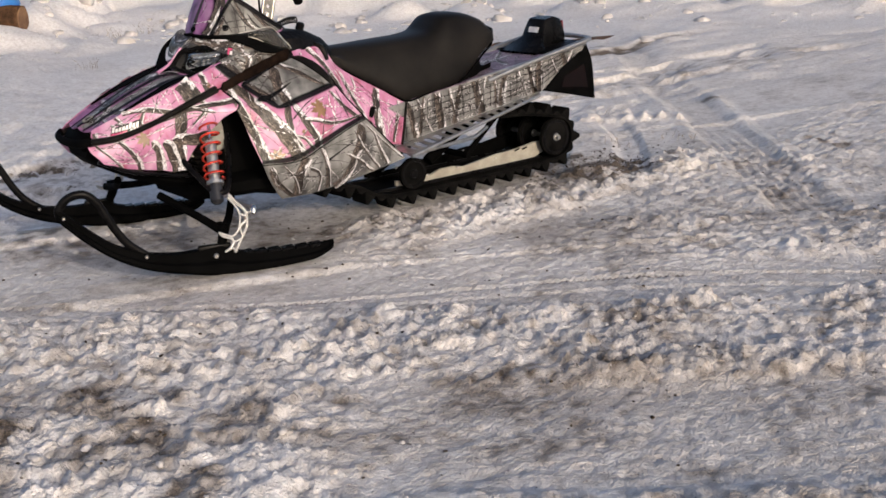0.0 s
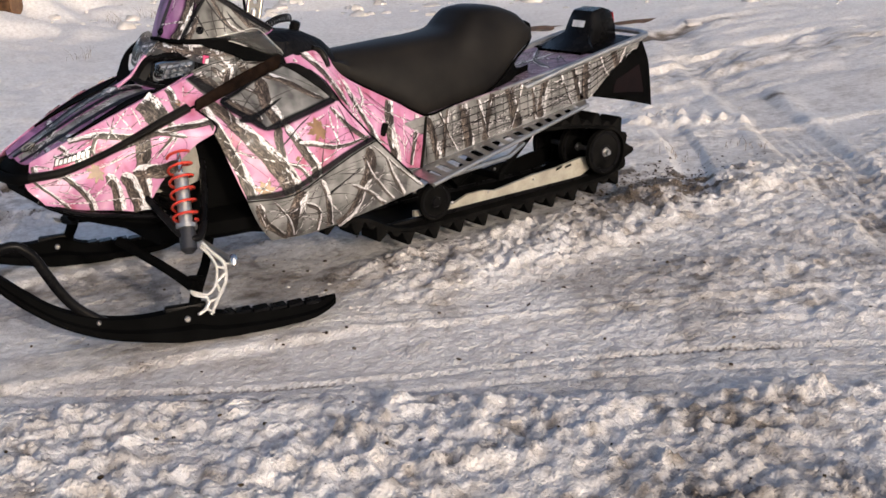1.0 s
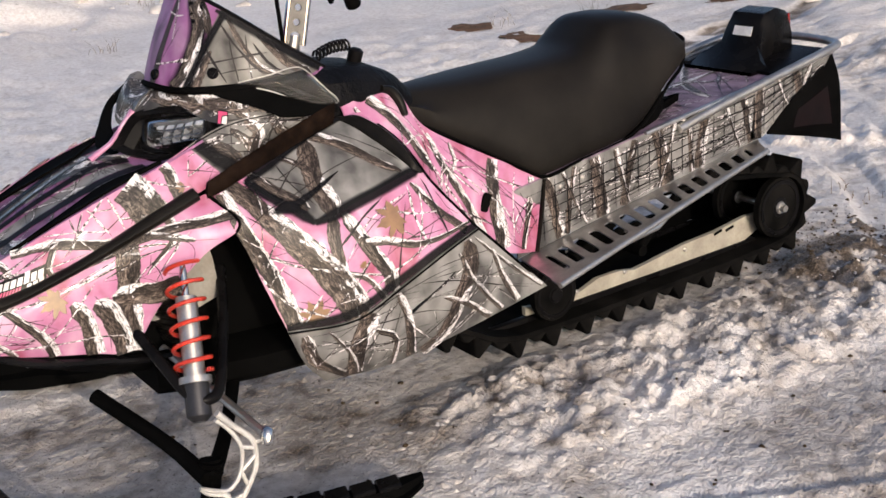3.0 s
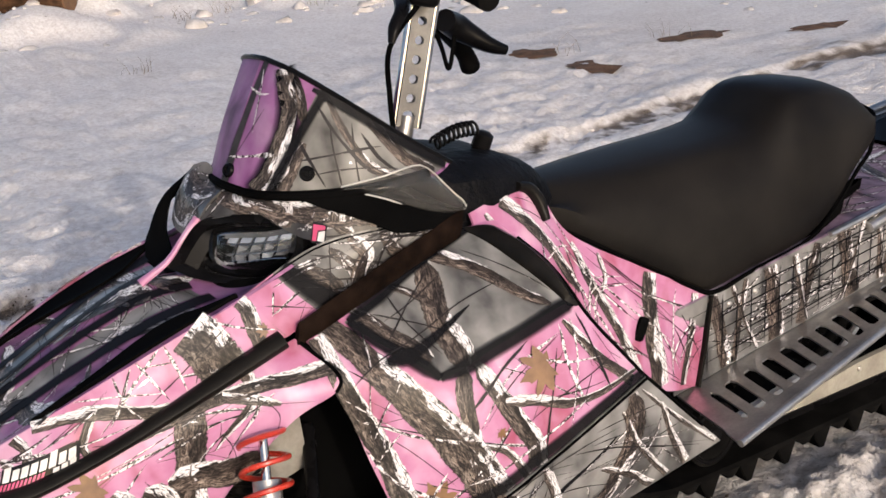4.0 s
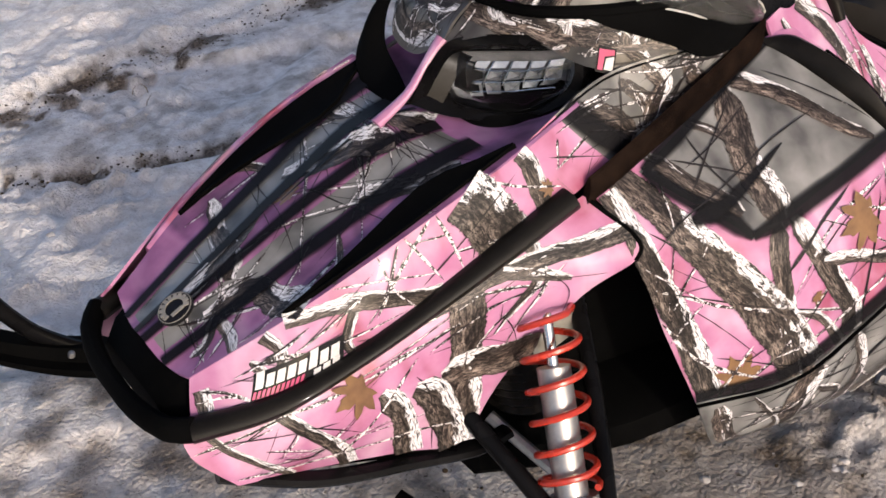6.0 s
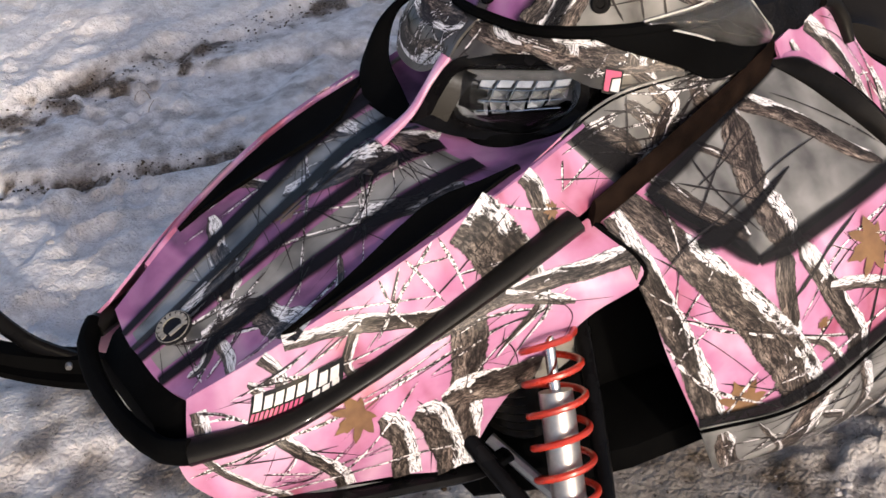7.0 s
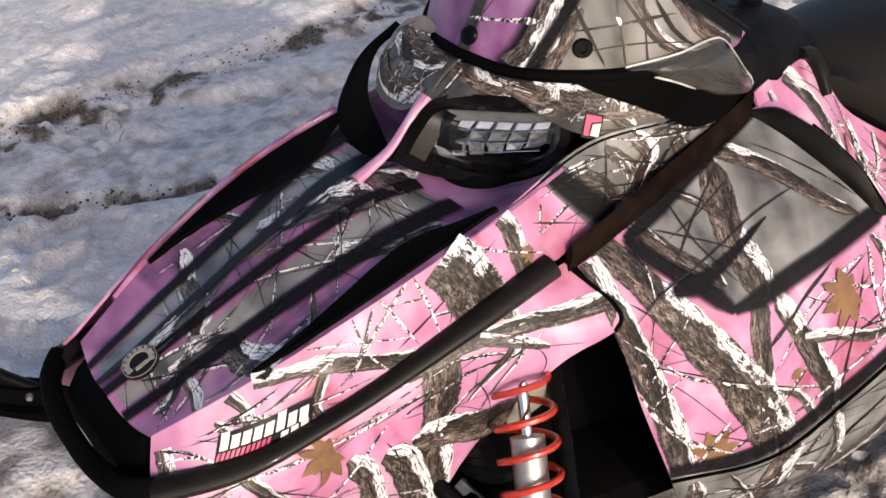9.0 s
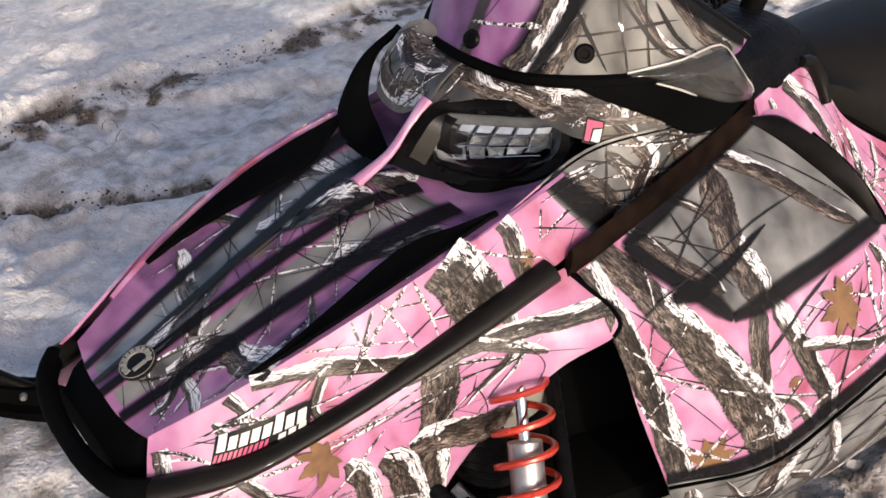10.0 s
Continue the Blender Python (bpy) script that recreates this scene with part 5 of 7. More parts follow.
prints("twig_print", S_LOWER_CHEEK, TWIG_PALE, lower_cheek, [([(0.02, 0.86), (0.25, 0.84), (0.5, 0.86), (0.7, 0.90)], 0.005, 0.004), ([(0.15, 0.1), (0.35, 0.22), (0.6, 0.30)], 0.0035, 0.003), ([(0.3, 0.9), (0.42, 0.6), (0.55, 0.35)], 0.0035, 0.003)], "", 0.3, LIFT * 1.8, True)
twigs(S_LOWER_CHEEK, lower_cheek, 12, 7, 0.0022)
leaf_print(S_LOWER_CHEEK, 0.415, 0.31, 0.042, 100, lower_cheek)
tube("panel_bead", [tuple(at(S_LOWER_CHEEK, 1.0, v)[0]) for v in (0.02, 0.12, 0.22, 0.32, 0.42)], 0.0032, MATTE, lower_cheek, "black edge bead", 6, 3)

# tree prints on the sides
prints("trunk_print", S_SIDE, BARK, side, [([(0.07, 0.0), (0.10, 0.26), (0.12, 0.47), (0.17, 0.67), (0.23, 0.84), (0.29, 1.0)], 0.034, 0.062)], "wide bark print", 0.08)
prints("trunk_print", S_SIDE, BARK_PALE, side, [([(0.17, 0.54), (0.215, 0.70), (0.27, 0.84), (0.33, 1.0)], 0.020, 0.032), ([(0.03, 0.08), (0.005, 0.35), (0.02, 0.62), (0.04, 0.78), (0.04, 0.99)], 0.026, 0.038), ([(0.385, 0.53), (0.39, 0.66), (0.43, 0.83), (0.475, 0.93), (0.46, 1.0)], 0.026, 0.034)], "bark print", 0.12, LIFT * 1.2)
prints("trunk_print", S_SIDE, BARK, side, [([(0.34, 0.52), (0.285, 0.67), (0.27, 0.84), (0.26, 1.0)], 0.026, 0.024), ([(0.74, 0.52), (0.80, 0.68), (0.88, 0.84), (0.93, 0.98)], 0.016, 0.020)], "grey-brown bark print", 0.12)
prints("branch_print", S_SIDE, BARK_PALE, side, [([(0.41, 0.75), (0.53, 0.81), (0.64, 0.88), (0.80, 0.92), (1.0, 0.93)], 0.022, 0.006), ([(0.30, 0.84), (0.37, 0.90), (0.42, 1.0)], 0.010, 0.016)], "pale branch print", 0.15, LIFT * 1.3)
prints("twig_print", S_SIDE, TWIG_PALE, side, [([(0.0, 0.75), (0.05, 0.89), (0.20, 0.99)], 0.005, 0.005), ([(0.17, 0.88), (0.11, 0.94), (0.05, 1.0)], 0.004, 0.005), ([(0.22, 0.93), (0.38, 0.935), (0.54, 0.93), (0.70, 0.90)], 0.0045, 0.0035), ([(0.71, 0.53), (0.67, 0.73), (0.68, 0.9)], 0.006, 0.005), ([(0.0, 0.57), (0.12, 0.75)], 0.002, 0.002), ([(0.55, 0.60), (0.66, 0.70), (0.84, 0.74)], 0.004, 0.003), ([(0.78, 0.52), (0.72, 0.70), (0.60, 0.98)], 0.004, 0.003), ([(0.0, 0.82), (0.10, 0.72)], 0.003, 0.002)], "", 0.3, LIFT * 1.9, True)
prints("twig_print", S_SIDE, TWIG, side, [([(0.29, 0.72), (0.36, 0.665), (0.42, 0.63), (0.58, 0.54)], 0.008, 0.005), ([(0.86, 0.5), (0.80, 0.70), (0.80, 0.95)], 0.006, 0.006), ([(0.50, 0.98), (0.56, 0.86), (0.66, 0.62)], 0.005, 0.003)], "", 0.25, LIFT * 1.7, True)
twigs(S_SIDE, side, 10, 11, 0.0026, 0, 1, 0.55, 1.0)
twigs(S_SIDE, side, 3, 12, 0.0022, 0.0, 0.25, 0.1, 0.8)
leaf_print(S_SIDE, 0.59, 0.69, 0.054, 100, side)
leaf_print(S_SIDE, 0.12, 0.965, 0.045, 20, side)
leaf_print(S_SIDE, 0.36, 0.83, 0.014, 200, side)
edge_v = [(0.14, 0.11), (0.255, 0.53), (0.90, 0.445), (0.71, 0.01)]
inset = panel_print(S_SIDE, [(0.13, 0.10), (0.73, 0.0), (0.90, 0.44), (0.25, 0.54)], GREY, side, "inset_window", "grey window with a soft black border", lift=LIFT * 2.0)
prints("inset_border", S_SIDE, SOFT, inset, [([edge_v[0], (0.19, 0.31), edge_v[1]], 0.030, 0.036), ([edge_v[1], (0.58, 0.50), edge_v[2]], 0.036, 0.036), ([edge_v[0], (0.4, 0.06), edge_v[3]], 0.03, 0.02)], "soft black border", 0.04, LIFT * 4.6)
prints("trunk_print", S_SIDE, BARK, inset, [([(0.50, 0.05), (0.43, 0.19), (0.39, 0.30), (0.37, 0.41), (0.34, 0.52)], 0.038, 0.046), ([(0.54, 0.04), (0.62, 0.21), (0.67, 0.35), (0.74, 0.44)], 0.030, 0.014), ([(0.17, 0.06), (0.215, 0.22), (0.25, 0.34), (0.27, 0.44)], 0.020, 0.026), ([(0.32, 0.05), (0.38, 0.16), (0.41, 0.26)], 0.012, 0.014)], "bark print", 0.12, LIFT * 3.6)
prints("twig_print", S_SIDE, TWIG, inset, [([(0.22, 0.14), (0.34, 0.26), (0.40, 0.40)], 0.004, 0.003), ([(0.30, 0.10), (0.28, 0.26), (0.31, 0.44)], 0.004, 0.003), ([(0.20, 0.30), (0.32, 0.16), (0.50, 0.08)], 0.004, 0.003), ([(0.24, 0.20), (0.36, 0.21), (0.50, 0.14)], 0.003, 0.003), ([(0.62, 0.08), (0.70, 0.24), (0.80, 0.38)], 0.003, 0.003)], "", 0.2, LIFT * 4.2, True)
# The panel's fold is flat here; its shade is painted as wedge and line.
prints("fold_shade", S_SIDE, SOFT, inset, [([(0.15, 0.41), (0.30, 0.37), (0.50, 0.315)], 0.040, 0.006)], "dark wedge painted as the shade of the fold", 0.05, LIFT * 4.8)
prints("fold_line", S_SIDE, TWIG, inset, [([(0.02, 0.53), (0.16, 0.37), (0.41, 0.30), (0.67, 0.27)], 0.0022, 0.0022)], "thin dark line painted along the fold", 0.02, LIFT * 5.2)
R = []
for uo, vo, ui, vi, h in ((0.70, 0.0, 0.695, 0.01, 0.004), (0.85, 0.03, 0.715, 0.05, 0.014), (0.94, 0.08, 0.74, 0.12, 0.020), (0.98, 0.17, 0.76, 0.20, 0.022), (0.985, 0.28, 0.79, 0.30, 0.020), (0.97, 0.38, 0.82, 0.39, 0.014), (0.955, 0.455, 0.85, 0.46, 0.004)):
    po, no, _, _ = at(S_SIDE, uo, vo)
    pi_, ni, _, _ = at(S_SIDE, ui, vi)
    R.append([tuple(po - no * 0.004), tuple(po + no * 0.006), tuple(po * 0.65 + pi_ * 0.35 + no * h), tuple(po * 0.3 + pi_ * 0.7 + no * h * 0.7), tuple(pi_ + ni * 0.004), tuple(pi_ - ni * 0.004)])
dense = [cr([r[k] for r in R], 4) for k in range(6)]
loft("side_scoop", [[tuple(d[i]) for d in dense] for i in range(len(dense[0]))], SATIN, side, "satin black air scoop", 60)
tube("panel_bead", [tuple(at(S_SIDE, 1.0, v)[0]) for v in np.linspace(0.1, 1, 8)] + [tuple(p) for p in S_BELLY[-1, 2::5]], 0.0035, MATTE, side, "black edge bead", 6, 3)
prints("dark_band", S_SIDE, SOFT, side, [([(0.0, 0.99), (0.3, 0.98), (0.6, 0.98), (1.0, 0.985)], 0.030, 0.024)], "soft dark band", 0.04, LIFT * 3)
tube("seam_band", [tuple(at(S_BELLY, u, 0.02)[0] + at(S_BELLY, u, 0.02)[1] * 0.001) for u in np.linspace(0.0, 1, 12)], 0.0045, MATTE, belly, "black seam band", 8, 3, 0.4)
prints("trunk_print", S_BELLY, BARK, belly, [([(0.88, 0.05), (0.78, 0.30), (0.66, 0.55), (0.52, 0.88), (0.40, 1.0)], 0.048, 0.034), ([(0.33, 0.04), (0.22, 0.36), (0.12, 0.98)], 0.044, 0.034), ([(0.05, 0.1), (0.04, 0.5), (0.10, 0.98)], 0.030, 0.022)], "bark print", 0.12)
prints("branch_print", S_BELLY, BARK_PALE, belly, [([(0.47, 0.06), (0.42, 0.45), (0.36, 0.97)], 0.018, 0.024), ([(0.95, 0.30), (0.88, 0.6), (0.86, 0.97)], 0.014, 0.018), ([(0.93, 0.08), (0.95, 0.5), (0.99, 0.95)], 0.008, 0.010), ([(0.58, 0.50), (0.66, 0.72), (0.72, 0.98)], 0.013, 0.016), ([(0.30, 0.30), (0.34, 0.6), (0.28, 0.98)], 0.016, 0.012), ([(0.78, 0.12), (0.74, 0.5), (0.78, 0.97)], 0.011, 0.013), ([(0.14, 0.08), (0.17, 0.5), (0.14, 0.95)], 0.007, 0.011)], "pale branch print", 0.15, LIFT * 1.3)
prints("twig_print", S_BELLY, FADE, belly, [([(0.70, 0.27), (0.55, 0.38), (0.42, 0.44)], 0.003, 0.010)], "dark slash", 0.1)
prints("twig_print", S_BELLY, FADE, belly, [([(0.05, 0.9), (0.20, 0.6), (0.42, 0.1)], 0.004, 0.003), ([(0.10, 0.2), (0.28, 0.5), (0.50, 0.95)], 0.004, 0.003), ([(0.50, 0.95), (0.62, 0.6), (0.82, 0.1)], 0.005, 0.003), ([(0.56, 0.15), (0.70, 0.45), (0.94, 0.9)], 0.004, 0.003), ([(0.34, 0.9), (0.5, 0.7), (0.7, 0.65)], 0.005, 0.003)], "", 0.2, LIFT * 2.0, True)
twigs(S_BELLY, belly, 16, 17, 0.0026)
prints("trunk_print", S_REAR_SIDE, BARK_PALE, rear_side, [([(0.83, 0.02), (0.77, 0.5), (0.74, 0.97)], 0.032, 0.044), ([(0.14, 0.02), (0.22, 0.20), (0.34, 0.42), (0.42, 0.60)], 0.030, 0.024), ([(0.96, 0.05), (0.94, 0.5), (0.89, 0.96)], 0.016, 0.018), ([(0.56, 0.15), (0.53, 0.45), (0.59, 0.70), (0.63, 0.97)], 0.016, 0.024), ([(0.06, 0.05), (0.10, 0.4), (0.2, 0.6)], 0.020, 0.014), ([(0.68, 0.05), (0.65, 0.3), (0.58, 0.5)], 0.012, 0.008)], "bark print", 0.15)
prints("twig_print", S_REAR_SIDE, TWIG_PALE, rear_side, [([(0.30, 0.30), (0.42, 0.55), (0.60, 0.92)], 0.005, 0.004), ([(0.45, 0.1), (0.60, 0.4), (0.86, 0.62)], 0.004, 0.003), ([(0.40, 0.75), (0.55, 0.45), (0.72, 0.20)], 0.004, 0.003), ([(0.90, 0.08), (0.86, 0.5), (0.82, 0.95)], 0.004, 0.003), ([(0.18, 0.5), (0.30, 0.45), (0.5, 0.30)], 0.004, 0.003)], "", 0.3, LIFT * 1.7, True)
twigs(S_REAR_SIDE, rear_side, 16, 19, 0.0026, 0.1, 1.0, 0.0, 1.0)
p, n, du, dv = at(S_REAR_SIDE, 0.71, 0.62)
part("panel_notch", box_bm((0.026, 0.012, 0.05), Matrix.Translation(p) @ pose(0, 0, 0, 0, 25, 0), 0.008), MATTE, rear_side, "black panel notch")
tube("panel_hook", [tuple(at(S_REAR_SIDE, u, v)[0] + at(S_REAR_SIDE, u, v)[1] * 0.006) for u, v in ((0.24, 0.0), (0.31, 0.04), (0.355, 0.12), (0.36, 0.24))], [0.008, 0.012, 0.013, 0.008], SATIN, rear_side, "black rubber hook", 10, 4)
tube("corner_cap", [(1.147, -0.176, 0.508), (1.128, -0.181, 0.41), (1.108, -0.182, 0.322)], 0.010, SATIN, rear_side, "black corner strip", 8, 3, 0.5)

prints("trunk_print", S_UPPER_SIDE, BARK, upper_side, [([(0.20, 0.1), (0.28, 0.5), (0.30, 0.95)], 0.022, 0.026), ([(0.50, 0.05), (0.52, 0.42), (0.46, 0.62), (0.36, 0.95)], 0.022, 0.024), ([(0.66, 0.1), (0.64, 0.5), (0.68, 0.95)], 0.022, 0.020), ([(0.38, 0.15), (0.42, 0.5), (0.50, 0.95)], 0.016, 0.020), ([(0.80, 0.1), (0.82, 0.6), (0.80, 0.95)], 0.018, 0.014)], "bark print", 0.15)
panel_print(S_UPPER_SIDE, [(0.0, 0.0), (0.14, 0.0), (0.17, 1.0), (0.0, 1.0)], PINK, upper_side, "pink_print", "pink printed corner", lift=LIFT * 1.0)
prints("dark_band", S_UPPER_SIDE, SOFT, upper_side, [([(0.18, 0.02), (0.21, 0.5), (0.25, 1.0)], 0.040, 0.050)], "dark printed band", 0.04, LIFT * 2.4)
prints("twig_print", S_UPPER_SIDE, FADE, upper_side, [([(0.22, 0.95), (0.34, 0.5), (0.40, 0.05)], 0.004, 0.003), ([(0.30, 0.1), (0.44, 0.4), (0.60, 0.9)], 0.004, 0.003), ([(0.48, 0.95), (0.56, 0.6), (0.72, 0.1)], 0.005, 0.003), ([(0.60, 0.1), (0.74, 0.5), (0.92, 0.8)], 0.004, 0.003), ([(0.18, 0.3), (0.34, 0.7), (0.46, 0.95)], 0.004, 0.003)], "", 0.2, LIFT * 2.0, True)
twigs(S_UPPER_SIDE, upper_side, 12, 23, 0.0026)
tube("panel_gap", [tuple(at(S_UPPER_SIDE, u, 0.03 + 0.05 * u)[0]) for u in np.linspace(0.02, 0.75, 8)], 0.0015, MATTE, upper_side, "black panel gap", 6, 2)
# small square mark: plain shapes
p, n, du, dv = at(G_BROW, 0.70, 0.86)
dz = np.cross(du, n) * -1
sq = [(-0.011, -0.013), (0.009, -0.016), (0.011, 0.012), (-0.009, 0.016)]
mk = mesh("square_mark", *plate_data([(a * 1.15, b * 1.15) for a, b in sq], p + n * 0.003, du, dz, 0.002), FADE, brow, "small black, pink and white mark", smooth=False)
mesh("mark_field", *plate_data([(-0.010, -0.012), (-0.004, -0.013), (-0.002, 0.004), (0.010, 0.006), (0.010, 0.012), (-0.009, 0.014)], p + n * 0.0042, du, dz, 0.002), HOTPINK, mk, smooth=False)
mesh("mark_field", *plate_data([(-0.002, -0.012), (0.0085, -0.014), (0.010, 0.004), (0.0, 0.002)], p + n * 0.0042, du, dz, 0.002), WHITE, mk, smooth=False)
prints("trunk_print", G_BROW, BARK, brow, [([(0.0, 0.35), (0.3, 0.40), (0.60, 0.5), (0.99, 0.5)], 0.03, 0.035), ([(0.6, 0.2), (0.72, 0.5), (0.85, 0.9)], 0.014, 0.02), ([(0.35, 0.75), (0.55, 0.8)], 0.016, 0.02)], "bark print")
prints("branch_print", G_BROW, BARK_PALE, brow, [([(0.10, 0.1), (0.20, 0.5), (0.34, 0.9)], 0.024, 0.026), ([(0.45, 0.1), (0.50, 0.5), (0.48, 0.95)], 0.026, 0.024), ([(0.80, 0.1), (0.78, 0.6), (0.88, 0.95)], 0.024, 0.02)], "pale branch print", 0.15, LIFT * 1.3)
twigs(G_BROW, brow, 14, 29, 0.0022)

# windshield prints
panel_print(S_SHIELD, [(0.385, 0.01), (0.99, 0.02), (0.97, 0.97), (0.31, 0.97)], GREY_DIM, shield, "grey_print", "grey printed windshield side", lift=LIFT * 0.8)
prints("dark_band", S_SHIELD, SOFT, shield, [([(0.41, 0.0), (0.37, 0.41), (0.31, 0.97)], 0.018, 0.022)], "dark printed band", 0.05, LIFT * 2.4)
prints("trunk_print", S_SHIELD, BARK_PALE, shield, [([(0.18, 0.02), (0.28, 0.21), (0.31, 0.46), (0.29, 0.75), (0.25, 0.97)], 0.022, 0.030)], "bark print", 0.25, LIFT * 1.2)
prints("trunk_print", S_SHIELD, BARK, shield, [([(0.42, 0.05), (0.56, 0.30), (0.70, 0.55), (0.86, 0.80)], 0.010, 0.014), ([(0.34, 0.97), (0.38, 0.70), (0.40, 0.45)], 0.030, 0.012), ([(0.62, 0.03), (0.78, 0.25), (0.97, 0.5)], 0.018, 0.022), ([(0.24, 0.02), (0.33, 0.16), (0.37, 0.30)], 0.022, 0.012)], "bark print", 0.15, LIFT * 1.6)
prints("branch_print", S_SHIELD, TWIG_PALE, shield, [([(0.0, 0.74), (0.14, 0.68), (0.30, 0.60)], 0.004, 0.007), ([(0.0, 0.20), (0.08, 0.22), (0.16, 0.2)], 0.003, 0.004), ([(0.05, 0.06), (0.10, 0.27), (0.13, 0.5)], 0.003, 0.003)], "pale branch print", 0.4, LIFT * 1.5)
prints("dark_band", S_SHIELD, SOFT, shield, [([(0.36, 0.05), (0.62, 0.05), (0.98, 0.10)], 0.020, 0.034)], "dark printed rear edge", 0.05, LIFT * 3.0)
prints("dark_band", S_SHIELD, SOFT, shield, [([(0.20, 0.0), (0.29, 0.22), (0.31, 0.46), (0.29, 0.75), (0.25, 1.0)], 0.050, 0.060)], "dark printed band", 0.05, LIFT * 0.6)
prints("dark_band", S_SHIELD, HAZE, shield, [([(0.05, 0.0), (0.03, 0.5), (0.02, 1.0)], 0.020, 0.024)], "soft grey printed band", 0.05, LIFT * 0.7)
prints("twig_print", S_SHIELD, FADE, shield, [([(0.39, 0.13), (0.57, 0.32), (0.73, 0.68)], 0.006, 0.008), ([(0.40, 0.62), (0.53, 0.57), (0.70, 0.25)], 0.005, 0.004), ([(0.37, 0.42), (0.47, 0.63), (0.53, 0.90)], 0.006, 0.005), ([(0.46, 0.2), (0.56, 0.5), (0.60, 0.9)], 0.004, 0.004),
                                             ([(0.55, 0.15), (0.64, 0.5), (0.68, 0.9)], 0.004, 0.004), ([(0.42, 0.8), (0.6, 0.55), (0.8, 0.5)], 0.003, 0.003), ([(0.0, 0.9), (0.08, 0.6), (0.16, 0.3)], 0.002, 0.002), ([(0.6, 0.2), (0.7, 0.45), (0.84, 0.6)], 0.008, 0.006)], "", 0.3, LIFT * 2.0, True)

# black hood surround under the headlights
loft("lamp_surround", [half_ring(x, [(0, z0), (w * 0.9, z0), (w, (z0 + z1) / 2), (w * 0.8, z1 - 0.006), (0, z1)]) for x, w, z0, z1 in ((0.17, 0.12, 0.68, 0.735), (0.20, 0.13, 0.68, 0.745), (0.26, 0.13, 0.68, 0.760), (0.34, 0.13, 0.68, 0.780))], MATTE, sled, "black headlight surround")
nb = [(0.070, CY + 0.004, 0.752), (0.120, CY + 0.004, 0.778), (0.150, CY + 0.004, 0.810), (0.180, CY + 0.004, 0.838)]
tube("lamp_divider", nb, [0.010, 0.007, 0.006, 0.010], PINK, sled, "pink strip between the headlights", 10, 3, 0.7)

# seat
rings = []
for x, wb, wt, zb, zt in ((0.80, 0.110, 0.06, 0.700, 0.762), (0.86, 0.130, 0.075, 0.680, 0.770), (0.98, 0.155, 0.10, 0.608, 0.774), (1.10, 0.185, 0.110, 0.538, 0.778), (1.16, 0.193, 0.112, 0.512, 0.780),
                         (1.28, 0.188, 0.114, 0.528, 0.784), (1.37, 0.184, 0.113, 0.536, 0.796), (1.415, 0.182, 0.110, 0.542, 0.826), (1.455, 0.180, 0.108, 0.552, 0.858), (1.51, 0.176, 0.108, 0.575, 0.866), (1.57, 0.170, 0.108, 0.620, 0.861), (1.63, 0.158, 0.106, 0.665, 0.848),
                         (1.685, 0.146, 0.106, 0.695, 0.824), (1.722, 0.132, 0.100, 0.712, 0.792), (1.738, 0.112, 0.085, 0.722, 0.762), (1.745, 0.070, 0.050, 0.732, 0.750)):
    h = zt - zb
    rings.append(half_ring(x, [(0, zb), (wb * 0.95, zb), (wb, zb + 0.012), (wb * 0.985, zb + 0.05), ((wb + wt) / 2 + 0.012, zb + h * 0.62), (wt + 0.012, zt - 0.028), (wt * 0.85, zt - 0.010), (wt * 0.45, zt - 0.002), (0, zt)]))
R2 = [list(map(np.array, r)) for r in rings]
dense = []
for k in range(len(R2[0])):
    dense.append(cr([r[k] for r in R2], 4))
rings = [[tuple(d[i]) for d in dense] for i in range(len(dense[0]))]
loft("seat", rings, SEATMAT, sled, "black vinyl seat with a raised rear", 50)
piping = [(0.80, CY - 0.112, 0.712), (0.86, CY - 0.133, 0.684), (0.98, CY - 0.158, 0.609), (1.10, CY - 0.188, 0.537), (1.16, CY - 0.196, 0.511), (1.28, CY - 0.190, 0.527), (1.43, CY - 0.184, 0.545), (1.51, CY - 0.178, 0.574), (1.57, CY - 0.172, 0.619), (1.63, CY - 0.160, 0.664), (1.685, CY - 0.148, 0.694), (1.738, CY - 0.113, 0.722)]
tube("seat_piping", piping, 0.005, MATTE, sled, "black seat piping", 6, 3)
rings = []
for x, w, zb, zt in ((1.43, 0.176, 0.53, 0.60), (1.53, 0.170, 0.545, 0.63), (1.60, 0.150, 0.555, 0.665), (1.645, 0.120, 0.565, 0.68), (1.66, 0.110, 0.57, 0.60), (1.74, 0.090, 0.58, 0.592)):
    rings.append(half_ring(x, [(0, zb), (w * 0.95, zb), (w, zb + 0.03), (w * 0.9, zt - 0.02), (w * 0.7, zt), (0, zt)]))
loft("seat_base", rings, MATTE, sled, "black plastic seat base")

# tunnel
TZ = lambda x: 0.508 + (x - 1.14) * 0.125
bm = bmesh.new()
prof = [(1.05, 0.315), (1.97, 0.452), (2.24, 0.612), (2.27, TZ(2.27)), (1.05, TZ(1.05))]
V, F = [], []
for y, t in ((CY - 0.197, 0), (CY - 0.193, 0)):
    V += [(x, y, z) for x, z in prof]
k = len(prof)
F = [list(range(k)), [k + i for i in range(k)][::-1]] + [[i, k + i, k + (i + 1) % k, (i + 1) % k] for i in range(k)]
tun_l = mesh("tunnel_side", V, F, GREY, sled, "grey tree-print tunnel side with black grid lines", smooth=False)
mesh("tunnel_side", flip(V), [f[::-1] for f in F], GREY, sled, smooth=False)
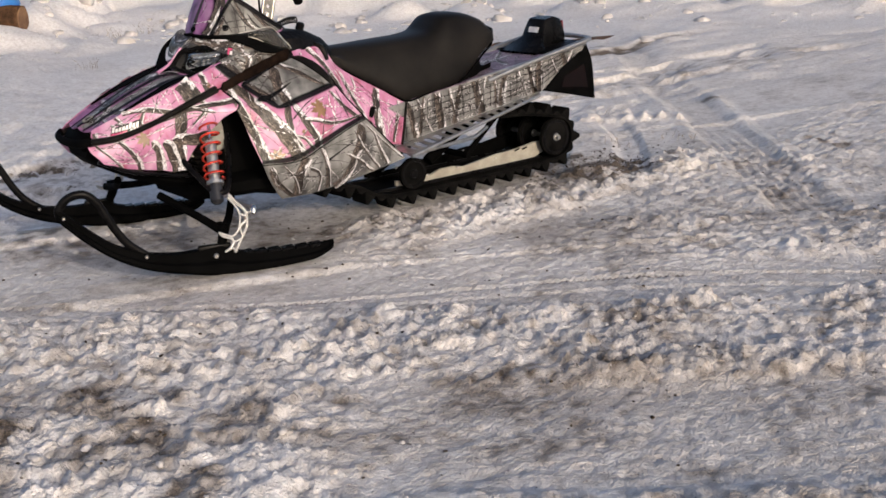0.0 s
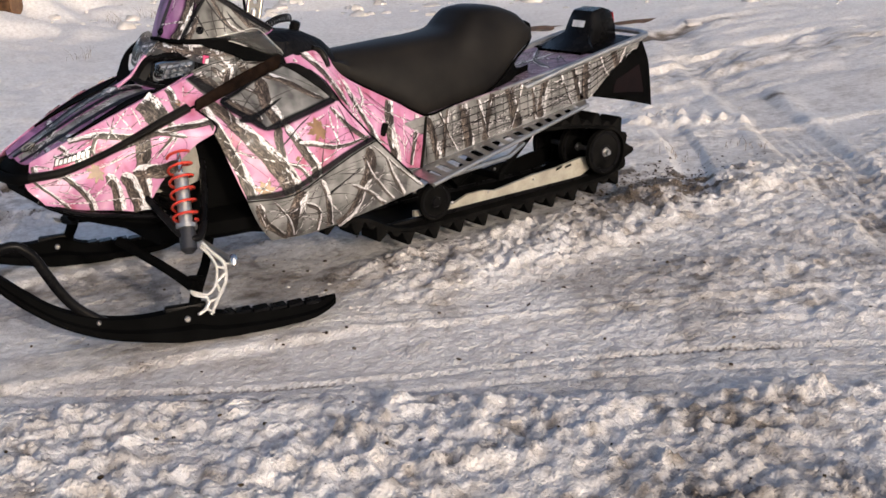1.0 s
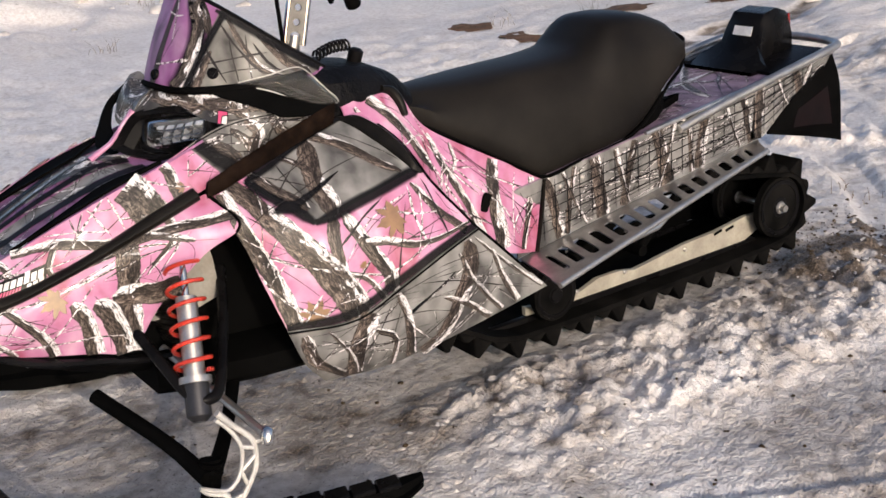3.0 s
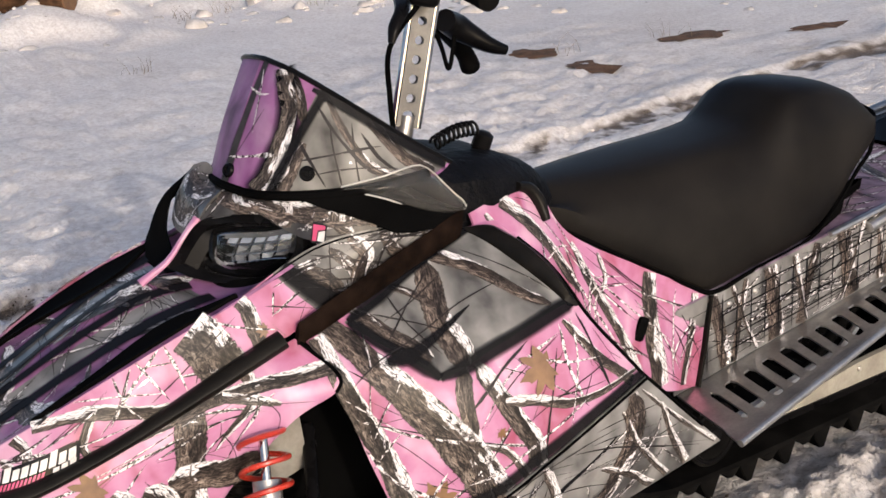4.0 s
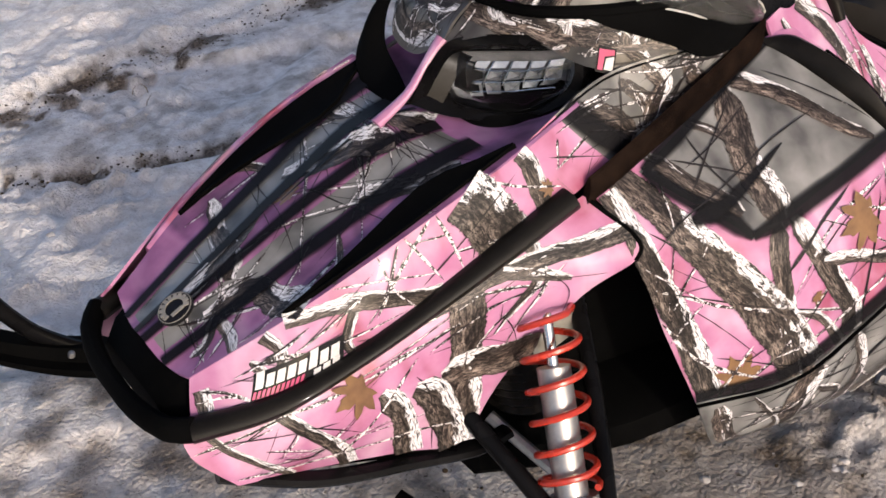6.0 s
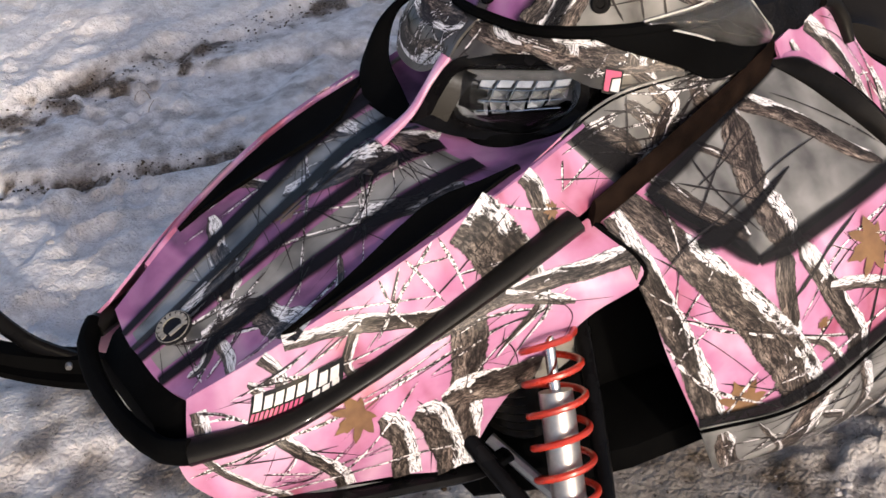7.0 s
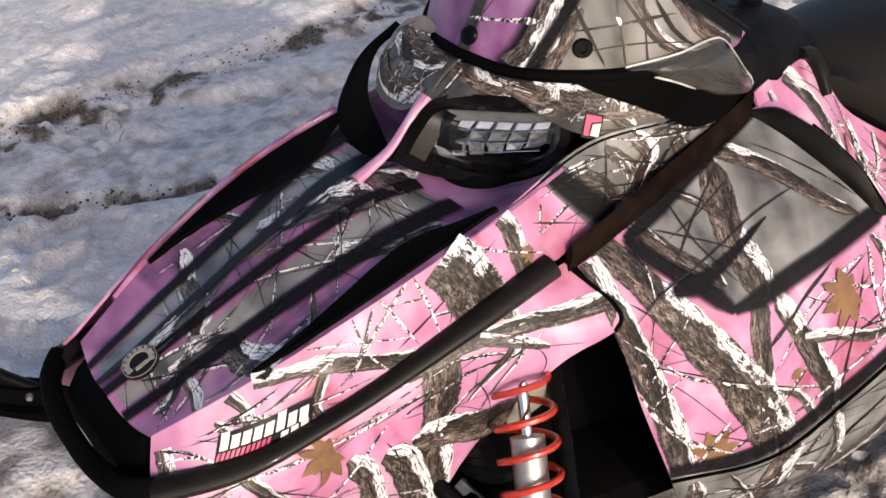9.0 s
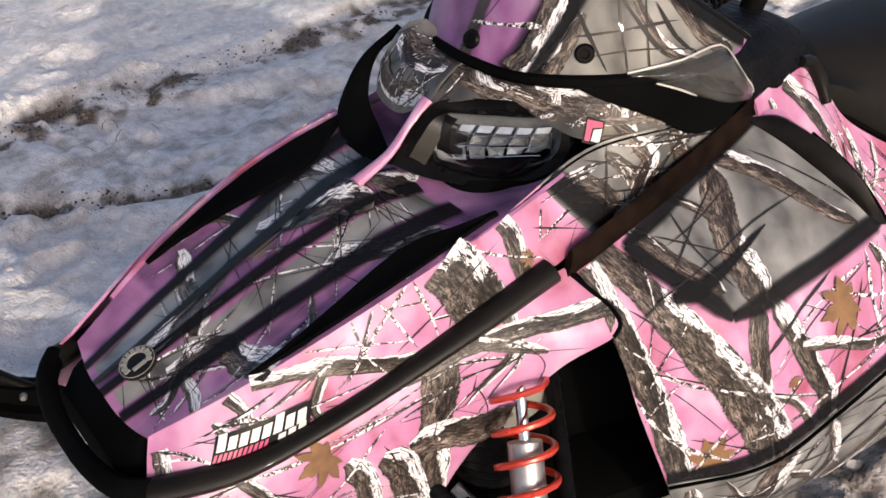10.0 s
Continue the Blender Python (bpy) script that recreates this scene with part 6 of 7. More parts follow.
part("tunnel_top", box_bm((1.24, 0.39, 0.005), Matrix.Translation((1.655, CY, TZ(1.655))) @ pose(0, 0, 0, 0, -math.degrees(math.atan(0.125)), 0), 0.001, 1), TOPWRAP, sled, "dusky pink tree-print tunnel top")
G_TUN = np.array([[(x, CY - 0.1975, z0 + (z1 - z0) * v) for v in np.linspace(0, 1, 9)] for x, z0, z1 in [(x, TZ(x), 0.315 + (x - 1.05) * 0.149 if x < 1.97 else 0.452 + (x - 1.97) * 0.59) for x in np.linspace(1.08, 2.24, 41)]])
lines = [([(0.0, v), (0.35, v), (0.7, v), (1.0, v)], 0.0034, 0.0034) for v in (0.16, 0.32, 0.48, 0.64, 0.8)] + [([(u, 0.06), (u, 0.35), (u, 0.65), (u, 0.94)], 0.0034, 0.0034) for u in np.linspace(0.05, 0.95, 26)]
prints("grid_print", G_TUN, FADE, tun_l, lines, "black grid lines", 0.05, LIFT * 2.2, joined=True)
prints("trunk_print", G_TUN, BARK, tun_l, [([(u, 0.02), (u + d, 0.5), (u + d * 1.8, 0.98)], w, w * 1.3) for u, d, w in ((0.06, 0.022, 0.026), (0.145, -0.016, 0.014), (0.205, 0.012, 0.034), (0.33, -0.022, 0.022), (0.40, 0.018, 0.036), (0.505, 0.006, 0.016), (0.57, -0.018, 0.032), (0.69, 0.020, 0.024), (0.76, -0.010, 0.034), (0.885, 0.012, 0.026))], "bark print", 0.15, LIFT * 1.5)
prints("trunk_print", G_TUN, BARK_PALE, tun_l, [([(u, 0.03), (u + d, 0.5), (u + d * 2.2, 0.97)], w, w * 0.7) for u, d, w in ((0.11, 0.030, 0.012), (0.27, 0.016, 0.018), (0.46, -0.026, 0.012), (0.63, 0.024, 0.014), (0.82, 0.020, 0.012), (0.95, -0.022, 0.016))], "bark print", 0.15, LIFT * 1.8)
twigs(G_TUN, tun_l, 30, 47, 0.003)
for x, z in ((1.20, 0.475), (1.275, 0.483), (1.20, 0.345), (1.9, 0.565)):
    part("rivet", lathe_bm([(0.0065, -0.001), (0.0065, 0.001), (0.004, 0.0035), (0.001, 0.004)], axis_m((x, CY - 0.198, z), (0, -1, 0)), 12), ALU, tun_l)
G_TOP = np.array([[(x, CY - 0.185 + 0.37 * v, TZ(x) + 0.0030) for v in np.linspace(1, 0, 9)] for x in np.linspace(1.5, 2.1, 21)])
prints("trunk_print", G_TOP, BARK_PALE, tun_l, [([(0.1, 0.1), (0.4, 0.4), (0.9, 0.5)], 0.03, 0.02), ([(0.5, 0.9), (0.6, 0.5), (0.85, 0.1)], 0.025, 0.02)], "bark print")
twigs(G_TOP, tun_l, 26, 37, 0.004)
# capping angle along the tunnel's upper edge
for s in (1, -1):
    tube("edge_cap", [(1.5, CY - s * 0.199, TZ(1.5) + 0.002), (2.27, CY - s * 0.199, TZ(2.27) + 0.004)], 0.008, ALU, sled, "bare aluminium edge cap", 8, 0, 0.8)
# rear grab bar
bar = [(1.62, CY - 0.206, 0.545), (1.80, CY - 0.210, 0.585), (2.05, CY - 0.212, 0.632), (2.25, CY - 0.205, 0.664), (2.315, CY - 0.170, 0.672), (2.335, CY, 0.674), (2.315, CY + 0.170, 0.672), (2.25, CY + 0.205, 0.664), (2.05, CY + 0.212, 0.632), (1.62, CY + 0.206, 0.545)]
tube("grab_bar", bar, 0.0125, ALU, sled, "bare aluminium rear grab bar", 12, 6)
# tail lamp
rings = []
for x, w, z0, z1 in ((1.99, 0.135, 0.618, 0.628), (2.05, 0.145, 0.62, 0.655), (2.09, 0.085, 0.622, 0.690), (2.11, 0.075, 0.625, 0.745), (2.13, 0.072, 0.625, 0.775), (2.19, 0.068, 0.63, 0.785), (2.235, 0.065, 0.635, 0.770), (2.26, 0.06, 0.64, 0.72)):
    rings.append(half_ring(x, [(0, z0), (w * 0.9, z0), (w, z0 + 0.01), (w * 0.95, z1 - 0.018), (w * 0.8, z1), (0, z1)]))
lamp = loft("tail_lamp", rings, PLASTIC, sled, "black tail lamp housing")
mesh("lamp_label", *plate_data([(-0.035, -0.014), (0.035, -0.014), (0.035, 0.014), (-0.035, 0.014)], (2.098, CY - 0.005, 0.725), (0, -1, 0), (0.35, 0, 0.93), 0.002), WHITE, lamp, "pale warning label", smooth=False)
mesh("tail_lens", *plate_data([(-0.05, -0.045), (0.05, -0.045), (0.05, 0.045), (-0.05, 0.045)], (2.262, CY, 0.715), (0, 1, 0), (-0.1, 0, 1), 0.008), LAMPRED, lamp, "red tail lens", smooth=False)
rings = []
for x, w, z0, z1 in ((2.02, 0.19, 0.612, 0.630), (2.15, 0.19, 0.628, 0.648), (2.27, 0.185, 0.645, 0.662)):
    rings.append(half_ring(x, [(0, z0), (w, z0), (w, z1 - 0.006), (w * 0.9, z1), (0, z1)]))
loft("rear_cover", rings, PLASTIC, sled, "black rear tunnel cover")
# snow flap
flap = sheet([[(2.10, CY - 0.20, 0.545), (2.20, CY - 0.198, 0.610), (2.28, CY - 0.195, 0.645)],
              [(2.00, CY - 0.20, 0.470), (2.17, CY - 0.20, 0.51), (2.315, CY - 0.198, 0.55)],
              [(1.99, CY - 0.20, 0.455), (2.18, CY - 0.20, 0.41), (2.33, CY - 0.20, 0.37)]])
mesh_flap = shell("flap_side", flap, MATTE, sled, "black rubber flap side", 0.005)
shell("flap_side", flip(flap)[::-1], MATTE, sled, "", 0.005)
back = sheet([[(2.28, CY - 0.195, 0.645), (2.29, CY, 0.645), (2.28, CY + 0.195, 0.645)], [(2.315, CY - 0.198, 0.55), (2.325, CY, 0.55), (2.315, CY + 0.198, 0.55)], [(2.33, CY - 0.20, 0.37), (2.34, CY, 0.37), (2.33, CY + 0.2, 0.37)]])
shell("snow_flap", back, MATTE, sled, "black rubber snow flap", 0.006)
panel_print(flap, [(0.35, 0.45), (0.8, 0.42), (0.85, 0.85), (0.3, 0.8)], REDDARK, mesh_flap, "flap_print", "dark red flap print")


def running_board(s):
    """Aluminium board with a rolled outer rail and rungs between open slots."""
    f = (lambda p: p) if s > 0 else (lambda p: (p[0], 2 * CY - p[1], p[2]))
    inn = lambda t: np.array([1.06, CY - 0.195, 0.314]) * (1 - t) + np.array([1.95, CY - 0.195, 0.449]) * t
    outp = lambda t: np.array([1.005, -0.395, 0.315]) * (1 - t) + np.array([1.83, -0.315, 0.462]) * t
    base = tube("running_board", [f(tuple(outp(t))) for t in np.linspace(0, 1, 6)], 0.008, ALU, sled, "bare aluminium running board with open slots", 10, 2)
    def slab(a, b, c, d, nm):
        n = np.cross(b - a, d - a)
        n /= np.linalg.norm(n)
        n = n if n[2] > 0 else -n
        V = [f(tuple(q + n * h)) for h in (0.0, -0.004) for q in (a, b, c, d)]
        return mesh(nm, V, [[0, 1, 2, 3], [7, 6, 5, 4], [0, 4, 5, 1], [1, 5, 6, 2], [2, 6, 7, 3], [3, 7, 4, 0]], ALU, base, smooth=False)
    P = lambda t, k: inn(t) * (1 - k) + outp(t) * k
    for k0, k1 in ((0.0, 0.22), (0.80, 1.0)):
        slab(P(0, k0), P(1, k0), P(1, k1), P(0, k1), "board_strip")
    cnt = 15
    for i in range(cnt + 1):
        t = 0.03 + 0.94 * i / cnt
        w = 0.014 if i not in (0, cnt) else 0.030
        lean = -0.004
        clip = lambda q: min(1.0, max(0.0, q))
        slab(P(clip(t - w + lean), 0.22), P(clip(t + w + lean), 0.22), P(clip(t + w - lean), 0.80), P(clip(t - w - lean), 0.80), "rung")
        for k, e in ((0.22, 1), (0.80, -1)):
            q = lean if e > 0 else -lean
            a, c = clip(t - w - 0.008 + q), clip(t + w + 0.008 + q)
            slab(P(a, k), P(c, k), P(clip(t + w + q), k + e * 0.06), P(clip(t - w + q), k + e * 0.06), "rung_foot")
    tube("toe_brace", [f((1.10, -0.30, 0.30)), f((1.5, -0.22, 0.30)), f((1.6, -0.19, 0.33))], 0.009, ALU, base, "", 8)
    return base


running_board(1), running_board(-1)

# track belt and lugs
loop = [(1.05, 0.088), (1.25, 0.083), (1.55, 0.083), (1.85, 0.085), (2.05, 0.094)]
for a in range(-80, 100, 18):
    loop.append((2.077 + 0.108 * math.cos(radians(a)), 0.205 + 0.108 * math.sin(radians(a))))
loop += [(1.98, 0.335), (1.80, 0.360), (1.4, 0.38), (1.0, 0.40), (0.80, 0.40)]
for a in range(100, 260, 26):
    loop.append((0.76 + 0.105 * math.cos(radians(a)), 0.295 + 0.105 * math.sin(radians(a))))
loop += [(0.86, 0.165), (0.96, 0.112)]
L = cr([(x, 0, z) for x, z in loop + loop[:1]], 5)[:-1, [0, 2]]
n = len(L)
TW = 0.19
tan = np.roll(L, -1, 0) - np.roll(L, 1, 0)
tan /= np.linalg.norm(tan, axis=1, keepdims=True)
nor = np.stack([tan[:, 1], -tan[:, 0]], 1)
V = []
for y in (CY - TW, CY + TW):
    for h in (0.0, -0.012):
        V += [(p[0] - q[0] * h * -1, y, p[1] - q[1] * h * -1) for p, q in zip(L, nor)]
F = []
for i in range(n):
    j = (i + 1) % n
    F += [[i, j, 2 * n + j, 2 * n + i], [n + j, n + i, 3 * n + i, 3 * n + j], [i, n + i, n + j, j], [2 * n + j, 3 * n + j, 3 * n + i, 2 * n + i]]
track = mesh("track", V, F, RUBBER, sled, "black rubber track with tall lugs", sharp=60)
seg = np.linalg.norm(np.roll(L, -1, 0) - L, axis=1)
cum = np.concatenate([[0], np.cumsum(seg)])
total = cum[-1]
pitch = total / round(total / 0.117)
def lug_mesh(w, h):
    bm = bmesh.new()
    a = [(-0.036, 0), (0.030, 0), (0.008, h), (-0.008, h)]
    lo = [bm.verts.new((x, -w / 2, z)) for x, z in a]
    hi = [bm.verts.new((x * 1.0, w / 2, z)) for x, z in a]
    bm.faces.new(lo), bm.faces.new(hi[::-1])
    for i in range(4):
        bm.faces.new((lo[i], hi[i], hi[(i + 1) % 4], lo[(i + 1) % 4]))
    bmesh.ops.recalc_face_normals(bm, faces=bm.faces[:])
    bmesh.ops.bevel(bm, geom=bm.edges[:], offset=0.003, segments=1, affect="EDGES")
    me = bpy.data.meshes.new("lug")
    bm.to_mesh(me)
    bm.free()
    me.materials.append(RUBBER)
    return me
wide, narrow = lug_mesh(0.11, 0.052), lug_mesh(0.10, 0.022)
s = 0.0
k = 0
while s < total - 1e-4:
    i = min(int(np.searchsorted(cum, s, "right")) - 1, n - 1)
    t = (s - cum[i]) / seg[i]
    p = L[i] * (1 - t) + L[(i + 1) % n] * t
    q, tg = nor[i], tan[i]
    for y, me_ in (((-0.132, wide), (0.132, wide), (0.0, narrow)) if k % 2 == 0 else ((-0.05, narrow), (0.07, narrow), (-0.14, narrow))):
        lug = new("lug", me_)
        lug.parent = track
        lug.matrix_world = Matrix(((tg[0], 0, q[0], p[0]), (0, 1, 0, CY + y), (tg[1], 0, q[1], p[1]), (0, 0, 0, 1)))
    s += pitch / 2
    k += 1

# skid frame
for sg in (1, -1):
    y = CY - sg * 0.125
    out = [(1.12, 0.116), (1.3, 0.104), (1.98, 0.112), (2.04, 0.135), (2.05, 0.185), (1.98, 0.188), (1.86, 0.172), (1.72, 0.165), (1.60, 0.150), (1.52, 0.140), (1.46, 0.152), (1.38, 0.152), (1.32, 0.132), (1.18, 0.130), (1.12, 0.140)]
    # Far rail coloured black: the shade under the tunnel is put into paint.
    rail = mesh("skid_rail", *plate_data([(x, z) for x, z in out], (0, y, 0), (1, 0, 0), (0, 0, 1), 0.014), RAILMAT if sg > 0 else MATTE, sled, "cream painted skid rail" if sg > 0 else "dark inner skid rail", smooth=False)
    part("slider", box_bm((1.05, 0.024, 0.022), Matrix.Translation((1.5, y + 0.007, 0.100)), 0.005), PLASTIC, rail, "black slider shoe")
    for x, z, r in ((1.30, 0.135, 0.007), (1.22, 0.135, 0.006), (1.48, 0.145, 0.006), (1.72, 0.15, 0.006)):
        part("rail_bolt", lathe_bm([(r, -0.002), (r, 0.003), (r * 0.6, 0.005)], axis_m((x, y - 0.002, z), (0, -sg, 0)), 8), ALU, rail)
    for x0 in (1.86, 1.91):
        part("rail_slot", box_bm((0.034, 0.004, 0.008), Matrix.Translation((x0, y - sg * 0.003 + (0.0 if sg > 0 else 0.0), 0.168)) @ pose(0, 0, 0, 0, -12, 0), 0.002), MATTE, rail, "dark slot")


def wheel(x, z, y, r, w, sg):
    hub = part("idler_wheel", lathe_bm([(0.012, -w * 0.5), (r * 0.35, -w * 0.45), (r * 0.42, -w * 0.18), (r * 0.78, -w * 0.14), (r * 0.84, -w * 0.5), (r * 0.97, -w * 0.5), (r, -w * 0.3), (r, w * 0.3), (r * 0.97, w * 0.5), (0.012, w * 0.5)],
                                       axis_m((x, y, z), (0, sg, 0)), 32), PLASTIC, sled, "black idler wheel")
    part("hub_cap", lathe_bm([(0.018, -w * 0.62), (0.020, -w * 0.5), (0.020, -w * 0.3)], axis_m((x, y, z), (0, sg, 0)), 16), ALU if r > 0.08 else PLASTIC, hub, "metal hub cap" if r > 0.08 else "black hub cap")
    part("tyre_band", lathe_bm([(r * 0.99, -w * 0.42), (r + 0.006, -w * 0.36), (r + 0.006, w * 0.36), (r * 0.99, w * 0.42)], axis_m((x, y, z), (0, sg, 0)), 32), RUBBER, hub, "rubber wheel band")


for sg in (1, -1):
    wheel(2.077, 0.205, CY - sg * 0.165, 0.088, 0.03, sg)
    wheel(1.19, 0.170, CY - sg * 0.160, 0.066, 0.028, sg)
wheel(2.077, 0.205, CY, 0.088, 0.03, 1)
tube("rear_axle", [(2.077, CY - 0.2, 0.205), (2.077, CY + 0.2, 0.205)], 0.011, ALU, sled, "metal axle", 10)
for sg in (1, -1):
    tube("skid_arm", [(1.55, CY - sg * 0.11, 0.19), (1.78, CY - sg * 0.13, 0.40)], 0.014, MATTE, sled, "black suspension arm", 10)
    tube("front_arm", [(1.05, CY - sg * 0.11, 0.21), (1.28, CY - sg * 0.12, 0.33)], 0.014, MATTE, sled, "black suspension arm", 10)
tube("rear_shock", [(1.40, CY, 0.17), (1.72, CY, 0.37)], 0.028, MATTE, sled, "black rear shock", 14)
tube("cross_shaft", [(1.55, CY - 0.13, 0.19), (1.55, CY + 0.13, 0.19)], 0.016, MATTE, sled, "black cross shaft", 12)

# skis and front suspension
FW = Vector((-0.953, 0.303, 0)).normalized()
SD = Vector((-FW.y, FW.x, 0))


def ski(off):
    """A ski with a tall middle ridge, stepped tail, upturned tip and loop handle."""
    o = Vector((0.016, -0.43, 0)) + Vector(off)
    W = lambda s, l, z: tuple(o + FW * s + SD * l + Vector((0, 0, z)))
    prof = [(-0.470, 0.078, 0.014, 0.094), (-0.44, 0.060, 0.034, 0.088), (-0.39, 0.042, 0.046, 0.082), (-0.30, 0.033, 0.050, 0.080), (-0.17, 0.028, 0.052, 0.088), (-0.08, 0.028, 0.052, 0.104), (-0.03, 0.030, 0.052, 0.132), (0.03, 0.036, 0.052, 0.128), (0.10, 0.050, 0.052, 0.122), (0.18, 0.068, 0.052, 0.126), (0.27, 0.096, 0.050, 0.146), (0.37, 0.148, 0.048, 0.190), (0.45, 0.210, 0.044, 0.255), (0.51, 0.268, 0.036, 0.312), (0.55, 0.312, 0.026, 0.345), (0.562, 0.328, 0.014, 0.345)]
    R = []
    for s, z, w, t in prof:
        h = (t - z) * 0.40
        R.append([W(s, -w, z + h), W(s, -w, z + 0.004), W(s, -w * 0.45, z - 0.003), W(s, -w * 0.20, z - 0.016), W(s, w * 0.20, z - 0.016), W(s, w * 0.45, z - 0.003), W(s, w, z + 0.004), W(s, w, z + h),
                  W(s, w * 0.62, z + h * 1.25), W(s, w * 0.42, t), W(s, -w * 0.42, t), W(s, -w * 0.62, z + h * 1.25)])
    dense = [cr([r[k] for r in R], 4) for k in range(12)]
    body = loft("ski", [[tuple(d[i]) for d in dense] for i in range(len(dense[0]))], MATTE, sled, "black plastic ski with a loop handle", 30)
    part("saddle", box_bm((0.13, 0.036, 0.05), Matrix.Translation(o + Vector((0, 0, 0.115))) @ pose(0, 0, 0, 0, 0, math.degrees(math.atan2(FW.y, FW.x))), 0.012), PLASTIC, body, "black ski saddle")
    for i in range(6):
        part("ski_step", box_bm((0.05, 0.046, 0.012), Matrix.Translation(W(-0.12 - i * 0.055, 0, 0.091 - 0.002 * min(i, 3))) @ pose(0, 0, 0, 0, 4, math.degrees(math.atan2(FW.y, FW.x))), 0.003, 1), PLASTIC, body)
    loopp = [W(0.235, 0.0, 0.120), W(0.26, 0.0, 0.135), W(0.315, 0, 0.182), W(0.355, 0, 0.240), W(0.385, 0, 0.300), W(0.415, 0, 0.358), W(0.455, 0, 0.392), W(0.51, 0, 0.385), W(0.545, 0, 0.350), W(0.55, 0, 0.320)]
    tube("loop_handle", loopp, 0.0125, PLASTIC, body, "black loop handle", 10, 5, 1.3)
    for s, l, z, r in ((0.258, 0.026, 0.132, 0.007), (0.535, 0.024, 0.316, 0.007), (0.0, 0.028, 0.100, 0.010)):
        for q in (1, -1):
            part("ski_bolt", lathe_bm([(r, -0.003), (r, 0.004), (r * 0.7, 0.007)], axis_m(W(s, l * q, z), SD * q), 10), ALU, body, "bright ski bolt")
    return body


ski((0, 0, 0)), ski((-0.015, 1.07, 0))


def front_leg(f):
    """Spindle, arms, tie rod and coil-over of one side; f maps the left side's places."""
    A = np.array
    outer = [(0.077, 0.330), (0.100, 0.300), (0.136, 0.258), (0.140, 0.225), (0.134, 0.197), (0.118, 0.172), (0.102, 0.152), (0.070, 0.108)]
    inner = [(0.072, 0.318), (0.096, 0.288), (0.112, 0.252), (0.110, 0.222), (0.100, 0.195), (0.085, 0.178), (0.062, 0.172), (0.015, 0.194)]
    lay = lambda P: [f((x, -0.492 + 0.12 * (z - 0.11), z)) for x, z in P]
    sp = tube("spindle", lay(outer), [0.009, 0.008, 0.008, 0.008, 0.008, 0.008, 0.008, 0.007], WHITEMETAL, sled, "pale cast spindle with cut-outs", 8, 5, 0.8)
    for path in (inner, [(0.112, 0.248), (0.136, 0.238)], [(0.104, 0.200), (0.138, 0.222)], [(0.103, 0.200), (0.112, 0.164)], [(0.062, 0.172), (0.072, 0.150), (0.100, 0.152)], [(0.072, 0.150), (0.055, 0.128), (0.030, 0.118)], [(0.136, 0.250), (0.166, 0.246)], [(0.015, 0.194), (0.030, 0.178), (0.070, 0.160)], [(0.055, 0.132), (0.080, 0.112)]):
        tube("spindle_web", lay(path), 0.0058, WHITEMETAL, sp, "", 8, 4 if len(path) > 2 else 0, 0.8)
    tube("spindle_post", [f((0.030, -0.440, 0.105)), f((0.058, -0.430, 0.165)), f((0.066, -0.42, 0.215))], [0.016, 0.020, 0.024], MATTE, sp, "black spindle post", 12, 3)
    tube("spindle_boot", [f((0.055, -0.43, 0.185)), f((0.060, -0.43, 0.195)), f((0.062, -0.43, 0.205)), f((0.064, -0.43, 0.215))], [0.022, 0.027, 0.022, 0.026], MATTE, sp, "ribbed black ball-joint boot", 12, 2)
    tube("lower_arm", [f((-0.06, -0.15, 0.30)), f((0.02, -0.32, 0.225)), f((0.045, -0.45, 0.19))], [0.016, 0.016, 0.018], MATTE, sled, "black lower arm", 10, 4)
    tube("lower_arm", [f((0.26, -0.15, 0.27)), f((0.15, -0.32, 0.215)), f((0.055, -0.45, 0.19))], [0.015, 0.015, 0.018], MATTE, sled, "black lower arm", 10, 4)
    tube("upper_arm", [f((0.02, -0.14, 0.47)), f((0.05, -0.26, 0.385)), f((0.07, -0.35, 0.33)), f((0.10, -0.375, 0.318)), (f((0.14, -0.35, 0.335))), f((0.22, -0.22, 0.43)), f((0.26, -0.14, 0.50))], 0.012, PLASTIC, sled, "black upper arm loop", 10, 5)
    tube("tie_rod", [f((0.10, -0.15, 0.36)), f((0.15, -0.30, 0.285)), f((0.162, -0.490, 0.262))], 0.009, ALU, sled, "metal tie rod", 8, 3)
    part("rod_end", lathe_bm([(0.004, -0.018), (0.012, -0.014), (0.014, 0), (0.012, 0.014), (0.006, 0.02)], axis_m(f((0.164, -0.492, 0.258)), (0.2, 0.3, 1)), 12), CHROME, sled, "metal rod end")
    t, b = A(f((0.158, -0.195, 0.611))), A(f((0.074, -0.378, 0.278)))
    d = (b - t) / np.linalg.norm(b - t)
    Ln = np.linalg.norm(b - t)
    rod = tube("shock", [t, t + d * Ln * 0.55], 0.0075, CHROME, sled, "coil-over shock with red spring", 12)
    tube("shock_body", [t + d * Ln * 0.34, t + d * Ln * 0.80], 0.022, ALU, rod, "bare metal shock body", 20)
    tube("shock_foot", [t + d * Ln * 0.78, t + d * Ln * 0.80, t + d * Ln * 0.97, t + d * Ln], [0.018, 0.026, 0.026, 0.014], GUN, rod, "dark grey metal shock foot", 16)
    tube("spring_collar", [t + d * Ln * 0.765, t + d * Ln * 0.80], 0.034, ALU, rod, "metal spring collar", 20)
    up = np.cross(d, [0, 0, 1.0])
    up /= np.linalg.norm(up)
    w = np.cross(d, up)
    pts = []
    N, turns = 170, 6.6
    for i in range(N + 1):
        s = i / N
        a = 2 * math.pi * turns * s
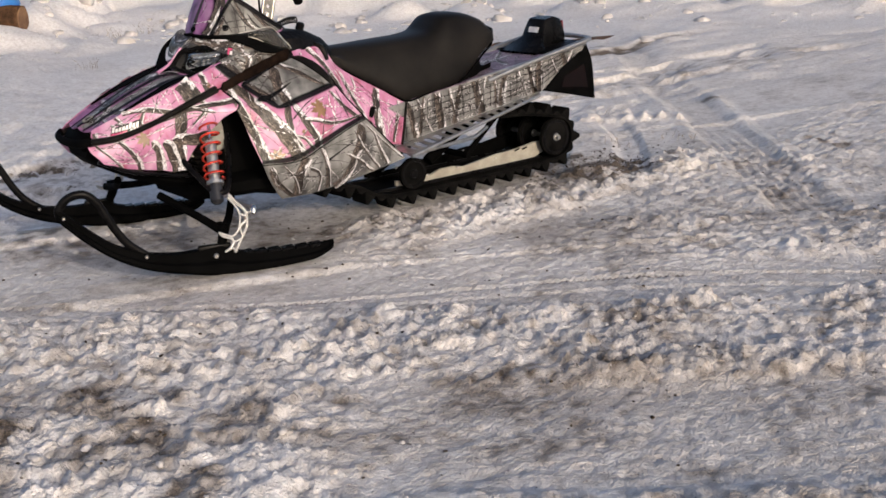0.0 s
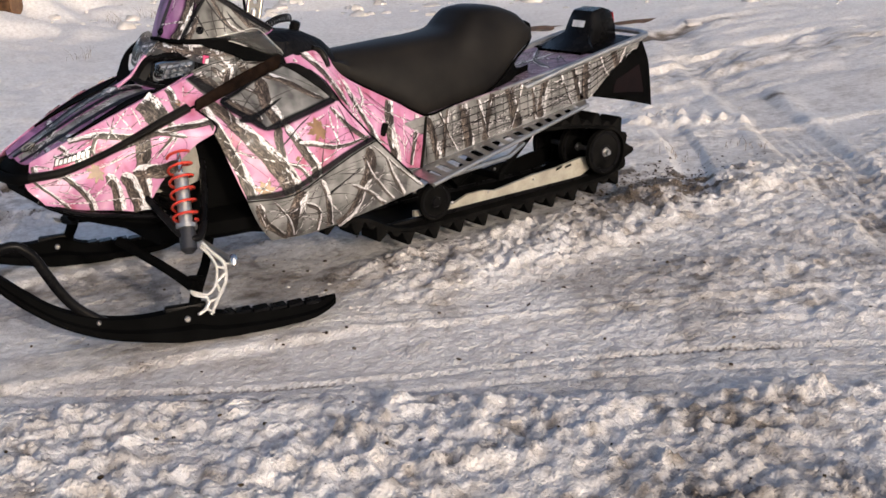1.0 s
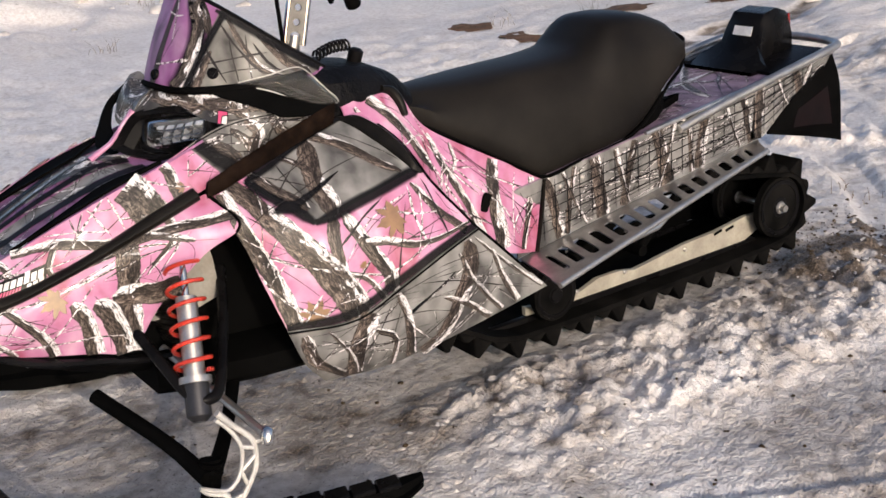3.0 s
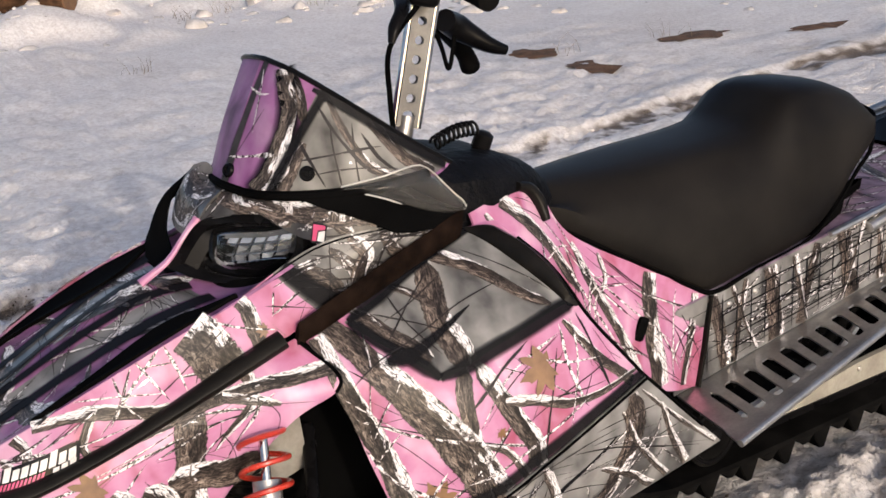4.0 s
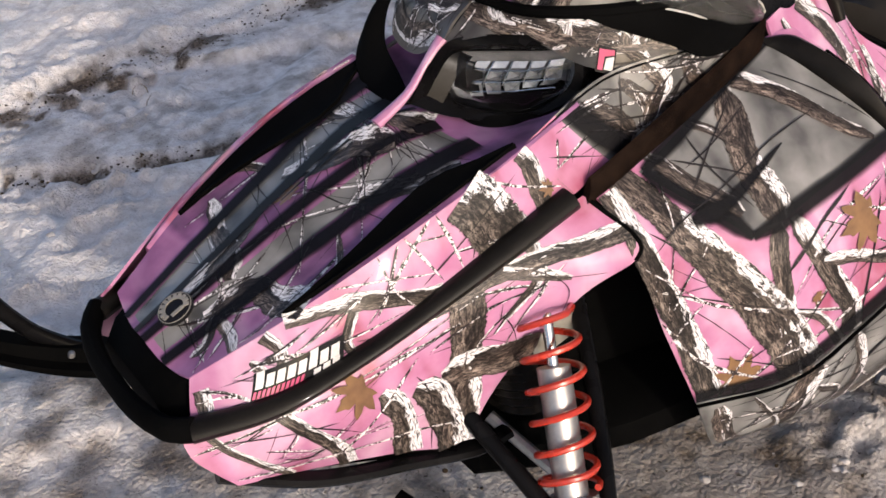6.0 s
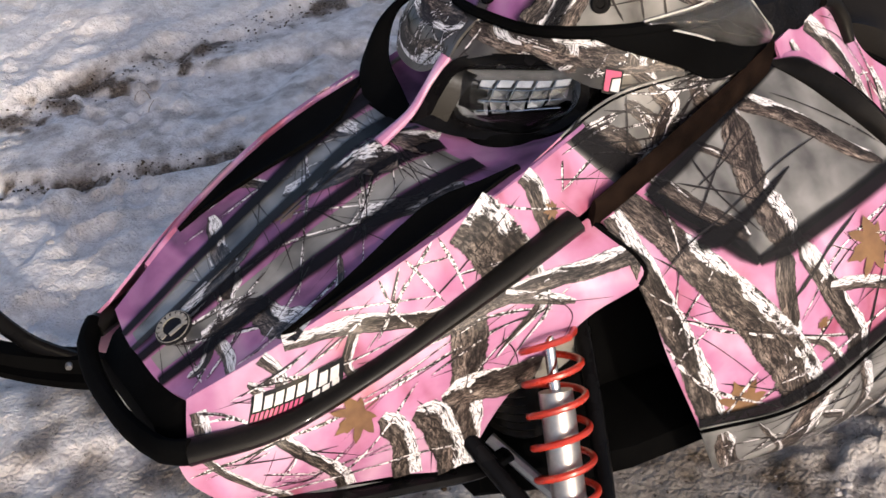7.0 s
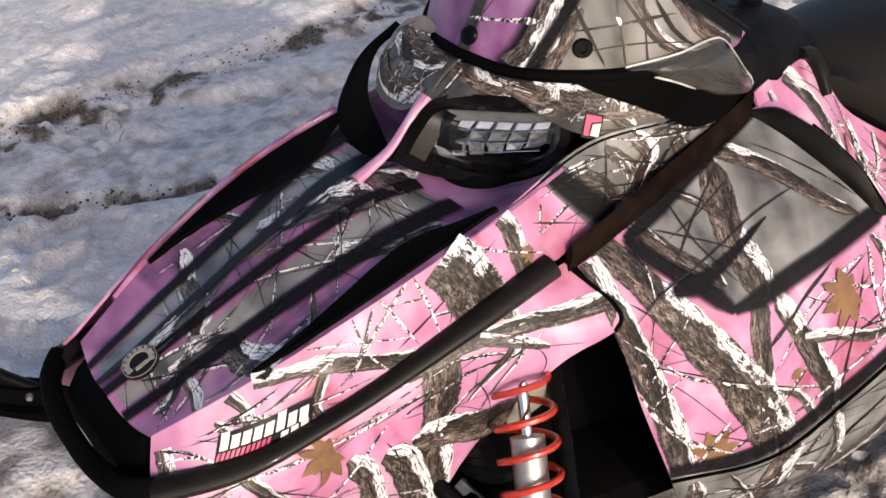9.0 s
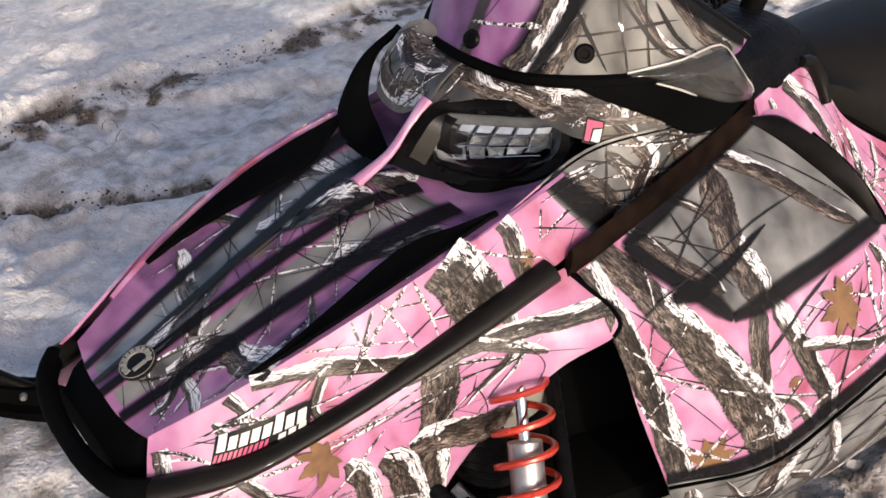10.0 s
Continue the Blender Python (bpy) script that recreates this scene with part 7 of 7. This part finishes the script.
        z = 0.10 + 0.64 * (s if s < 0.86 else 0.86 + (s - 0.86) * 0.55) / 0.937
        r = 0.037 - 0.004 * (s < 0.1)
        pts.append(t + d * Ln * z + r * (math.cos(a) * up + math.sin(a) * w))
    tube("spring", pts, 0.0046, RED, rod, "red coil spring", 8)
    part("shock_eye", lathe_bm([(0.012, -0.02), (0.016, -0.016), (0.016, 0.016), (0.012, 0.02)], axis_m(t, (1, 0, 0)), 14), MATTE, rod)
    return rod


front_leg(lambda p: tuple(p))
front_leg(lambda p: (p[0], CY + (CY - p[1]) * 1.32, p[2]))
# intake bellows and bracket in the open bay
rings = [[(0.112 + 0.004 * i - r * math.cos(a), -0.150 - r * math.sin(a), 0.512 - k * 0.016 + r * 0.25 * math.cos(a)) for a in np.linspace(0, 2 * math.pi, 17)[:-1]] for i in range(10) for k, r in ((i, 0.045), (i + 0.5, 0.036))]
loft("intake_bellows", rings, SATIN, sled, "black ribbed intake bellows")
mesh("shock_bracket", *plate_data([(0.0, 0.0), (0.075, -0.01), (0.165, 0.015), (0.158, 0.10), (0.145, 0.18), (0.05, 0.18), (0.03, 0.08)], (0.078, -0.166, 0.432), (1, 0, 0), (0, 0, 1), 0.006), SHEET, sled, "dull sheet-metal shock tower plate", smooth=False)

# handlebar
BA = Vector((0.62, 0.02, 1.165))
BD = Vector((0.42, 0.90, -0.10)).normalized()
base, top = Vector((0.583, 0.018, 0.920)), Vector((0.644, 0.02, 1.150))
ax = (top - base).normalized()
ln = (top - base).length
sd = Vector((0.937, -0.349, 0)).normalized()
sd = (sd - ax * sd.dot(ax)).normalized()
riser = new("handlebar")
riser.parent = sled
bm = bmesh.new()
fn = ax.cross(sd).normalized()
# drilled plate: a ladder of cells, each an eight-sided ring round its hole
cells = 7
M = Matrix((( *sd, 0), (*ax, 0), (*fn, 0), (0, 0, 0, 1))).transposed()
for face in (-1, 1):
    for c in range(cells):
        y0, y1 = ln * c / cells, ln * (c + 1) / cells
        yc, r = (y0 + y1) / 2, (0.0085 if c else 0.013)
        sq = [(-0.019, y0), (0, y0), (0.019, y0), (0.019, yc), (0.019, y1), (0, y1), (-0.019, y1), (-0.019, yc)]
        ho = [(r * math.cos(radians(a)), yc + r * math.sin(radians(a))) for a in (225, 270, 315, 0, 45, 90, 135, 180)]
        z = face * 0.011
        vo = [bm.verts.new(base + sd * x + ax * y + fn * z) for x, y in sq]
        vi = [bm.verts.new(base + sd * x + ax * y + fn * z) for x, y in ho]
        vb = [bm.verts.new(base + sd * x + ax * y + fn * (z - face * 0.004)) for x, y in ho]
        for i in range(8):
            j = (i + 1) % 8
            bm.faces.new((vo[i], vo[j], vi[j], vi[i]))
            bm.faces.new((vi[i], vi[j], vb[j], vb[i]))
bmesh.ops.remove_doubles(bm, verts=bm.verts[:], dist=0.0003)
part("riser_plate", bm, RISER, riser, "drilled bare aluminium riser", smooth=False)
for o in (-0.021, 0.021):
    tube("riser_tube", [tuple(base + sd * o), tuple(top + sd * o)], 0.0075, CHROME, riser, "bright riser tube", 12)
tube("steering_post", [(0.545, 0.015, 0.80), tuple(base + ax * 0.02)], 0.016, ALU, riser, "metal steering post", 12)
part("bar_pad", box_bm((0.075, 0.16, 0.06), Matrix.Translation(BA) @ pose(0, 0, 0, 0, 15, -22), 0.018, 3), PLASTIC, riser, "black handlebar pad")
bar = [tuple(BA - BD * 0.38 + Vector((0.06, 0, -0.02))), tuple(BA - BD * 0.22 + Vector((0, 0, 0.02))), tuple(BA - BD * 0.1), tuple(BA + BD * 0.1), tuple(BA + BD * 0.22 + Vector((0.04, 0, -0.05))), tuple(Vector((0.865, 0.235, 0.985)))]
tube("bar", bar, 0.0115, PLASTIC, riser, "black handlebar tube", 12, 5)
tube("grip", [(0.80, 0.185, 1.045), (0.865, 0.232, 0.985), (0.888, 0.250, 0.955)], [0.018, 0.019, 0.021], RUBBER, riser, "black rubber grip", 14, 3)
tube("grip", [tuple(BA - BD * 0.26 + Vector((0.02, 0, 0.01))), tuple(BA - BD * 0.40 + Vector((0.07, 0, -0.03)))], 0.018, RUBBER, riser, "black rubber grip", 14)
tube("throttle_block", [(0.76, 0.14, 1.075), (0.80, 0.16, 1.055), (0.85, 0.13, 1.018), (0.885, 0.12, 1.003)], [0.022, 0.026, 0.016, 0.010], PLASTIC, riser, "black throttle block", 12, 3)
tube("brake_lever", [(0.52, -0.10, 1.165), (0.49, -0.15, 1.15), (0.465, -0.165, 1.128), (0.455, -0.17, 1.105)], [0.014, 0.012, 0.010, 0.006], PLASTIC, riser, "black brake lever", 10, 4, 0.6)
tube("cable", [(0.64, 0.03, 1.13), (0.72, 0.10, 1.04), (0.755, 0.13, 0.985), (0.775, 0.14, 1.02), (0.79, 0.15, 1.06)], 0.0045, MATTE, riser, "black cable", 8, 6)
tube("cable", [(0.60, -0.03, 1.14), (0.54, -0.02, 1.07), (0.545, 0.0, 0.98), (0.56, 0.02, 0.90)], 0.005, MATTE, riser, "black cable", 8, 6)
pts = [(0.610 + 0.085 * s, -0.03 - 0.01 * s + 0.012 * math.cos(2 * math.pi * 9 * s), 0.892 + 0.014 * s + 0.012 * math.sin(2 * math.pi * 9 * s) + 0.008 * math.sin(s * 3)) for s in np.linspace(0, 1, 110)]
tube("tether_cord", pts, 0.003, PLASTIC, sled, "coiled black tether cord", 6)
part("tether_cap", lathe_bm([(0.016, -0.02), (0.018, -0.012), (0.018, 0.010), (0.010, 0.016)], axis_m((0.722, -0.02, 0.878), (0.3, -0.2, 1)), 18), PLASTIC, sled, "black switch cap")


# ---- surroundings ----


def clod_data(rng, c, r, sub=1):
    bm = bmesh.new()
    bmesh.ops.create_icosphere(bm, subdivisions=sub, radius=1)
    sx, sy, sz = r * rng.uniform(0.7, 1.3), r * rng.uniform(0.7, 1.3), r * rng.uniform(0.45, 0.9)
    a = rng.uniform(0, 6.28)
    V = []
    for v in bm.verts:
        k = 1 + rng.uniform(-0.28, 0.28)
        x, y = v.co.x * sx * k, v.co.y * sy * k
        V.append((c[0] + x * math.cos(a) - y * math.sin(a), c[1] + x * math.sin(a) + y * math.cos(a), c[2] + v.co.z * sz * k))
    F = [[v.index for v in f.verts] for f in bm.faces]
    bm.free()
    return V, F


CLODMAT = worn("broken_snow", (0.70, 0.66, 0.63), (0.50, 0.46, 0.42), 0.6, 0, 0, 9, 90, 0.5, 0.006)
rng = random.Random(4)
spots = []
while len(spots) < 1700:
    k = rng.random()
    if k < 0.42:
        x = rng.uniform(0.35, 3.2)
        y = -0.42 + rng.gauss(0, 0.16) + 0.05 * math.sin(3 * x)
    elif k < 0.75:
        a, b = 3.62 + rng.gauss(0, 0.2), rng.uniform(-2.2, 1.8)
        x, y = -1.98 + a * 0.61 + b * 0.79, -4.46 + a * 0.79 - b * 0.61
    elif k < 0.86:
        a, b = 2.85 + rng.gauss(0, 0.25), rng.uniform(-2.0, 0.0)
        x, y = -1.98 + a * 0.61 + b * 0.79, -4.46 + a * 0.79 - b * 0.61
    else:
        x, y = rng.uniform(-1.5, 4.5), rng.uniform(-3.0, 4.5)
    if (abs(y - CY) < 0.21 and 0.6 < x < 2.3) or (abs(y - CY) < 0.65 and -0.7 < x < 0.5):
        continue
    spots.append((x, y))
hz, _ = ground_shape(np.array([[p[0] for p in spots]]), np.array([[p[1] for p in spots]]))
V, F = [], []
for (x, y), z in zip(spots, hz[0]):
    r = 0.003 + 0.013 * rng.random() ** 3.0
    v, f = clod_data(rng, (x, y, z - r * 0.35), r, 2 if r > 0.007 else 1)
    o = len(V)
    V += v
    F += [[i + o for i in q] for q in f]
tagged(mesh("snow_clods", V, F, CLODMAT, None, sharp=60), "broken lumps of dirty snow on the ground", "snow", kind="stuff")
DIRT = worn("soil_crumbs", (0.045, 0.032, 0.022), (0.12, 0.09, 0.06), 0.9, 0, 0, 20, 120, 0.5, 0.004)
spots = [(rng.uniform(-1.5, 3.2), rng.uniform(-2.9, 0.2)) for _ in range(500)] + [(rng.gauss(2.42, 0.22), rng.gauss(-0.08, 0.12)) for _ in range(420)] + [(u, 1.665 - 0.36 * u + rng.gauss(0, 0.025)) for u in [rng.uniform(-0.5, 0.9) for _ in range(900)]] + [(u, 2.15 + 0.17 * u + rng.gauss(0, 0.05)) for u in [rng.uniform(-0.2, 1.6) for _ in range(800)]]
hz, _ = ground_shape(np.array([[p[0] for p in spots]]), np.array([[p[1] for p in spots]]))
V, F = [], []
for (x, y), z in zip(spots, hz[0]):
    v, f = clod_data(rng, (x, y, z + 0.001), (0.0012 if y > 0.9 else 0.002) + (0.004 if y > 0.9 else 0.006) * rng.random() ** 3, 1)
    o = len(V)
    V += v
    F += [[i + o for i in q] for q in f]
tagged(mesh("soil_crumbs", V, F, DIRT), "dark soil and bark crumbs scattered on snow", "soil", kind="stuff")

# thrown lumps along the far bank
V, F = [], []
for _ in range(420):
    a, d = rng.uniform(0.05, 1.75), rng.gauss(9.9, 0.9)
    x, y = 0.8 + d * math.cos(a), -0.5 + d * math.sin(a)
    r = 0.02 + 0.09 * rng.random() ** 2.5
    v, f = clod_data(rng, (x, y, ground_z(x, y) - r * 0.25), r, 2)
    o = len(V)
    V += v
    F += [[i + o for i in q] for q in f]
tagged(mesh("snow_lumps", V, F, CLODMAT, None, sharp=60), "rough lumps of snow thrown up along the bank", "snow", kind="stuff")

# dry grass blades poking through
STRAW = worn("dry_grass", (0.30, 0.22, 0.12), (0.14, 0.09, 0.05), 0.8, 0, 0, 20, 90, 0)
V, F = [], []
tufts = [(0.33, 2.02, 4), (3.5, 0.8, 5), (4.6, 4.5, 9), (2.2, 6.2, 12), (3.4, 8.3, 14), (3.9, 8.6, 14), (4.6, 8.2, 10), (3.2, 0.05, 12), (2.9, 0.2, 10), (5.4, 4.4, 10), (0.1, 5.4, 4)]
for x, y, c in tufts:
    for _ in range(c):
        a, b = x + rng.gauss(0, 0.06), y + rng.gauss(0, 0.06)
        z = ground_z(a, b)
        h = rng.uniform(0.02, 0.05 if y < 3 else 0.14)
        t = rng.uniform(0, 6.28)
        P = [(a, b, z - 0.01), (a + 0.2 * h * math.cos(t), b + 0.2 * h * math.sin(t), z + h * 0.5), (a + 0.7 * h * math.cos(t), b + 0.7 * h * math.sin(t), z + h)]
        v, f = tube_data(P, [0.0018, 0.0014, 0.0006], 4)
        o = len(V)
        V += v
        F += [[i + o for i in q] for q in f]
tagged(mesh("dry_grass", V, F, STRAW), "dry brown grass stalks poking through snow", "grass", kind="stuff")

# cut log
BARKWOOD = worn("log_bark", (0.035, 0.02, 0.013), (0.15, 0.08, 0.042), 0.85, 0, 0, 7, 40, 0.8, 0.02)
CUTWOOD = worn("cut_wood", (0.24, 0.13, 0.06), (0.14, 0.07, 0.035), 0.8, 0, 0, 9, 60, 0.4, 0.006)
log = tagged(new("log"), "short cut log lying half buried in snow", "log")
lz = ground_z(2.45, 9.0)
p0, p1 = np.array([2.16, 9.28, lz + 0.10]), np.array([2.60, 8.86, lz + 0.08])
rings = []
for s in np.linspace(0, 1, 9):
    c = p0 * (1 - s) + p1 * s
    r = 0.145 + 0.014 * math.sin(s * 9)
    d = (p1 - p0) / np.linalg.norm(p1 - p0)
    sdv = np.cross(d, [0, 0, 1])
    sdv /= np.linalg.norm(sdv)
    rings.append([tuple(c + r * (1 + 0.08 * math.sin(5 * a + 3 * s)) * (math.cos(a) * sdv + math.sin(a) * np.array([0, 0, 1.0]))) for a in np.linspace(0, 2 * math.pi, 21)[:-1]])
mesh("log_bark", *loft_data(rings), BARKWOOD, log, "rough brown bark")
mesh("cut_end", *tube_data([p1 + d * 0.001, p1 + d * 0.012], [0.140, 0.130], 24), CUTWOOD, log, "orange-brown cut end")
# blue barrel in the distance
BLUE = worn("blue_plastic", (0.03, 0.16, 0.50), (0.05, 0.24, 0.62), 0.4, 0, 0.1, 6, 60, 0.2, 0.003)
bz = ground_z(2.75, 10.2)
brl = part("barrel", lathe_bm([(0.24, 0.0), (0.28, 0.03), (0.29, 0.25), (0.30, 0.27), (0.29, 0.29), (0.29, 0.55), (0.30, 0.57), (0.29, 0.60), (0.28, 0.82), (0.24, 0.86)], Matrix.Translation((2.75, 10.2, bz - 0.03)), 28), BLUE, None)
tagged(brl, "blue plastic barrel standing in snow", "barrel")
# bare soil patches where the snow has worn through
SOIL = worn("reddish_soil", (0.17, 0.085, 0.04), (0.07, 0.038, 0.02), 0.9, 0, 0, 14, 70, 0.8, 0.01)
for x, y, rx, ry in ((4.42, 4.63, 0.16, 0.16), (4.35, 3.92, 0.17, 0.20), (5.6, 4.3, 0.3, 0.15), (6.4, 3.9, 0.3, 0.12)):
    z = ground_z(x, y)
    P = [(x + rx * (0.7 + 0.5 * random.random()) * math.cos(a), y + ry * (0.7 + 0.5 * random.random()) * math.sin(a)) for a in np.linspace(0, 6.283, 19)[:-1]]
    V = [(x, y, z + 0.02)] + [(a, b, ground_z(a, b) + 0.004) for a, b in P]
    tagged(mesh("soil_patch", V, [[0, i + 1, (i + 1) % 18 + 1] for i in range(18)], SOIL), "bare brown soil patch in the snow", "soil patch", "soil patches")
